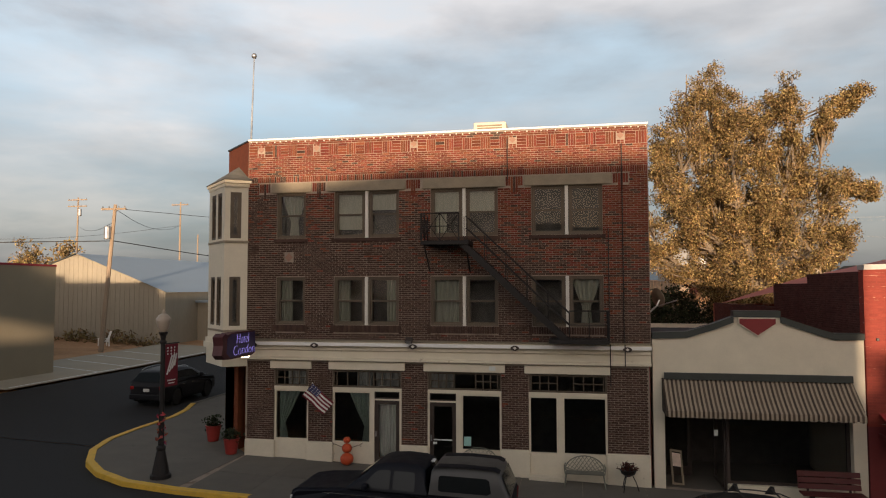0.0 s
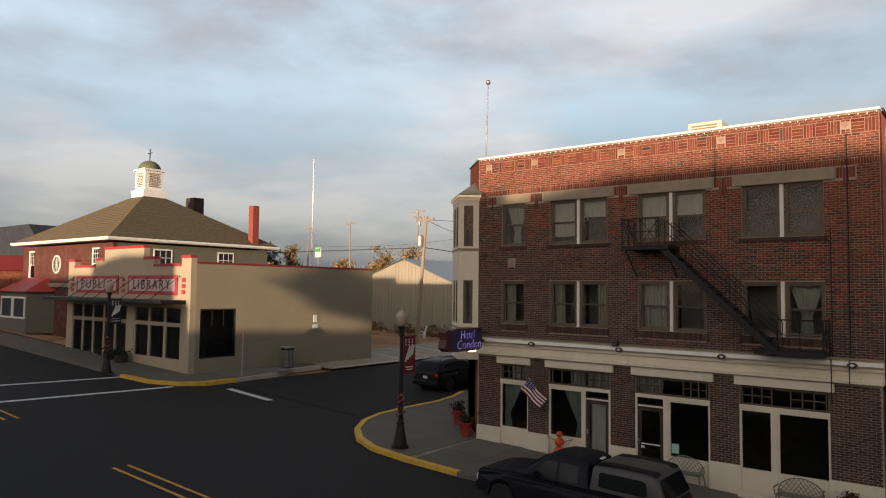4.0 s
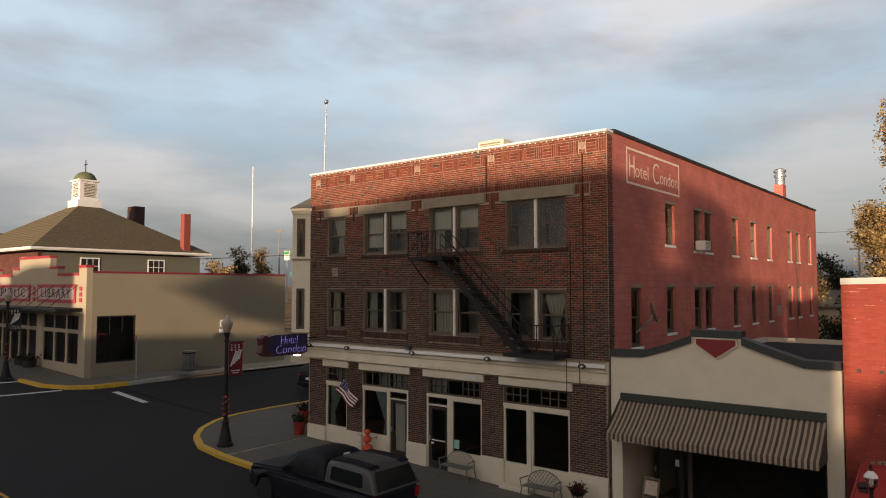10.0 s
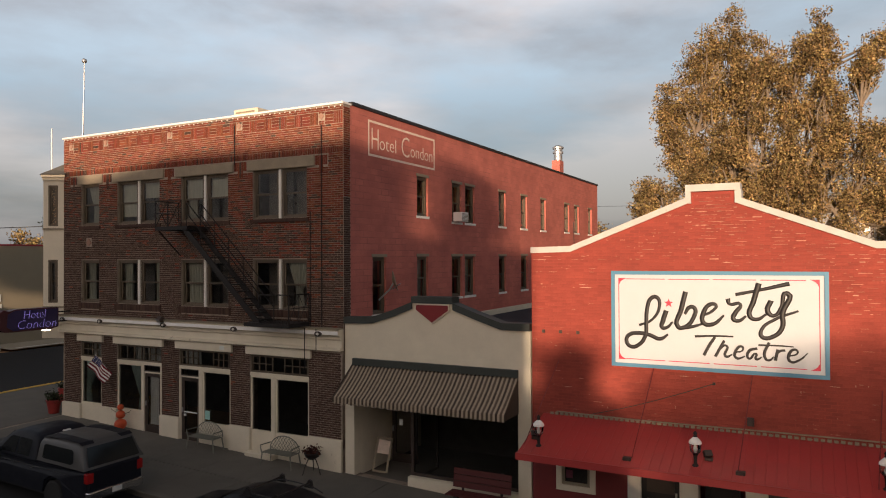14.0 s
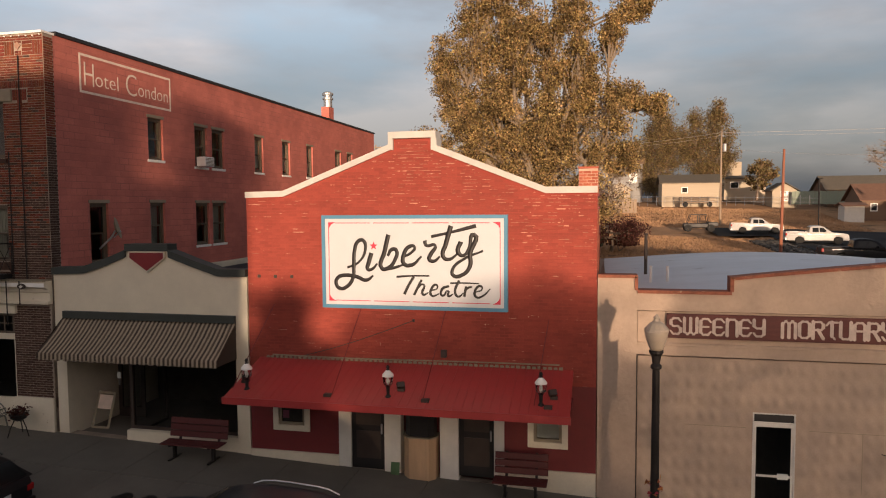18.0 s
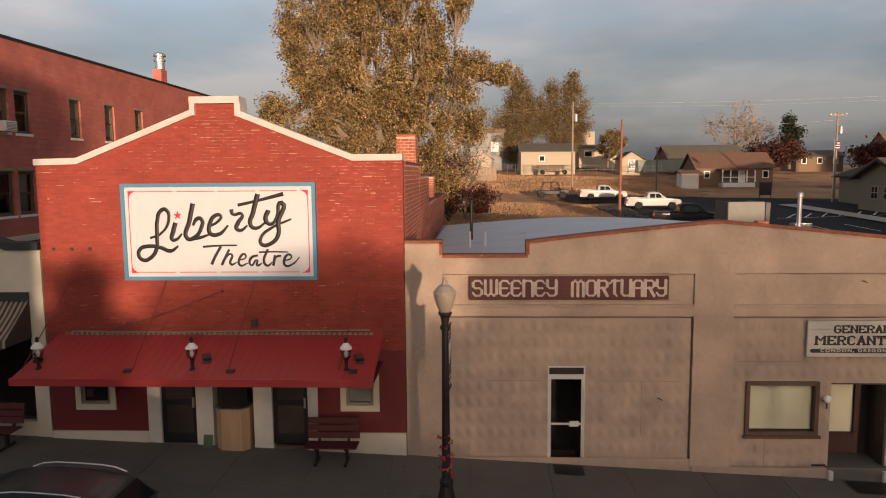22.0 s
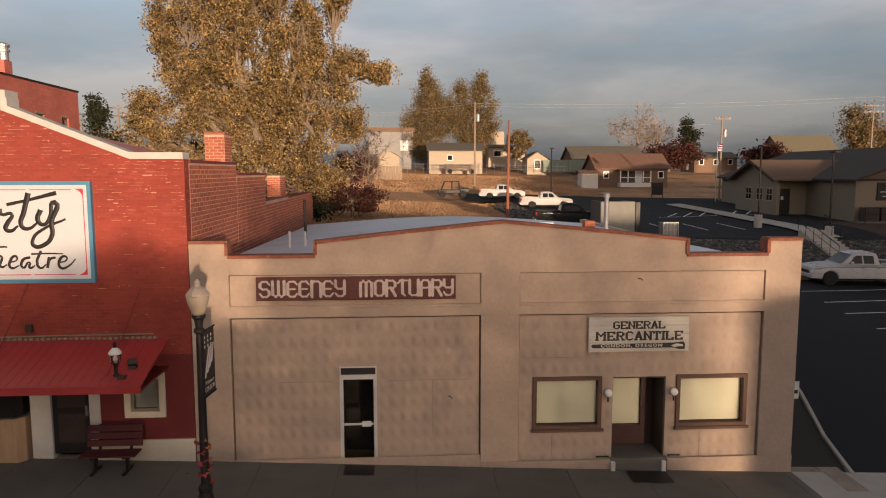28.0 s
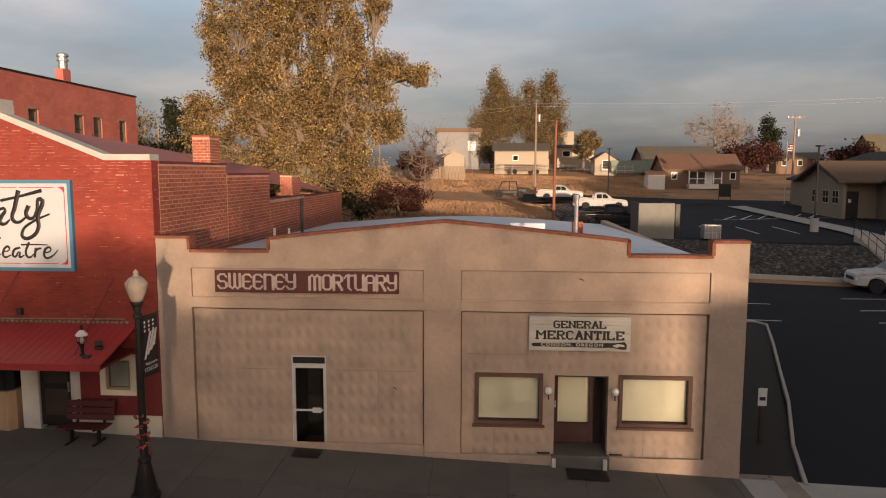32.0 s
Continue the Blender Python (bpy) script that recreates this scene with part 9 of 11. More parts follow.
part("edging", boxes((-34, -22.3, 28.4, 28.6, 0.2, 1.5)), M_DARKFRAME, garden_wall)
rg = np.random.default_rng(11)
c = np.stack([rg.uniform(-35, -22.4, 2600), rg.uniform(28.7, 30.7, 2600), 1.2 + rg.random(2600) ** 1.5 * 1.5 + 0.5 * np.sin(rg.uniform(0, 6, 2600))], 1)
c = c[(c[:, 2] < 1.6 + 1.2 * np.abs(np.sin(c[:, 0] * 0.8)))]
quads_mesh("shrubs", leaves(c, 0.22, rg, 0.35), M_LEAFOLIVE, garden_wall)

# ---- utility poles and cables ----
def utility_pole(x, y, h, label, lean=(0, 0), arm=0.0, transformer=False, z=None, r=0.15, mat_=None):
    z0 = terrain(x, y) - 0.4 if z is None else z
    ob = thing("utility_pole", label, "utility pole", pose(x, y, z0), group="utility poles")
    part("pole", tube(bmesh.new(), (0, 0, 0), (lean[0], lean[1], h), r, r * 0.65, 8), mat_ or M_WOODPOLE, ob)
    if arm:
        for k, zz in enumerate((h - 0.35, h - 1.25)[: 2 if arm > 1.3 else 1]):
            c = Vector((lean[0], lean[1], 0)) * zz / h
            a = part("crossarm", boxes((c.x - arm, c.x + arm, c.y - 0.2, c.y - 0.08, zz - 0.07, zz + 0.07)), mat_ or M_WOODPOLE, ob)
            for s in (-0.9, -0.4, 0.4, 0.9):
                part("insulator", lathe([(0.05, zz + 0.07), (0.06, zz + 0.16), (0.03, zz + 0.22)], 6, c.x + arm * s, c.y - 0.14), M_STEEL, a)
    if transformer:
        part("transformer", lathe([(0.22, h - 2.6), (0.24, h - 2.5), (0.24, h - 1.7), (0.2, h - 1.62)], 12, 0.38, -0.1), M_STEEL, ob)
    return ob


utility_pole(-22.6, 23.6, 10.9, "leaning weathered timber utility pole with crossarms", (0.7, 0.3), 1.0, True, terrain(-22.6, 23.6) - 0.3, 0.19)
utility_pole(-40, 62, 15, "timber utility pole with crossarm behind sheds", (0, 0), 1.2)
utility_pole(-57, 64, 15.5, "timber utility pole with two crossarms", (0, 0), 1.5, True)
utility_pole(-68.5, 60, 13.5, "timber utility pole with crossarm far off", (0, 0), 1.2)
utility_pole(-79, 60, 13.0, "timber utility pole far off", (0, 0), 1.2)
utility_pole(43.2, 78, 12.0, "timber pole with transformer beside dry field", (0, 0), 0, True)
utility_pole(42.5, 44, 9.15, "reddish bare timber pole behind roof", (0.1, 0), 0, False, 1.6, 0.14, mat("red_cedar_pole", (0.26, 0.10, 0.06), 0.9, var=0.2, stretch=(6, 6, 0.5), bump=0.4))
utility_pole(73.4, 70, 10.8, "timber pole with crossarm by far road", (0, 0), 1.0, True)
utility_pole(104, 86, 13.2, "timber pole with double crossarm behind office", (0, 0), 1.6)
utility_pole(20, 92, 12.5, "timber pole with crossarm behind hotel", (0, 0), 1.2)
utility_pole(8.5, 80, 8.0, "timber pole behind hotel", (0, 0), 1.0)
utility_pole(-45, 75, 11.0, "slim pole with street light arm", (0, 0), 0)
mastl = thing("flag_mast", "tall slim white flag mast behind library", "flagpole", pose(-35.2, 22.8, terrain(-35.2, 22.8)))
part("pole", tube(bmesh.new(), (0, 0, 0), (0, 0, 16.2), 0.07, 0.05, 8), M_WHITE, mastl)


def cable(points, r, label, sag, material=None):
    runs = []
    for a, b in zip(points, points[1:]):
        a, b = Vector(a), Vector(b)
        runs.append([(*(a + (b - a) * f - Vector((0, 0, sag * 4 * f * (1 - f)))), 1.0) for f in (0, 0.25, 0.5, 0.75, 1)])
    ob = stroke(runs, r, "overhead_cable", material or M_BLACK, None)
    return tagged(ob, label, "cable", "overhead cables")


tipx, tipy, tipz = -21.95, 23.85, terrain(-22.6, 23.6) - 0.3
cable([(-90, -16, 9.5), (tipx, tipy, tipz + 8.2), (-10, 60, 9.0)], 0.035, "dark sagging overhead telephone cable", 0.8)
cable([(-79, 60, 13.6), (-40, 62, 14.5), (tipx, tipy, tipz + 10.6), (20, 92, 14.5)], 0.02, "thin overhead power line", 1.0)
cable([(-57, 64, 15), (tipx, tipy, tipz + 9.6)], 0.02, "thin overhead power line", 0.7)
cable([(20, 92, 15.2), (43.2, 78, 15.4), (104, 86, 17.4), (180, 96, 17)], 0.014, "pale overhead power line across field", 0.5, M_PALECONC)
cable([(20, 92, 14.9), (43.2, 78, 15.05), (104, 86, 16.9), (180, 96, 16.6)], 0.010, "pale overhead power line across field", 0.6, M_PALECONC)
cable([(43.2, 78, 13.4), (73.4, 70, 12.3), (104, 86, 14.5)], 0.014, "thin overhead line to houses", 0.8, M_STEEL)

# ---- car park beside the tan building ----
lot = part("car_park", sheet(steps((43.05, 100, 1.5)), steps((-2.9, 24.6, 1.5)), lambda x, y: terrain(x, y) - 0.12), M_NEWASPHALT)
tagged(lot, "smooth black asphalt car park", "car park", kind="structure")
apr = part("pavement", sheet(steps((43.02, 100, 2.0)), (-4.0, -3.2, -2.4, -1.6, -0.8, 0.0), lambda x, y: walk_z(x, y) - 0.012), M_PALECONC)
tagged(apr, "new pale concrete pavement by car park", "pavement", kind="structure")
kerb_run(dense([(44.55, -0.1), (45.2, 2.2), (46.4, 5.4), (47.15, 7.8), (48.4, 11.7), (49.25, 14.6), (48.9, 15.1), (43.1, 15.5)], 0.5), 0.08, 0.01, M_PALECONC, "kerb", "pale concrete kerb round planting strip")
strip = part("planting_strip", sheet(steps((0.0, 1.0, 0.2)), steps((0.0, 15.0, 0.6)), lambda x, y: 0.0), mat("dark_soil", (0.035, 0.028, 0.024), 0.95, var=0.3, scale=6, bump=0.8, depth=0.03))
for v in strip.data.vertices:
    sx_ = 43.02 + v.co.x * (1.5 + 0.325 * v.co.y)
    v.co = (sx_, v.co.y, terrain(sx_, v.co.y) - 0.07)
tagged(strip, "dark soil strip beside building", "planting strip", kind="structure")
for k in range(2):
    painted("bay_line", ((48.6 + k * 0.9, 15.6 + k * 3.2), (50.4 + k * 0.7, 15.7 + k * 3.2), 0.10), M_LINE, terrain, -0.11, "white painted bay line")
for a, b in (((55.6, 21.0), (62.6, 22.3)), ((55.3, 18.4), (62.7, 19.85)), ((55.0, 16.2), (62.6, 17.5)), ((54.8, 13.6), (62.4, 15.0))):
    painted("bay_line", (a, b, 0.10), M_LINE, terrain, -0.11, "white painted bay line")
kerb_run(dense([(64.4, 25.4), (47.0, 25.4)], 1.5), 0.2, 0.03, M_PALECONC, "kerb", "pale concrete kerb below rock bank")
sgn = thing("parking_sign", "small white notice on a dark post", "sign", pose(44.4, 2.4, terrain(44.4, 2.4) - 0.1))
part("post", boxes((-0.04, 0.04, -0.05, 0.03, 0, 1.62)), M_DARKFRAME, sgn)
part("plate", boxes((-0.12, 0.12, -0.07, -0.055, 1.12, 1.62)), M_NOTICE, sgn)
part("print", boxes((-0.08, 0.08, -0.075, -0.07, 1.27, 1.37)), M_INK, sgn)
# rock bank
M_ROCK = mat("basalt_rock", (0.085, 0.077, 0.068), 0.85, var=0.4, scale=2, fine=14, bump=0.8, pieces=0.75, depth=0.03)
rock_shapes = []
for k in range(6):
    bm = bmesh.new()
    bmesh.ops.create_icosphere(bm, subdivisions=1, radius=1.0)
    rr = random.Random(k)
    for v in bm.verts:
        v.co *= rr.uniform(0.7, 1.15)
        v.co.z *= 0.7
    rock_shapes.append(([tuple(v.co) for v in bm.verts], [[v.index for v in f.verts] for f in bm.faces]))
    bm.free()


def rock_field(name, label, spots):
    """Loose stones, joined into one heap."""
    vs, fs = [], []
    rr = random.Random(8)
    for x, y, z, s in spots:
        v0, f0 = rock_shapes[rr.randrange(6)]
        a = rr.uniform(0, 6.28)
        base = len(vs)
        vs += [(x + s * (p[0] * math.cos(a) - p[1] * math.sin(a)), y + s * (p[0] * math.sin(a) + p[1] * math.cos(a)), z + s * p[2]) for p in v0]
        fs += [[i + base for i in f] for f in f0]
    me = bpy.data.meshes.new(name)
    me.from_pydata(vs, [], fs)
    me.materials.append(M_ROCK)
    return tagged(new(name, me), label, "rocks", kind="stuff")


rr = random.Random(21)
spots = []
for _ in range(5600):
    x, y = rr.uniform(44.5, 72), rr.uniform(25.7, 30.8)
    if 61.6 < x < 63.6 and y > 27:
        continue
    spots.append((x, y, terrain(x, y) - 0.20, rr.uniform(0.06, 0.19)))
mulch = part("planting_bed", sheet(steps((68, 110, 2.0)), steps((26.4, 40.0, 0.8)), lambda x, y: terrain(x, y) - 0.09), mat("brown_mulch", (0.055, 0.03, 0.022), 0.95, var=0.35, scale=2, fine=14, bump=0.8, depth=0.04))
tagged(mulch, "sloping bed of dark brown bark mulch", "planting bed", kind="structure")
lawn = part("lawn", sheet(steps((65.4, 110, 2.0)), steps((8.0, 26.4, 0.8)), lambda x, y: terrain(x, y) - 0.07), mat("dark_lawn", (0.026, 0.032, 0.012), 0.95, var=0.4, scale=1.5, fine=20, bump=0.8, depth=0.04))
tagged(lawn, "dark mown lawn strip by car park", "lawn", kind="structure")
lot_path = part("pavement", sheet([0.0, 0.5, 1.0], steps((6.0, 26.2, 0.6)), lambda u, y: 0.0), M_PALECONC)
for v in lot_path.data.vertices:
    v.co = (64.15 + 1.25 * v.co.x + 0.045 * (v.co.y - 18) + 0.004 * (v.co.y - 18) ** 2, v.co.y, terrain(64.8, v.co.y) - 0.045)
tagged(lot_path, "pale concrete path along the lawn", "pavement", kind="structure")
bankbed = part("gravel_bed", sheet(steps((43.4, 73, 0.8)), steps((25.5, 31.2, 0.5)), lambda x, y: terrain(x, y) - 0.15), mat("dark_gravel", (0.04, 0.036, 0.032), 0.95, var=0.4, scale=5, fine=22, bump=0.8, depth=0.03))
tagged(bankbed, "dark fine gravel between bank stones", "gravel", kind="structure")
rock_field("rock_bank", "bank of loose dark basalt stones", spots)
for k in range(20):
    x = 47 + k * 1.15 + rr.uniform(-0.2, 0.2)
    if 61.0 < x < 64.0:
        continue
    vs, fs = rock_shapes[k % 6]
    me = bpy.data.meshes.new("boulder")
    me.from_pydata([tuple(0.34 * rr.uniform(0.95, 1.05) * c for c in p) for p in vs], [], fs)
    me.materials.append(M_ROCK)
    b = tagged(new("boulder", me), "dark basalt boulder at foot of bank", "boulder", "bank boulders")
    b.matrix_basis = pose(x, 26.0 + rr.uniform(-0.1, 0.2), terrain(x, 26.0) - 0.05, 0, 0, rr.uniform(0, 360))
spots2 = [(rr.uniform(43.2, 46.0), rr.uniform(38, 60), 0, rr.uniform(0.08, 0.2)) for _ in range(900)]
rock_field("gravel_strip", "strip of dark crushed stone beside parked trucks", [(x, y, terrain(x, y) - 0.2, s) for x, y, z, s in spots2])
upper = part("car_park", sheet(steps((46.0, 100, 2.0)), steps((31.0, 72, 2.0)), lambda x, y: terrain(x, y) - 0.10), M_NEWASPHALT)
tagged(upper, "upper asphalt car park", "car park", kind="structure")
lane = part("road", sheet(steps((41, 140, 3.0)), steps((64, 73.5, 1.5)), lambda x, y: terrain(x, y) - 0.06), M_NEWASPHALT)
tagged(lane, "dark asphalt back street across field", "road", kind="structure")
for k in range(6):
    painted("bay_line", ((58.0 + k * 1.5, 47.2), (60.2 + k * 1.5, 50.6), 0.18), M_LINE, terrain, -0.085, "white hatched parking marking")
painted("bay_line", ((57.0, 47.0), (70.0, 47.0), 0.15), M_LINE, terrain, -0.085, "white painted bay line")
for k in range(3):
    painted("bay_line", ((54.0 + k * 2.9, 36.0), (54.0 + k * 2.9, 41.0), 0.13), M_LINE, terrain, -0.085, "white painted bay line")
path = part("pavement", sheet(steps((62.6, 64.4, 0.6)), steps((31, 60, 2)), lambda x, y: terrain(x, y) + 0.02), M_PALECONC)
tagged(path, "pale concrete path to office door", "pavement", kind="structure")
# steps with rails
stair = thing("garden_steps", "concrete steps with black rails up the bank", "steps")
for k in range(11):
    y = 27.2 + k * 0.44
    z = terrain(62.6, 27.2) - 0.1 + (k + 1) * 0.155
    part("step", boxes((61.7, 63.5, y, y + 0.46, z - 0.6, z)), M_PALECONC, stair)
for x in (61.65, 63.55):
    z0 = terrain(62.6, 27.2)
    bm = tube(bmesh.new(), (x, 27.2, z0 + 1.0), (x, 32.0, z0 + 2.7), 0.03, n=6)
    tube(bm, (x, 27.2, z0 + 0.55), (x, 32.0, z0 + 2.25), 0.02, n=5)
    for k in range(6):
        f = k / 5
        tube(bm, (x, 27.2 + 4.8 * f, z0 - 0.1 + 1.7 * f), (x, 27.2 + 4.8 * f, z0 + 1.0 + 1.7 * f), 0.022, n=5)
    part("rail", bm, M_IRON, stair)

# ---- office ----
def roof_slabs(*quads):
    """Sloping roof sheets with a thick edge, one mesh."""
    bm = bmesh.new()
    for q in quads:
        lo = [bm.verts.new(p) for p in q]
        hi = [bm.verts.new((p[0], p[1], p[2] + 0.18)) for p in q]
        bm.faces.new(lo)
        bm.faces.new(hi)
        for i in range(len(q)):
            bm.faces.new((lo[i], lo[(i + 1) % len(q)], hi[(i + 1) % len(q)], hi[i]))
    bmesh.ops.recalc_face_normals(bm, faces=bm.faces[:])
    return bm


office = thing("office_building", "low tan office with brown gabled roofs", "building")
M_OFFFRAME = mat("tan_window_frame", (0.34, 0.29, 0.22), 0.6, var=0.08)
M_OFFGABLE = mat("tan_gable_board", (0.17, 0.125, 0.085), 0.8, var=0.08, scale=0.6, bump=0.2)
M_OFFICE = mat("tan_siding", (0.215, 0.175, 0.125), 0.8, var=0.06, scale=0.6, bump=0.2)
M_OFFROOF = mat("brown_roof_shingle", (0.050, 0.038, 0.032), 0.9, var=0.2, scale=3, fine=12, bump=0.5)
# wing roof: sun on the slope is put into this lighter shingle tone
M_WINGROOF = mat("sunlit_roof_shingle", (0.13, 0.083, 0.056), 0.9, var=0.2, scale=3, fine=12, bump=0.5)
EAVE, OX0, OX1, OY, WX, WY0, WY1 = 5.73, 71.1, 87.8, 40.0, 67.6, 45.9, 53.7
PEAKX, PEAKZ, WRY, WRZ = 79.45, 8.45, 49.8, 7.30
main_h = (PEAKZ - EAVE) / (PEAKX - OX0)
part("main_wall", boxes((OX0, OX1, OY, 64.4, 0.8, EAVE)), M_OFFICE, office)
part("main_gable", extrude_xz([(OX0, EAVE + 0.001), (OX1, EAVE + 0.001), (PEAKX, PEAKZ)], OY - 0.02, OY + 0.25), M_OFFGABLE, office, "plain tan gable panel")
part("gable_band", boxes((OX0 - 0.05, OX1 + 0.05, OY - 0.08, OY - 0.021, EAVE - 0.16, EAVE + 0.02)), M_OFFROOF, office)
part("gable_vent", boxes((78.5, 80.0, OY - 0.06, OY - 0.021, 6.68, 7.68)), M_BLACK, office)
vs = WRZ - EAVE
vx = OX0 + vs / main_h
part("main_roof", roof_slabs(((OX0 - 0.6, OY - 0.7, EAVE - 0.6 * main_h), (PEAKX, OY - 0.7, PEAKZ), (PEAKX, 65.0, PEAKZ), (OX0 - 0.6, 65.0, EAVE - 0.6 * main_h)), ((OX1 + 0.6, OY - 0.7, EAVE - 0.6 * main_h), (PEAKX, OY - 0.7, PEAKZ), (PEAKX, 65.0, PEAKZ), (OX1 + 0.6, 65.0, EAVE - 0.6 * main_h))), M_OFFROOF, office)
part("wing_wall", boxes((WX, WX + 0.3, WY0, WY1, 1.2, EAVE), (WX + 0.3, OX0, WY1 - 0.3, WY1, 1.2, EAVE)), M_OFFICE, office)
part("porch_wall", boxes((WX + 0.3, OX0, WY0 + 1.2, WY0 + 1.5, 1.2, EAVE)), M_OFFICE, office)
part("porch_beam", boxes((WX + 0.31, OX0, WY0 + 0.02, WY0 + 0.25, EAVE - 0.32, EAVE - 0.02)), M_OFFICE, office)
bm = extrude_xz([(WY0, EAVE + 0.001), (WY1, EAVE + 0.001), (WRY, WRZ)], WX, WX + 0.3)
for v in bm.verts:
    v.co = Vector((v.co.y, v.co.x, v.co.z))
bmesh.ops.recalc_face_normals(bm, faces=bm.faces[:])
part("wing_gable", bm, M_OFFICE, office)
part("wing_roof", roof_slabs(((WX - 0.7, WY0 - 0.6, EAVE - 0.22), (OX0, WY0 - 0.6, EAVE - 0.22), (vx, WRY, WRZ), (WX - 0.7, WRY, WRZ)), ((WX - 0.7, WY1 + 0.6, EAVE - 0.22), (OX0, WY1 + 0.6, EAVE - 0.22), (vx, WRY, WRZ), (WX - 0.7, WRY, WRZ))), M_WINGROOF, office, "shingle roof in a painted sunlit tone")
part("barge_board", roof_slabs(((WX - 0.76, WY0 - 0.6, EAVE - 0.34), (WX - 0.701, WY0 - 0.6, EAVE - 0.34), (WX - 0.701, WRY, WRZ - 0.12), (WX - 0.76, WRY, WRZ - 0.12)), ((WX - 0.76, WY1 + 0.6, EAVE - 0.34), (WX - 0.701, WY1 + 0.6, EAVE - 0.34), (WX - 0.701, WRY, WRZ - 0.12), (WX - 0.76, WRY, WRZ - 0.12))), M_OFFROOF, office)
for yy in (51.0, 48.9, 47.1):
    w = part("window", boxes((WX - 0.05, WX - 0.002, yy - 0.55, yy + 0.55, 3.62, 4.86)), M_OFFFRAME, office, "pale-framed double sash window")
    for s in (-0.26, 0.26):
        part("pane", boxes((WX - 0.07, WX - 0.051, yy + s - 0.2, yy + s + 0.2, 4.28, 4.78), (WX - 0.07, WX - 0.051, yy + s - 0.2, yy + s + 0.2, 3.72, 4.2)), M_CARGLASS, w)
d = part("door", boxes((68.2, 69.5, WY0 + 1.12, WY0 + 1.199, 2.4, 4.75)), M_BLACK, office, "dark entrance door")
part("door_notice", boxes((68.62, 68.86, WY0 + 1.08, WY0 + 1.119, 3.75, 4.05)), M_NOTICE, d)
for a in (76.4, 78.78, 81.2):
    w = part("window", ring(a, a + 1.15, 3.38, 4.68, 0.07, OY - 0.06, OY - 0.002), M_OFFFRAME, office)
    part("pane", boxes((a + 0.06, a + 1.09, OY - 0.05, OY - 0.02, 3.44, 4.62)), M_CARGLASS, w)
    part("glazing_bar", boxes((a + 0.54, a + 0.61, OY - 0.07, OY - 0.051, 3.44, 4.62)), M_OFFFRAME, w)
    part("glazing_bar", boxes((a + 0.06, a + 1.09, OY - 0.069, OY - 0.0505, 3.72, 3.80)), M_OFFFRAME, w)
bd = part("notice_board", boxes((72.95, 74.75, OY - 0.1, OY - 0.003, 3.95, 5.42)), M_BLACK, office, "black notice board")
each_box("printed_bar", M_NOTICE, bd, (73.65, 74.05, OY - 0.12, OY - 0.1, 5.12, 5.28), (73.65, 74.05, OY - 0.12, OY - 0.1, 4.88, 5.02), (73.2, 74.5, OY - 0.12, OY - 0.1, 4.62, 4.67), (73.4, 74.3, OY - 0.12, OY - 0.1, 4.25, 4.31))
for k, (x, h) in enumerate(((71.9, 1.15), (73.3, 1.15), (74.7, 1.15), (76.05, 0.95))):
    pump_ = thing("heat_pump", "white boxed heat pump beside office wall" if k == 3 else "dark boxed heat pump beside office wall", "heat pump", pose(x, OY - 0.75, 2.25), group="heat pumps")
    wdt = 0.42 if k == 3 else 0.62
    part("case", bevelled(-wdt, wdt, -0.4, 0.4, 0, h, 0.03, 1), M_NOTICE if k == 3 else M_DARKFRAME, pump_)
    if k == 3:
        part("fan_grille", turn_bm(lathe([(0.30, 0.0), (0.30, 0.02), (0.0, 0.03)], 16), pose(-0.05, -0.401, 0.5, 90, 0, 0)), M_DARKFRAME, pump_)
    else:
        for j in range(8):
            part("grille_bar", boxes((-0.54, 0.54, -0.41, -0.402, 0.15 + 0.1 * j, 0.2 + 0.1 * j)), M_BLACK, pump_)
slab = part("pavement", boxes((70.6, 77.4, OY - 1.3, OY - 0.005, 1.6, 2.25)), M_CONC)
tagged(slab, "pale concrete slab under the heat pumps", "pavement", kind="structure")
fence = thing("rail_fence", "thin black metal rail fence", "fence")
part("rail", tube(bmesh.new(), (71, OY - 1.6, 3.35), (98, OY - 1.6, 3.35), 0.025, n=5), M_IRON, fence)
part("rail", tube(bmesh.new(), (71, OY - 1.6, 2.9), (98, OY - 1.6, 2.9), 0.018, n=5), M_IRON, fence)
for k in range(10):
    part("post", tube(bmesh.new(), (71 + 3 * k, OY - 1.6, 1.3), (71 + 3 * k, OY - 1.6, 3.4), 0.03, n=5), M_IRON, fence)
lp = thing("car_park_light", "black car park light on concrete base", "lamp post", pose(61.3, 37.0, terrain(61.3, 37.0) - 0.12))
part("base", lathe([(0.3, 0), (0.3, 1.0), (0.27, 1.03)], 14), M_PALECONC, lp)
part("pole", tube(bmesh.new(), (0, 0, 1.0), (0, 0, 6.4), 0.07, n=8), M_IRON, lp)
part("head", bevelled(-0.2, 0.2, -0.5, 0.2, 6.35, 6.45, 0.02, 1), M_IRON, lp)
lp2 = copy_thing(lp, pose(50.2, 62, terrain(50.2, 62) - 0.3))
lp2["label"] = "black car park light beside the trucks"
lp3 = copy_thing(lp, pose(64.6, 33.0, terrain(64.6, 33.0) - 0.6))
lp3["label"] = "black car park light by the steps"
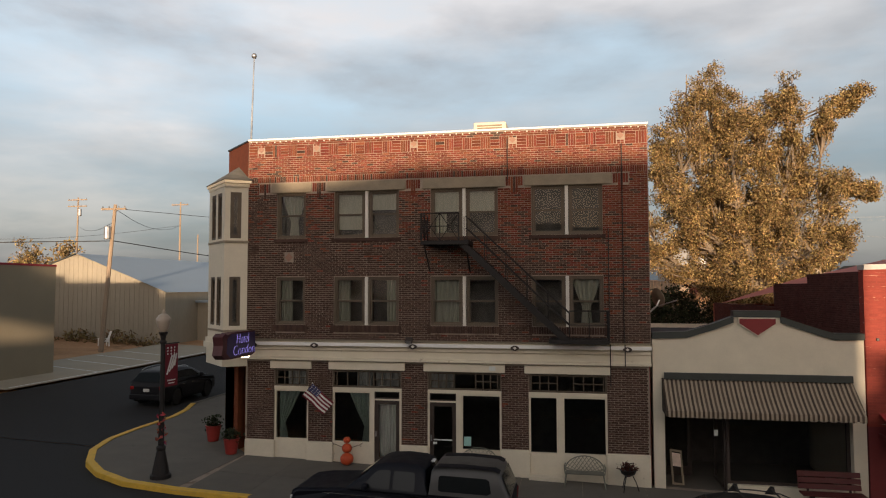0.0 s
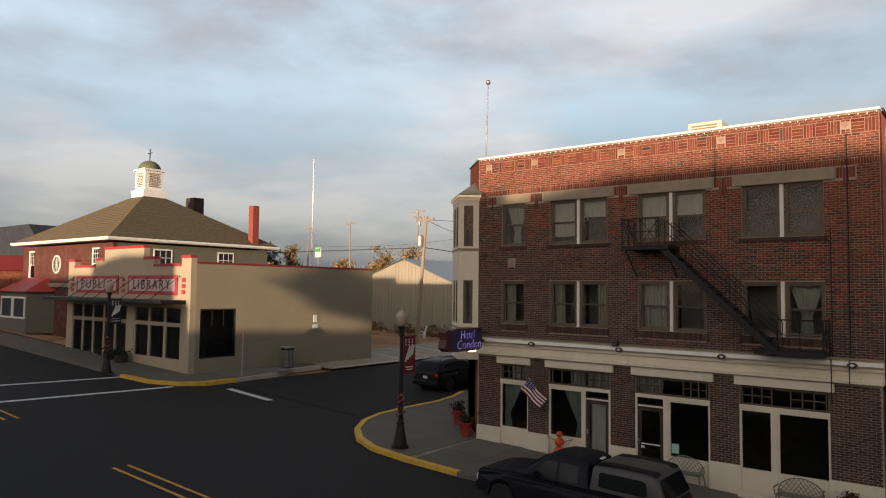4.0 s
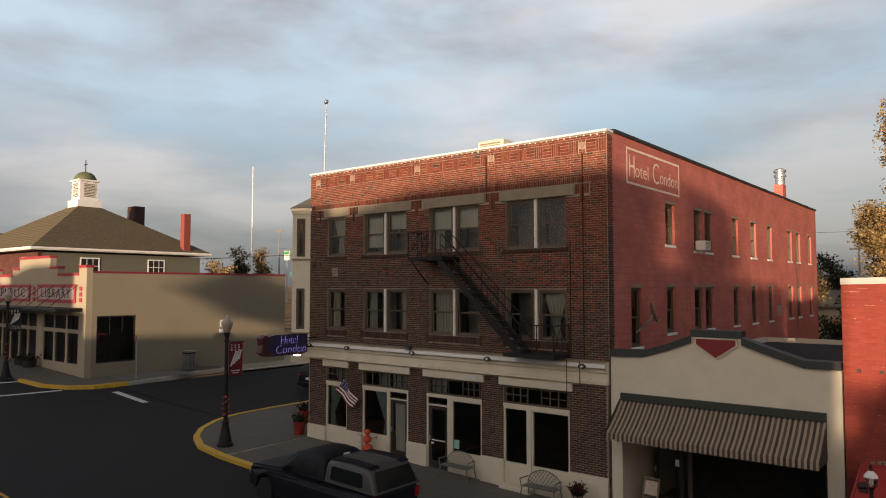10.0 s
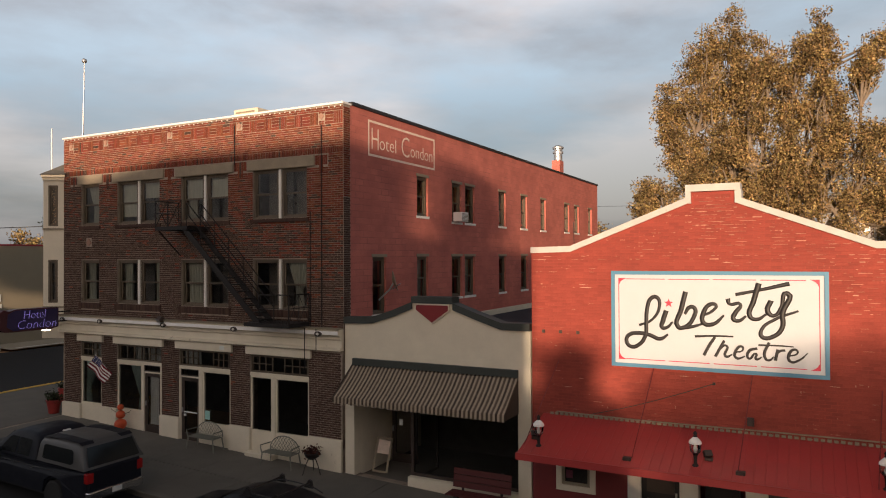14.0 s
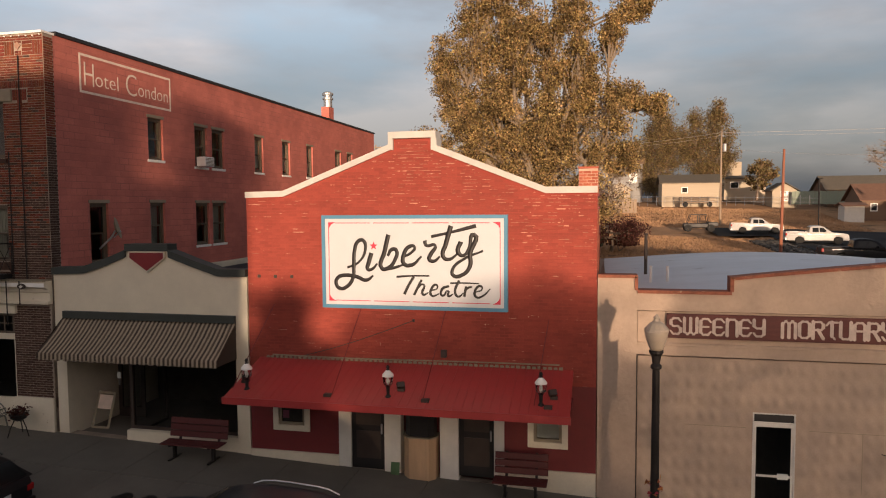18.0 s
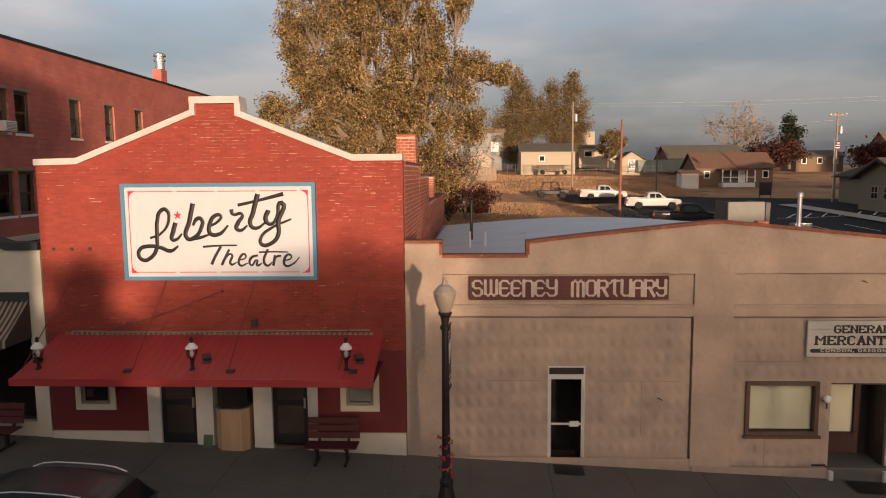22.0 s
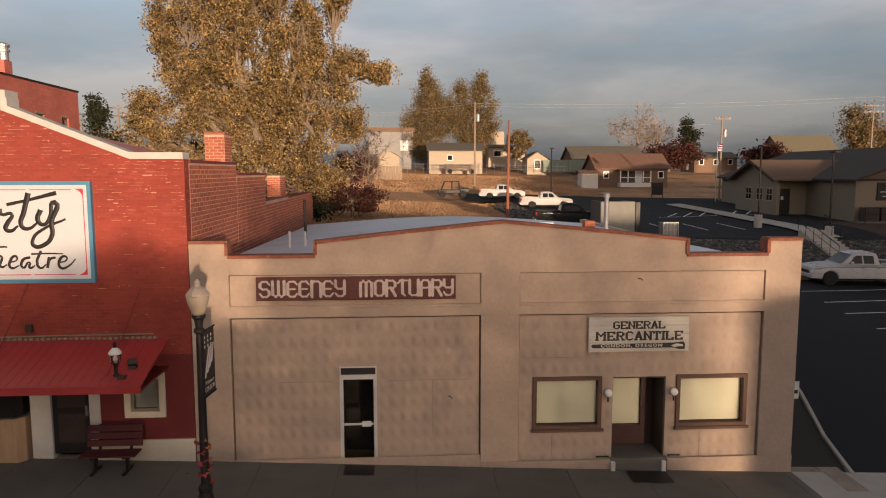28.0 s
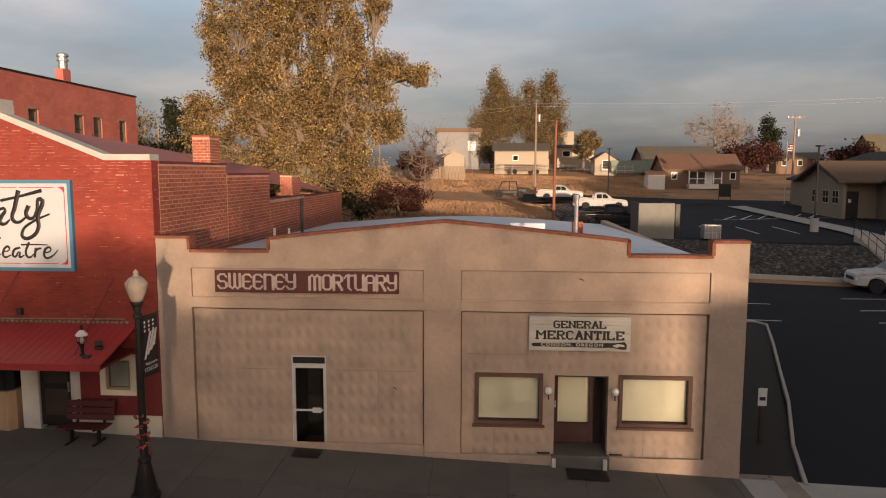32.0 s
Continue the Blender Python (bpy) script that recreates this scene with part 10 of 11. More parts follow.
# walled bin store
store = thing("bin_store", "grey block bin enclosure with metal gate", "enclosure")
sz = 2.48
part("wall", bevelled(47.0, 49.4, 31.0, 31.22, sz - 1.2, sz + 1.85, 0.02, 1), mat("grey_block_wall", (0.21, 0.205, 0.18), 0.85, var=0.12, scale=2, bump=0.3), store)
each_box("side_wall", M_CONC, store, (47.0, 47.22, 31.22, 33.6, sz - 1.2, sz + 1.85), (49.18, 49.4, 31.22, 33.6, sz - 1.2, sz + 1.85))
part("gate", boxes((49.45, 49.75, 31.0, 31.15, sz - 1.0, sz + 1.8)), M_BLACK, store)
M_HGREYTANK = mat("dull_plastic", (0.30, 0.29, 0.27), 0.6, var=0.15, scale=3, bump=0.05)
tank = thing("water_tank", "white plastic tank in a wire cage", "tank", pose(51.9, 31.4, terrain(51.9, 31.4) - 0.12))
part("tank", bevelled(-0.5, 0.5, -0.5, 0.5, 0.1, 1.0, 0.05, 2), M_HGREYTANK, tank)
part("cage", boxes(*[(-0.52 + 0.26 * k, -0.49 + 0.26 * k, -0.53, -0.51, 0.1, 1.05) for k in range(5)], (-0.53, 0.53, -0.53, -0.51, 0.5, 0.53), (-0.53, 0.53, -0.53, -0.51, 1.0, 1.05)), M_STEEL, tank)
board = thing("notice_board", "dark notice board on posts by the car park", "sign", pose(66.7, 73.5, terrain(66.7, 73.5)))
part("panel", boxes((-0.7, 0.7, -0.04, 0.04, 0.3, 1.9)), M_BLACK, board)
each_box("post", M_BLACK, board, (-0.75, -0.68, -0.05, 0.05, -0.2, 2.0), (0.68, 0.75, -0.05, 0.05, -0.2, 2.0))

# ---- parked trucks behind ----
def ground_car(name, label, category, x, y, yaw, kind, body, **k):
    return car(name, label, category, pose(x, y, terrain(x, y) - 0.10, 0, 0, yaw) @ Matrix.Scale(0.93, 4), kind, body, **k)


ground_car("pickup_truck", "white pickup truck parked by dry field", "pickup truck", 48.1, 67.6, 178, "pickup", M_CARWHITE)
ground_car("pickup_truck", "white extended-cab pickup truck in upper car park", "pickup truck", 51.2, 56.5, 176, "pickup", M_CARWHITE)
ground_car("pickup_truck", "dark pickup truck parked behind bin store", "pickup truck", 49.3, 38.4, 176, "pickup", M_CARBLACK)
car("pickup_truck", "white pickup truck parked in lower car park", "pickup truck", pose(57.57, 24.1, terrain(59.5, 23.4) - 0.11, 0, 0, -6) @ Matrix.Scale(1.04, 4), "pickup", M_CARWHITE)
utv = thing("utility_vehicle", "open black off-road buggy with roll cage", "buggy", pose(37.6, 69.5, terrain(39, 69.5) - 0.1))
part("tub", bevelled(0.2, 2.9, -0.7, 0.7, 0.45, 0.95, 0.08, 2), M_BLACK, utv)
part("cargo_box", bevelled(2.9, 4.0, -0.7, 0.7, 0.6, 1.1, 0.05, 1), M_BLACK, utv)
for y in (-0.65, 0.65):
    bm = bmesh.new()
    for a, b in (((0.6, 0.95), (1.0, 1.95)), ((1.0, 1.95), (2.7, 1.95)), ((2.7, 1.95), (2.9, 0.95)), ((1.9, 0.95), (1.9, 1.95))):
        tube(bm, (a[0], y, a[1]), (b[0], y, b[1]), 0.045, n=6)
    part("roll_cage", bm, M_BLACK, utv)
part("roof_panel", boxes((0.95, 2.75, -0.68, 0.68, 1.96, 2.0)), M_BLACK, utv)
for x in (0.7, 3.2):
    for s in (-1, 1):
        wheel(utv, x, s * 0.72, 0.42, s)

# ---- houses behind the field ----
def house(name, label, x0, x1, y0, y1, z, hw, hr, wall, roof, ridge="x", windows=(), door=None, over=0.4, porch=None):
    ob = thing(name, label, "house")
    part("wall", boxes((x0, x1, y0, y1, z - 1.0, z + hw)), wall, ob)
    bm = bmesh.new()
    ym, xm = (y0 + y1) / 2, (x0 + x1) / 2
    t = 0.12
    if ridge == "x":
        slabs = [((x0 - over, y0 - over, z + hw - 0.1), (x1 + over, y0 - over, z + hw - 0.1), (x1 + over, ym, z + hr), (x0 - over, ym, z + hr)), ((x0 - over, y1 + over, z + hw - 0.1), (x1 + over, y1 + over, z + hw - 0.1), (x1 + over, ym, z + hr), (x0 - over, ym, z + hr))]
    else:
        slabs = [((x0 - over, y0 - over, z + hw - 0.1), (x0 - over, y1 + over, z + hw - 0.1), (xm, y1 + over, z + hr), (xm, y0 - over, z + hr)), ((x1 + over, y0 - over, z + hw - 0.1), (x1 + over, y1 + over, z + hw - 0.1), (xm, y1 + over, z + hr), (xm, y0 - over, z + hr))]
    for q in slabs:
        lo = [bm.verts.new(p) for p in q]
        hi = [bm.verts.new((p[0], p[1], p[2] + t)) for p in q]
        bm.faces.new(lo[::-1])
        bm.faces.new(hi)
        for i in range(4):
            bm.faces.new((lo[i], lo[(i + 1) % 4], hi[(i + 1) % 4], hi[i]))
    part("roof", bm, roof, ob)
    if ridge == "x":
        bm = extrude_xz([(y0, z + hw), (y1, z + hw), (ym, z + hr)], x0 + 0.01, x1 - 0.01)
        for v in bm.verts:
            v.co = Vector((v.co.y, v.co.x, v.co.z))
        bmesh.ops.recalc_face_normals(bm, faces=bm.faces[:])
    else:
        bm = extrude_xz([(x0, z + hw), (x1, z + hw), (xm, z + hr)], y0 + 0.01, y1 - 0.01)
    part("gable", bm, wall, ob)
    for a, b, c, d2 in windows:
        w = part("window", ring(x0 + a, x0 + b, z + c, z + d2, 0.12, y0 - 0.06, y0 - 0.002), M_WHITE, ob)
        part("pane", boxes((x0 + a + 0.1, x0 + b - 0.1, y0 - 0.04, y0 - 0.003, z + c + 0.1, z + d2 - 0.1)), M_CARGLASS, w)
    if door:
        part("door", boxes((x0 + door, x0 + door + 0.95, y0 - 0.05, y0 - 0.002, z, z + 2.1)), M_WHITE, ob)
    if porch:
        a, b, dpt = porch
        part("porch_roof", boxes((x0 + a - 0.2, x0 + b + 0.2, y0 - dpt, y0 - 0.001, z + hw - 0.35, z + hw - 0.15)), roof, ob)
        part("porch_floor", boxes((x0 + a, x0 + b, y0 - dpt, y0 - 0.001, z - 0.5, z + 0.15)), M_TRIM, ob)
        # dark sheet laid on the wall paints the shade under the porch
        part("porch_recess", boxes((x0 + a + 0.3, x0 + b - 1.2, y0 - 0.03, y0 - 0.004, z + 0.5, z + hw - 0.5)), M_INSIDE, ob)
        for k in range(5):
            xx = x0 + a + (b - a) * k / 4
            part("porch_post", boxes((xx - 0.07, xx + 0.07, y0 - dpt + 0.05, y0 - dpt + 0.19, z + 0.25, z + hw - 0.35)), M_WHITE, ob)
        part("porch_rail", boxes((x0 + a, x0 + b, y0 - dpt + 0.08, y0 - dpt + 0.16, z + 0.9, z + 1.0)), M_WHITE, ob)
    return ob


M_HWHITE = mat("cream_siding", (0.40, 0.335, 0.25), 0.8, var=0.06, scale=1, stretch=(0.3, 0.3, 6), bump=0.2)
M_HBROWN = mat("brown_siding", (0.18, 0.115, 0.075), 0.8, var=0.1, stretch=(0.3, 0.3, 6), bump=0.2)
M_HGREEN = mat("pale_green_siding", (0.20, 0.24, 0.19), 0.8, var=0.1, bump=0.2)
M_ROOFRUST = mat("rusty_brown_roof", (0.16, 0.088, 0.06), 0.9, var=0.15, scale=2, bump=0.4)
M_ROOFTAN = mat("olive_tan_roof", (0.15, 0.13, 0.085), 0.9, var=0.15, scale=2, bump=0.4)
M_ROOFGREY = mat("grey_brown_roof", (0.11, 0.095, 0.075), 0.9, var=0.15, scale=2, bump=0.4)
house("cottage", "low brown cottage with white-posted porch", 62.7, 73.6, 88, 95, 4.5, 2.3, 4.5, M_HBROWN, M_ROOFRUST, "x", ((1.0, 1.9, 0.8, 1.9), (9.4, 10.3, 0.8, 1.9)), 6.0, porch=(3.2, 7.8, 1.6))
house("cottage", "cream single-storey house above dry field", 38.0, 47.0, 102, 109, 7.0, 2.9, 4.2, M_HWHITE, M_ROOFGREY, "x", ((3.0, 4.0, 1.2, 2.2),))
house("garden_shed", "small cream gabled shed in dry field", 29.6, 33.0, 100, 104, 6.9, 1.9, 3.0, M_HWHITE, M_HWHITE, "y")
house("garden_shed", "pale green gabled shed behind a fence", 55.0, 58.6, 104, 109, 6.7, 1.8, 3.0, M_HWHITE, M_ROOFGREY, "y", ((1.2, 2.4, 0.1, 1.7),))
house("cottage", "dark gabled house with pale trim", 63.5, 76.0, 106, 114, 6.4, 2.2, 4.4, M_HBROWN, M_ROOFGREY, "x", ((4.0, 5.2, 1.0, 2.2),))
house("cottage", "grey house with tan steep roof behind trees", 113.8, 126.2, 128, 138, 7.0, 3.0, 7.0, M_HBROWN, M_ROOFTAN, "x", ((3, 4, 1, 2.2), (8, 9, 1, 2.2)))
house("cottage", "pale house among dark trees", 93.0, 102.0, 124, 131, 6.6, 2.4, 3.6, M_HBROWN, M_ROOFGREY, "x", ((1, 2, 1, 2.2), (4, 5, 1, 2.2), (7, 8, 1, 2.2)))
house("garden_shed", "low white garage beside brown cottage", 59.9, 62.3, 85.8, 88.4, 4.4, 1.7, 2.0, M_TRIM, M_ROOFRUST, "x")
house("cottage", "cream low house far behind field", 50, 57, 118, 124, 8.2, 2.8, 3.3, M_HWHITE, M_ROOFGREY, "x", ((1, 2.5, 1, 2.2),))
house("cottage", "white farmhouse behind the hotel", 2, 14, 70, 78, 1.6, 2.8, 4.6, M_HWHITE, M_ROOFGREY, "x", ((2, 3.2, 1, 2.2), (7, 8.2, 1, 2.2)))
block = thing("commercial_block", "grey two-storey commercial block beyond field", "building")
part("wall", boxes((27.5, 35.5, 112, 124, 6, 13.6)), mat("grey_render", (0.27, 0.265, 0.255), 0.85, var=0.1, scale=0.5, bump=0.2), block)
part("parapet", boxes((27.2, 35.8, 111.7, 124, 13.601, 14.3)), M_HBROWN, block)
part("window", boxes((33.2, 34.6, 111.92, 111.998, 10.2, 12.0)), M_WHITE, block)
tall = thing("commercial_block", "cream rendered block between poplars", "building")
part("wall", boxes((48.0, 53.6, 122, 132, 7, 14.2)), M_HWHITE, tall)
fence2 = thing("wire_fence", "grey wire fence behind the dry field", "fence")
bm = bmesh.new()
for k in range(22):
    tube(bm, (33 + k * 1.3, 98.5, 6.2), (33 + k * 1.3, 98.5, 7.7), 0.035, n=4)
tube(bm, (33, 98.5, 7.7), (60.5, 98.5, 7.2), 0.03, n=4)
tube(bm, (33, 98.5, 7.0), (60.5, 98.5, 6.6), 0.03, n=4)
part("posts", bm, M_STEEL, fence2)
fence3 = thing("board_fence", "weathered board fence behind bushes", "fence")
for k in range(26):
    part("board", boxes((20.5 + k * 0.5, 20.95 + k * 0.5, 88, 88.06, 5.2, 7.2)), M_WOODPOLE, fence3)
wagon = thing("hay_rake", "rusty slatted farm trailer before cream house", "trailer", pose(40.5, 99.0, terrain(40.5, 99)))
part("bed", boxes(*[(0, 5.2, 0, 1.6, 0.6 + 0.28 * k, 0.74 + 0.28 * k) for k in range(4)]), M_WOODPOLE, wagon)
for x in (0.8, 4.4):
    part("wheel", turn_bm(lathe([(0.4, -0.1), (0.4, 0.1)], 14), pose(x, -0.05, 0.4, 90, 0, 0)), M_RUBBER, wagon)

teal = thing("board_fence", "faded teal board fence beside green shed", "fence")
for k in range(18):
    part("board", boxes((57.6 + k * 0.55, 58.12 + k * 0.55, 103.0, 103.06, 6.3, 8.3 + 0.06 * (k % 2))), M_HGREEN, teal)
# ---- background trees ----
M_PALEBARK = mat("pale_bark", (0.30, 0.235, 0.185), 0.95, var=0.2, scale=3, bump=0.3)
tree("poplar_tree", (37.6, 113, 7.2), 16, [(-3.0, 0, 6.5, 1.6, 4.6), (-1.0, 0.5, 9.0, 1.8, 6.0), (1.0, -0.5, 11.0, 1.7, 6.0), (3.0, 0, 7.6, 1.7, 5.4), (0.3, 0, 15.2, 1.0, 3.2), (2.2, 0, 12.4, 1.1, 3.2), (0, 0, 3.6, 3.4, 2.8)], 38000, 0.13, M_LEAFOLIVE, "tall olive poplar beyond dry field", 31, 0.35, fluff=1.75, twigs=3.4)
tree("poplar_tree", (45.8, 113, 7.2), 16, [(-3.2, 0, 10.0, 1.6, 5.0), (-0.9, 0.4, 8.0, 1.9, 5.8), (1.4, 0, 11.0, 1.7, 5.8), (3.7, 0, 9.0, 1.7, 5.4), (2.2, 0, 14.6, 1.1, 2.8), (-1.6, 0, 13.8, 1.0, 2.6), (0.2, 0, 4.0, 3.4, 2.9)], 38000, 0.13, M_LEAFOLIVE, "tall olive poplar beside pole", 32, 0.35, fluff=1.75, twigs=3.4)
tree("small_tree", (53.5, 108, 7.4), 8, [(0.4, 0, 4.0, 2.6, 2.8)], 3500, 0.20, M_LEAFOLIVE, "small olive tree by fence", 33, 0.2)
tree("bare_tree", (81.0, 124, 8.2), 12, [(0, 0, 7.0, 6.4, 4.8), (3.6, 0, 5.6, 4.0, 3.6)], 200, 0.2, M_LEAFOLIVE, "large leafless pale tree behind cottage", 34, 0.45, bare=True, limb_mat=M_PALEBARK)
tree("russet_tree", (83.0, 112, 6.6), 6, [(0, 0, 3.2, 3.6, 2.9), (3.2, 0, 2.6, 3.0, 2.4), (-2.6, 0, 2.0, 2.4, 2.0)], 6000, 0.24, M_LEAFRED, "rounded russet autumn tree", 35, 0.25, fluff=1.8)
tree("conifer_tree", (89.0, 118, 7.0), 9, [(0, 0, 3.0, 3.0, 2.4), (0, 0, 5.8, 2.0, 2.2), (0, 0, 8.4, 1.0, 1.8)], 5000, 0.22, M_LEAFDARK, "dark green spruce behind houses", 36, 0.25, fluff=1.6)
tree("russet_tree", (105.0, 118, 6.6), 6.5, [(0, 0, 2.6, 4.0, 2.6), (-2.5, 0, 2.0, 2.8, 2.0), (2.5, 0, 2.0, 2.8, 2.0)], 5500, 0.26, M_LEAFRED, "dark purple rounded tree", 37, 0.25, fluff=2.0)
tree("cottonwood_tree", (140.0, 142, 8.6), 14, [(0, 0, 7.5, 5.0, 5.5), (6, 0, 5.0, 3.4, 3.4)], 7000, 0.3, M_LEAFOLIVE, "large olive tree behind office roof", 38, 0.4, fluff=2.0)
tree("cottonwood_tree", (118, 64, 3.6), 11, [(0, 0, 6.5, 4.0, 4.0)], 5000, 0.25, M_LEAFDARK, "dark tree beside office roof", 39, 0.3)
tree("russet_shrub", (29.3, 41, terrain(29.3, 41)), 4.2, [(0, 0, 1.7, 2.6, 1.5), (-2.0, 0.5, 1.4, 1.6, 1.2), (1.4, 0, 1.3, 1.5, 1.1)], 9000, 0.10, M_LEAFRED, "dense dark russet shrub behind roof", 40, 0.12, category="shrub")
tree("dark_shrub", (25.5, 34, terrain(25.5, 34)), 4.5, [(0, 0, 2.2, 3.2, 2.0), (-3, 0, 1.8, 2.4, 1.6)], 7000, 0.12, M_LEAFDARK, "dark undergrowth beneath cottonwood", 41, 0.12, category="shrub")
tree("bare_tree", (29.5, 64, terrain(29.5, 64)), 9, [(0, 0, 5.0, 3.0, 3.6)], 200, 0.15, M_LEAFRED, "pale leafless tree beside cottonwood", 42, 0.25, bare=True)
tree("russet_tree", (27.5, 80, terrain(27.5, 80)), 5.5, [(0, 0, 2.6, 3.0, 2.0)], 3500, 0.18, M_LEAFRED, "low russet tree behind bushes", 43, 0.2)
for k, (x, y, h, w, mt, nm, lb) in enumerate(((-65.6, 64.4, 9.2, 3.4, M_LEAFGOLD, "autumn_tree", "golden autumn tree behind sheds"), (-61.6, 67.5, 9.6, 3.6, M_LEAFGOLD, "autumn_tree", "golden autumn tree behind sheds"), (-70.4, 59.2, 7.6, 3.0, M_LEAFGOLD, "autumn_tree", "golden autumn tree behind sheds"), (-77.6, 50.6, 10.2, 1.8, M_LEAFDARK, "conifer_tree", "dark spruce behind library"), (-75.4, 53.2, 9.6, 1.9, M_LEAFOLIVE, "conifer_tree", "olive conifer behind library"), (-68, 40, 7, 3.2, M_LEAFGOLD, "autumn_tree", "golden tree behind hall"), (10.5, 88, 11, 3.2, M_LEAFDARK, "conifer_tree", "dark conifer behind hotel"), (16.5, 84, 9, 3.0, M_LEAFOLIVE, "autumn_tree", "olive tree behind hotel"), (2, 96, 8, 4, M_LEAFDARK, "dark_tree", "dark rounded tree far behind hotel"), (-38, 98, 8, 5, M_LEAFGOLD, "autumn_tree", "golden tree at end of side street"))):
    tree(nm, (x, y, terrain(x, y) - 0.1), h, [(0, 0, h * 0.55, w * 0.8, h * 0.42), (w * 0.5, 0, h * 0.42, w * 0.6, h * 0.3)], 3500, 0.20, mt, lb, 60 + k, 0.22, fluff=1.4)
gas = thing("roadside_sign", "distant green and white sign on a pole", "sign", pose(-73.2, 57.2, terrain(-73.2, 57.2) - 2.0))
part("pole", tube(bmesh.new(), (0, 0, 0), (0, 0, 9), 0.15, n=6), M_STEEL, gas)
part("panel", boxes((-0.7, 0.7, -0.1, 0.1, 9, 10.6)), M_NOTICE, gas)
part("band", boxes((-0.62, 0.62, -0.14, -0.1, 10.0, 10.5)), mat("sign_green", (0.05, 0.30, 0.06), 0.6), gas)
far_roof = thing("far_store", "distant white store with green fascia", "building")
part("wall", boxes((-120, -62, 96, 112, 1, 9.5)), M_HWHITE, far_roof)
part("fascia", boxes((-120.5, -61.5, 95.6, 112, 9.501, 10.6)), mat("green_fascia", (0.06, 0.24, 0.14), 0.6), far_roof)
# trees, bushes and a pole behind the hotel
tree("conifer_tree", (-0.6, 64.8, terrain(-0.6, 64.8)), 12.6, [(0, 0, 5.0, 3.0, 3.6), (0.3, 0, 8.2, 2.2, 3.2), (0.1, 0, 11.2, 1.1, 1.9)], 9000, 0.16, M_LEAFDARK, "tall dark conifer behind the hotel", 91, 0.3, fluff=1.4)
tree("autumn_tree", (-4.2, 63.5, terrain(-4.2, 63.5)), 12.4, [(0, 0, 8.4, 3.0, 4.2), (1.2, 0, 5.5, 2.6, 3.0)], 7000, 0.16, M_LEAFOLIVE, "olive autumn tree behind the hotel", 92, 0.3, fluff=1.6)
for k, (x, y) in enumerate(((-3.4, 60.0), (1.2, 61.5), (5.4, 60.6))):
    tree("autumn_tree", (x, y, terrain(x, y)), 8.6, [(0, 0, 5.6, 2.9, 3.2), (1.5, 0, 4.4, 2.0, 2.4)], 5000, 0.14, M_LEAFGOLD, "low orange autumn tree behind the hotel", 93 + k, 0.2, fluff=1.5)
utility_pole(1.3, 66.4, 14.4 - terrain(1.3, 66.4), "tall timber pole with double crossarm behind hotel", (0, 0), 1.6)
utility_pole(-1.2, 62.5, 12.2 - terrain(-1.2, 62.5), "slim timber pole behind hotel", (0, 0), 0, r=0.11)
far_flag = thing("flagpole", "slim steel flagpole with a striped flag by far car park", "flagpole", pose(70.0, 63.6, terrain(70.0, 63.6) - 0.3))
part("pole", tube(bmesh.new(), (0, 0, 0), (0, 0, 7.2), 0.06, 0.04, 8), M_STEEL, far_flag)
cloth = part("cloth", bmesh.new(), M_FLAGWHITE, far_flag)
flag_cloth(cloth, 0.5, 0.9, stripes=7, ripple=0.05)
cloth.location = (0.06, 0, 6.9)
for k, (x, y) in enumerate(((16.5, 31.5), (20.4, 32.6))):
    tree("dark_shrub", (x, y, terrain(x, y)), 4.5, [(0, 0, 2.2, 2.8, 2.1), (-1.8, 0, 1.8, 2.0, 1.6)], 6000, 0.12, M_LEAFDARK, "dark undergrowth behind low cafe roof", 101 + k, 0.12, category="shrub")
# unseen trees across the road, behind the walk, added to throw blotched shade
for k, (x, h, zc, r, rz) in enumerate(((29.2, 6.2, 5.0, 0.95, 1.15), (24.4, 12.0, 10.2, 1.5, 1.7), (-6.6, 9.0, 7.3, 1.2, 1.2))):
    tree("street_tree", (x, -30.0, terrain(x, -30)), h, [(0, 0, zc, r, rz), (0.3, 0, zc - rz, r * 0.6, rz * 0.6)], 4200, 0.13, M_LEAFGOLD, "unseen thin tree across the road, added for its shadow", 80 + k, 0.12)
# unseen leaf screen across the road, added to pass part of the low sun
hedge = thing("tall_hedge", "unseen leaf screen across the street, added to thin the sun", "hedge")
rg = np.random.default_rng(55)
nh = 270000
hc = np.stack([rg.uniform(30.9, 52.2, nh), rg.uniform(-31.6, -30.4, nh), -2.0 + 9.6 * rg.random(nh)], 1)
hx, hz = hc[:, 0], hc[:, 2]
lift = np.interp(hx, (31, 33.5, 36, 37.2), (-0.7, -0.2, 0.45, 0.1))
thin = np.interp(hz - lift, (2.5, 3.4, 4.6, 5.3, 5.9), (1.0, 1.0, 0.82, 0.46, 0.0)) * np.interp(hx, (31.0, 32.2), (0.7, 1.0))
full = np.interp(hz, (3.0, 4.2, 5.2, 6.8, 7.6), (0.80, 0.68, 0.52, 0.42, 0.24)) * np.interp(hx, (48.0, 49.4, 50.2, 51.4, 52.2), (1.0, 0.6, 0.22, 0.4, 0.5)) * np.where((hx < 38.9) & (hz > 4.2), 0.35, 1.0)
hc = hc[rg.random(nh) < np.where(hx < 37.4, thin, full)]
quads_mesh("foliage", leaves(hc, 0.06, rg), M_LEAFOLIVE, hedge)
for k in range(19):
    part("stem", tube(tube(bmesh.new(), (31.4 + k * 1.1, -31, -3), (31.5 + k * 1.1, -31.1, 2.0), 0.03, 0.02, 5), (31.5 + k * 1.1, -31.1, 2.0), (31.4 + k * 1.1, -30.9, 5.0), 0.02, 0.008, 5), M_BARK, hedge)
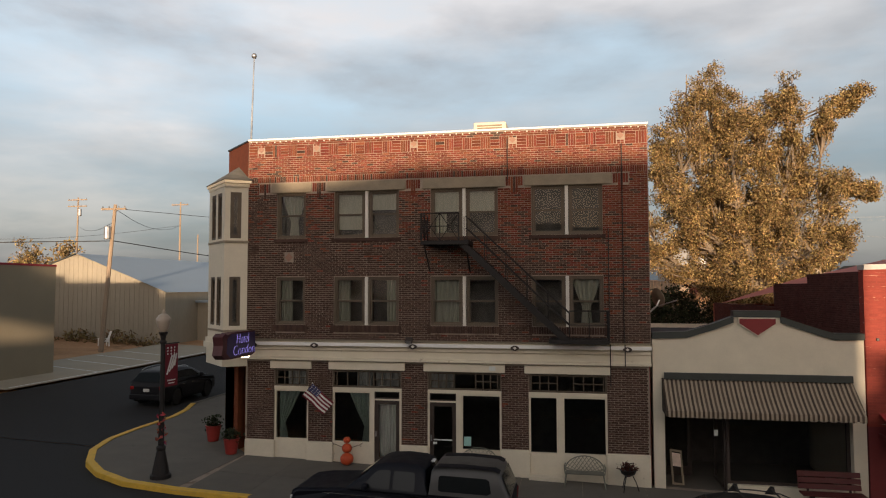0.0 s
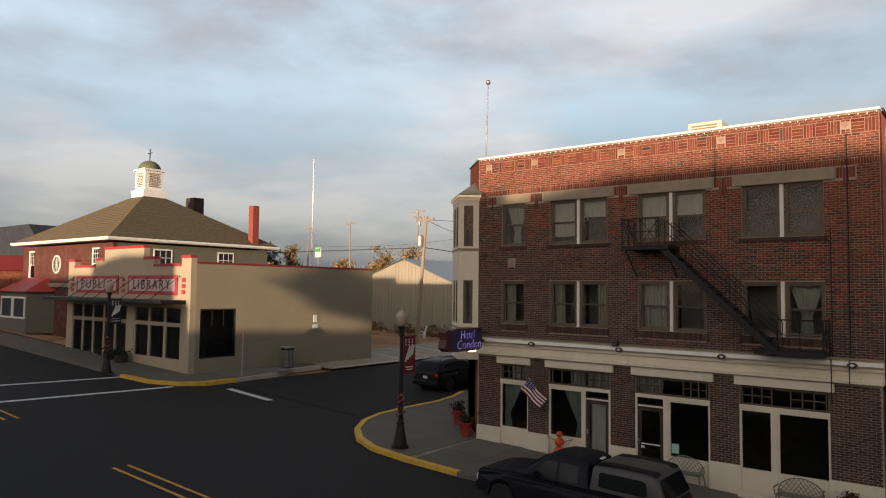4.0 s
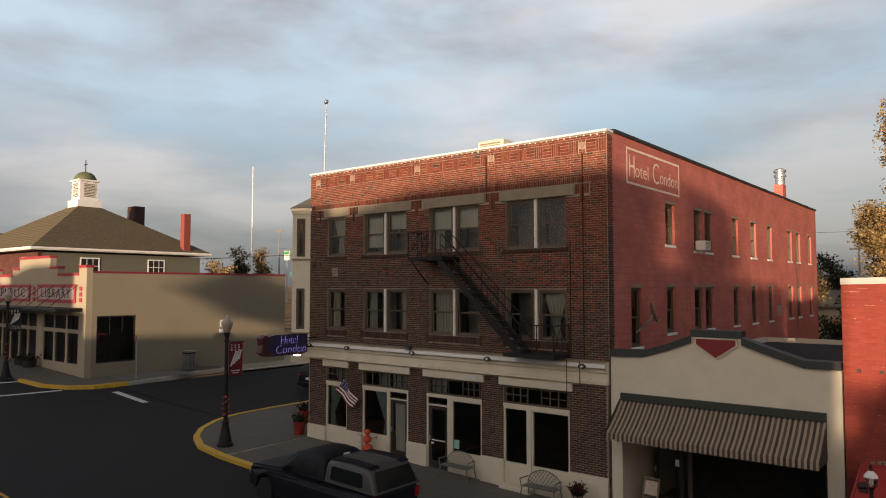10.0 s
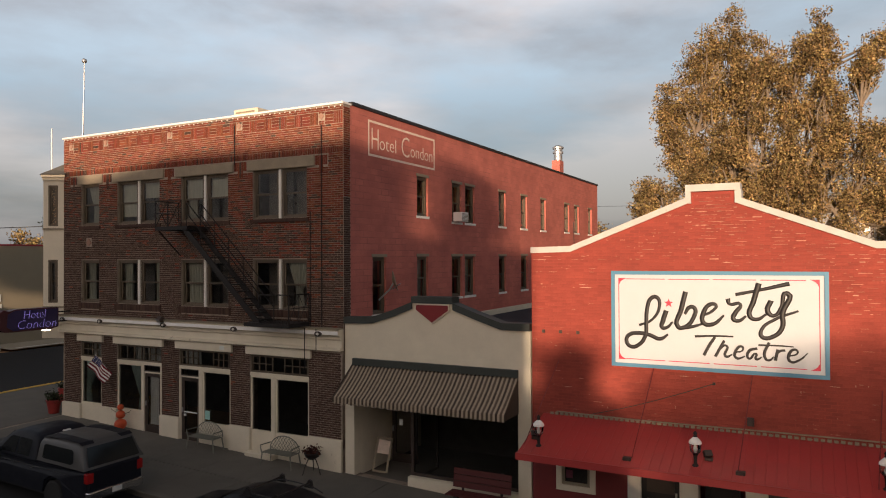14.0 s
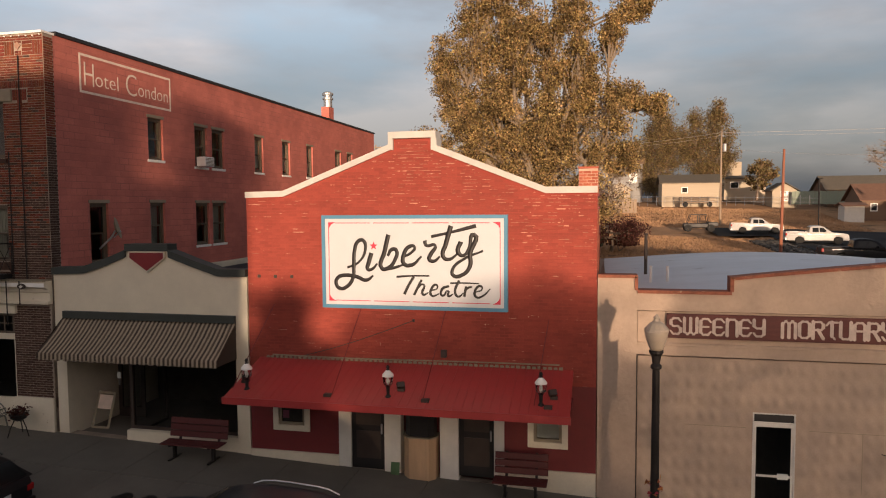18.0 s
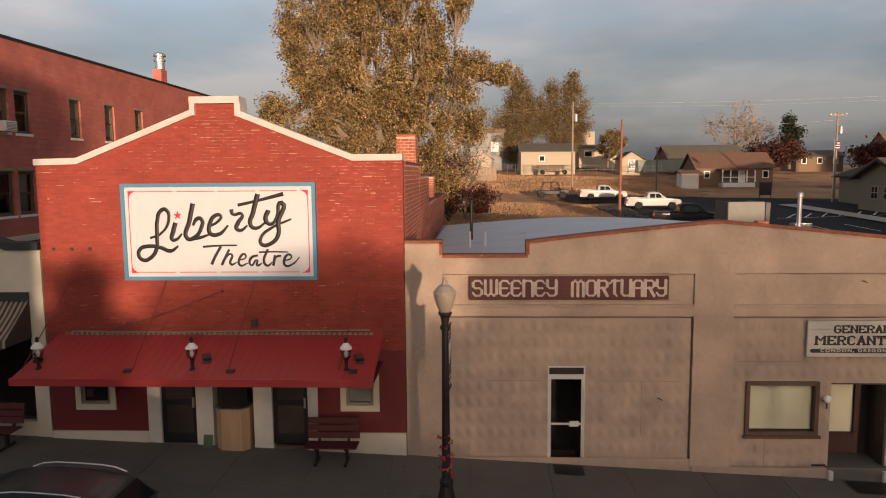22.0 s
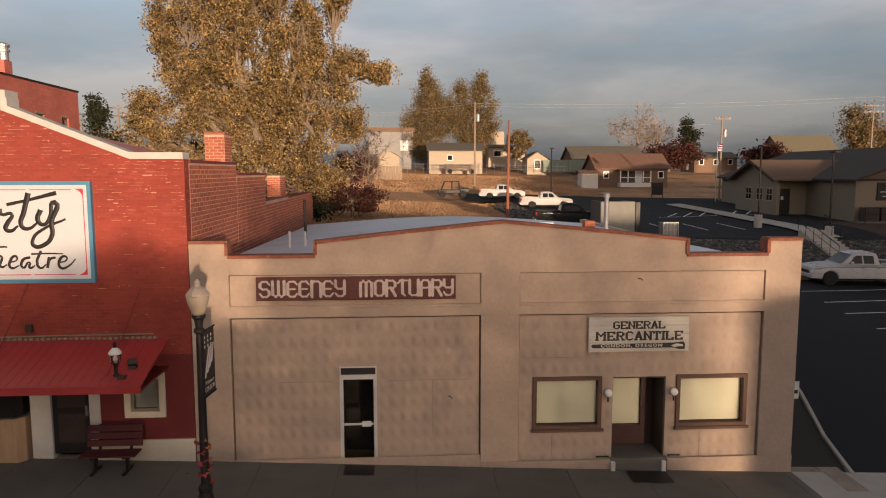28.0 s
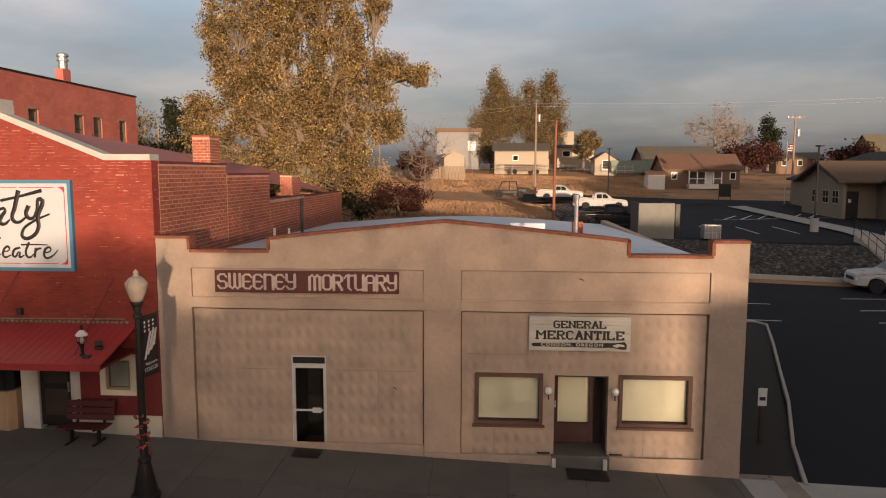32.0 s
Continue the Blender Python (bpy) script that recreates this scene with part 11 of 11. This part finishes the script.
# dry grass tufts on the field
rg = np.random.default_rng(77)
n = 110000
gx, gy = rg.uniform(18, 60, n), rg.uniform(20, 100, n)
keep = ~((gy > 63.5) & (gy < 74)) & ~((gx > 43) & (gy < 62))
gx, gy = gx[keep], gy[keep]
gz = np.array([terrain(float(a), float(b)) for a, b in zip(gx, gy)]) - 0.32
h = rg.uniform(0.06, 0.20, len(gx))
wd = rg.uniform(0.02, 0.05, len(gx))
a = rg.uniform(0, math.pi, len(gx))
cx, sy = np.cos(a) * wd, np.sin(a) * wd
lx, ly = rg.normal(size=len(gx)) * 0.08, rg.normal(size=len(gx)) * 0.08
quad = np.stack([np.stack([gx - cx, gy - sy, gz], 1), np.stack([gx + cx, gy + sy, gz], 1), np.stack([gx + cx * 0.6 + lx, gy + sy * 0.6 + ly, gz + h], 1), np.stack([gx - cx * 0.6 + lx, gy - sy * 0.6 + ly, gz + h], 1)], 1)
tufts = quads_mesh("dry_grass", quad, mat("dry_grass_blade", (0.42, 0.255, 0.145), 0.95, var=0.3, scale=0.2, bump=0, pieces=0.2, spec=0.1))
tagged(tufts, "sparse dry yellow grass tufts on field", "grass", kind="stuff")

# ---- pavement slabs ----
random.seed(12)
x = 0.7
k = 0
PX = 1.83
while x < 43.0:
    for y0, y1 in ((-3.98, -2.02), (-2.0, 0.0)):
        bm = bmesh.new()
        g = 0.006
        x1 = min(x + PX, 43.02)
        top = [(x + g, y0 + g), (x1 - g, y0 + g), (x1 - g, y1 - g), (x + g, y1 - g)]
        tv = [bm.verts.new((a, b, walk_z(a, b))) for a, b in top]
        bv = [bm.verts.new((a, b, walk_z(a, b) - 0.04)) for a, b in top]
        bm.faces.new(tv)
        for i in range(4):
            bm.faces.new((tv[i], bv[i], bv[(i + 1) % 4], tv[(i + 1) % 4]))
        part("paving_slab", bm, M_CONC, slab_main)
    x += PX

# ---- brickwork of the hotel front ----
BH, BL, JT = 0.0675, 0.205, 0.0105


def brick_rects(x0, x1, z0, z1, gaps, soldier=()):
    """Running bond over a wall, leaving out the gaps; soldier: bands (z0, z1) laid on end."""
    out = []
    z, row = z0, 0
    while z + BH <= z1 + 1e-6:
        band = [s for s in soldier if s[0] - 1e-6 <= z < s[1] - 1e-6]
        h = BH
        if band:
            h = band[0][1] - band[0][0]
            z = band[0][0]
        runs = [(x0, x1)]
        for a, b, c, d in gaps:
            if c < z + h - 0.01 and d > z + 0.01:
                runs = [r for u, v in runs for r in ((u, min(v, a)), (max(u, b), v)) if r[1] - r[0] > 0.03]
        step = BH if band else BL + JT
        for u, v in runs:
            n = math.floor((u - x0) / step)
            p = x0 + n * step - (0.5 * step if row % 2 and not band else 0)
            while p < v:
                a, b = max(p, u) + JT / 2, min(p + step, v) - JT / 2
                if b - a > 0.02:
                    out.append((a, b, z + JT / 2, z + h - JT / 2))
                p += step
        z += h
        row += 1
    return out


def basket(x0, x1, z0, z1):
    """Panels of bricks, three on end by three laid flat, along a band."""
    out, x, k = [], x0, 0
    m = max(1, round((x1 - x0) / 0.30))
    w = (x1 - x0) / m
    while k < m:
        if w > 0.1:
            n = 4
            for i in range(n):
                if k % 2:
                    out.append((x + w * i / n + JT / 2, x + w * (i + 1) / n - JT / 2, z0 + JT / 2, z1 - JT / 2))
                else:
                    out.append((x + JT / 2, x + w - JT / 2, z0 + (z1 - z0) * i / n + JT / 2, z0 + (z1 - z0) * (i + 1) / n - JT / 2))
        x += w
        k += 1
    return out


gaps = [(a - 0.0, b + 0.0, 7.70, 9.38) for a, b in UP] + [(a, b, 4.72, 6.53) for a, b in UP] + [(a, b, 9.37, 9.70) for a, b in LINT] + [(a, b, 0, 3.8) for a, b in SHOP] + [(x - 0.11, x + 0.11, 10.76, 10.98) for x in (1.06, 3.05, 6.4, 9.63, 12.96)] + [(1.94, 2.26, 7.03, 7.35)]
rects = brick_rects(HX0 + 0.01, HX1 + 0.05, 4.465, 10.61, gaps + [(b, a, 9.38, 9.70) for (q, b), (a, r) in zip([(0.7, 1.0)] + LINT, LINT + [(13.2, 13.6)])], soldier=((9.73, 9.93),))
rects += brick_rects(HX0 + 0.01, HX1 + 0.05, 11.005, HTOP - 0.03, [])
DIAM = (1.06, 3.05, 6.4, 9.63, 12.96)
for u, v in zip((HX0 - 0.12,) + DIAM, DIAM + (HX1 + 0.18,)):
    rects += basket(u + 0.13, v - 0.13, 10.61, 11.0)
for x in DIAM:
    rects += [(x + s * 0.055 - 0.05, x + s * 0.055 + 0.05, a, a + 0.055) for s in (-1, 1) for a in (10.612, 10.675, 10.945)]
# soldier pendants between the lintels
for (a0, b0), (a1, b1) in zip([(0.7, 1.0)] + LINT, LINT + [(13.2, 13.6)]):
    x, k = b0 + 0.02, 0
    n = int((a1 - b0 - 0.04) / 0.077)
    for k in range(n):
        drop = 0.30 if abs(k - (n - 1) / 2) > n / 6 else 0.52
        rects.append((x + 0.005, x + 0.072, 9.70 - drop, 9.69))
        x += 0.077
pier_rects = []
for a, b in PIERS:
    pier_rects += brick_rects(a, b, 1.15, 3.78, [])
random.seed(9)
nearest = sorted(pier_rects, key=lambda r: -r[0])[:300]
chosen = set(nearest)


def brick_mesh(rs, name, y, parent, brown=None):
    """Bricks proud of the joints; red and brown ones mixed at random, redder towards the sunlit top, browner in the
    shaded lower storeys: light put into the colour.
    """
    vs, fs, ks = [], [], []
    for a, b, c, d in rs:
        p = random.uniform(0.006, 0.013)
        e = 0.003
        n = len(vs)
        vs += [(a, y, c), (b, y, c), (b, y, d), (a, y, d), (a + e, y - p, c + e), (b - e, y - p, c + e), (b - e, y - p, d - e), (a + e, y - p, d - e)]
        fs += [(n + 4, n + 5, n + 6, n + 7), (n, n + 1, n + 5, n + 4), (n + 1, n + 2, n + 6, n + 5), (n + 2, n + 3, n + 7, n + 6), (n + 3, n, n + 4, n + 7)]
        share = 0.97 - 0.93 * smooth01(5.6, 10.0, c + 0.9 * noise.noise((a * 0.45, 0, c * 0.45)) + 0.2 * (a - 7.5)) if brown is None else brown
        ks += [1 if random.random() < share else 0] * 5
    me = bpy.data.meshes.new(name)
    me.from_pydata(vs, [], fs)
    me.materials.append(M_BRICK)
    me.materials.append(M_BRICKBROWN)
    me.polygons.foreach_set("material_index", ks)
    ob = new(name, me)
    ob.parent = parent
    return ob


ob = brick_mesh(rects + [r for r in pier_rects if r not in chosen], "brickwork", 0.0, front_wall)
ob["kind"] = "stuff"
shapes = {}
for a, b, c, d in nearest:
    key = (round(b - a, 3), round(d - c, 3))
    if key not in shapes:
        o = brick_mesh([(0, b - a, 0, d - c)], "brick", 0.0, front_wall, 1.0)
        shapes[key] = o.data
        o.location = (a, 0, c)
    else:
        o = new("brick", shapes[key])
        o.parent = front_wall
        o.location = (a, 0, c)

# ---- painted brickwork of the theatre front ----
M_PAINTBRICK = mat("red_painted_brick", (0.248, 0.051, 0.036), 0.8, var=0.22, scale=0.9, fine=40, bump=0.25, pieces=0.10, spec=0.2, stain=(0.55, 0.36, 0.28), stain_at=0.755, stain_scale=7)


M_WORNJOINT = mat("worn_painted_joint", (0.27, 0.056, 0.042), 0.9, var=0.2, scale=1, bump=0.2, spec=0.1, stain=(0.56, 0.36, 0.27), stain_at=0.60, stain_scale=3.4, stretch=(0.55, 1, 2.6))
front_t.data.materials.clear()
front_t.data.materials.append(M_WORNJOINT)


def gable_z(x):
    for (a, za), (b, zb) in zip(GAB, GAB[1:]):
        if a <= x <= b and b > a:
            return za + (zb - za) * (x - a) / (b - a)
    return 6.6


def wall_bricks(rs, name, parent, material, m=None, proud=(0.003, 0.006), kind="stuff"):
    vs, fs = [], []
    for a, b, c, d in rs:
        p, e, n = random.uniform(*proud), 0.003, len(vs)
        vs += [(a, 0, c), (b, 0, c), (b, 0, d), (a, 0, d), (a + e, -p, c + e), (b - e, -p, c + e), (b - e, -p, d - e), (a + e, -p, d - e)]
        fs += [(n + 4, n + 5, n + 6, n + 7), (n, n + 1, n + 5, n + 4), (n + 1, n + 2, n + 6, n + 5), (n + 2, n + 3, n + 7, n + 6), (n + 3, n, n + 4, n + 7)]
    me = bpy.data.meshes.new(name)
    me.from_pydata(vs, [], fs)
    if m is not None:
        me.transform(m)
    me.materials.append(material)
    ob = new(name, me)
    ob.parent = parent
    if kind:
        ob["kind"] = kind
    return ob


def single_bricks(rs, parent, material, m, limit=300):
    """The first bricks as objects of their own on shared meshes."""
    kept = {}
    for a, b, c, d in rs[:limit]:
        key = (round(b - a, 3), round(d - c, 3))
        if key not in kept:
            kept[key] = wall_bricks([(0, b - a, 0, d - c)], "brick", parent, material, None, (0.0045, 0.0046), "").data
            o = bpy.data.objects[parent.children[-1].name]
        else:
            o = new("brick", kept[key])
            o.parent = parent
        o.matrix_local = m @ pose(a, 0, c)


random.seed(12)
BH, BL, JT = 0.078, 0.215, 0.013
rs = [r for r in brick_rects(TX0 + 0.01, TX1 - 0.01, 2.28, 8.02, [(21.78, 26.42, 3.86, 6.15)]) if r[3] < min(gable_z(r[0]), gable_z(r[1])) - 0.01 and not (23.5 < r[0] < 24.6 and r[3] > 8.0)]
rs.sort(key=lambda r: abs(r[0] - 24.0) + abs(r[2] - 7.2))
single_bricks(rs, front_t, M_PAINTBRICK, Matrix())
wall_bricks(rs[300:], "brickwork", front_t, M_PAINTBRICK)
# pale mortar where the paint has flaked off the joints, thickest towards the top and one end
rw = random.Random(41)
chips = []
while len(chips) < 420:
    x, row = rw.uniform(TX0 + 0.1, TX1 - 0.1), rw.randrange(4, 73)
    z = 2.28 + row * 0.078
    share = 0.006 + 0.9 * smooth01(5.4, 7.6, z) * (0.25 + 0.75 * smooth01(22.5, 27.0, x)) + 0.55 * smooth01(26.2, 27.4, x) * smooth01(4.6, 6.0, z) + 0.9 * max(0.0, 1 - math.hypot(x - 24.1, (z - 7.35) * 0.8) / 0.55)
    share *= 0.35 + 1.3 * max(0.0, noise.noise((x * 1.7, z * 1.7, 3.1)) + 0.25)
    L = rw.choice((0.03, 0.05, 0.07, 0.11, 0.2))
    if rw.random() > share or z > min(gable_z(x), gable_z(x + L)) - 0.05 or (21.6 < x + L and x < 26.45 and 3.8 < z < 6.3):
        continue
    h = rw.uniform(0.003, 0.006) * (2.6 if rw.random() < 0.12 else 1.0)
    chips.append((x, min(x + L, TX1 - 0.02), z - h, z + h))
wall_bricks(chips, "flaked_paint", front_t, mat("bare_lime_mortar", (0.42, 0.20, 0.14), 0.95, var=0.3, scale=5, bump=0.2, pieces=0.3), None, (0.0062, 0.0075))
# brick return of the hotel's street corner; the brown lower run has shade in its colour
BH, BL, JT = 0.0675, 0.205, 0.0105
for mt, lo, hi in ((M_BRICKBROWN, 4.47, 8.4), (M_BRICK, 8.4, HTOP - 0.03)):
    wall_bricks(brick_rects(0.0, 0.35, lo, hi, []), "brickwork", hotel, mt, pose(HX1 + 0.061, 0, 0, 0, 0, 90), (0.006, 0.012))
# party wall, seen over the low roof
M_PARTYBRICK = mat("weathered_red_brick", (0.34, 0.105, 0.064), 0.9, var=0.18, scale=2, fine=40, bump=0.35, pieces=0.14, hue=0.004, spec=0.15)
BH, BL, JT = 0.112, 0.34, 0.017
PW = pose(TX1, 0, 0, 0, 0, 90)
k = 0
for (a, za), (b, zb) in zip(TZ[::2], TZ[1::2]):
    walls = [o for o in theatre.children if o.name.startswith("party_wall") and abs(max(v.co.x for v in o.data.vertices) - TX1) < 0.01 and abs(min(v.co.y for v in o.data.vertices) - a) < 0.01]
    rs = brick_rects(a + 0.01, b - 0.01, 3.55, za - 0.01, [])
    if k == 0:
        single_bricks(rs[::-1], walls[0], M_PARTYBRICK, PW, 280)
        rs = rs[::-1][280:]
    wall_bricks(rs, "brickwork", walls[0], M_PARTYBRICK, PW, (0.006, 0.014))
    k += 1

# chimneys of the theatre, laid brick by brick on their two seen faces
BH, BL, JT = 0.085, 0.215, 0.014
for stack, x0, x1, y0, y1, z0, z1 in ((chimney_front, 27.9, 28.43, 3.75, 4.5, 6.70, 7.44), (chimney_back, 27.9, 28.42, 12.6, 13.9, 5.42, 6.25)):
    wall_bricks(brick_rects(0.0, x1 - x0, z0, z1, []), "brickwork", stack, M_PARTYBRICK, pose(x0, y0, 0), (0.006, 0.012))
    wall_bricks(brick_rects(0.0, y1 - y0, z0, z1, []), "brickwork", stack, M_PARTYBRICK, pose(x1, y0, 0, 0, 0, 90), (0.006, 0.012))
part("cap", bevelled(27.88, 28.45, 3.73, 4.52, 7.442, 7.50, 0.012, 1), M_PARTYBRICK, chimney_front)
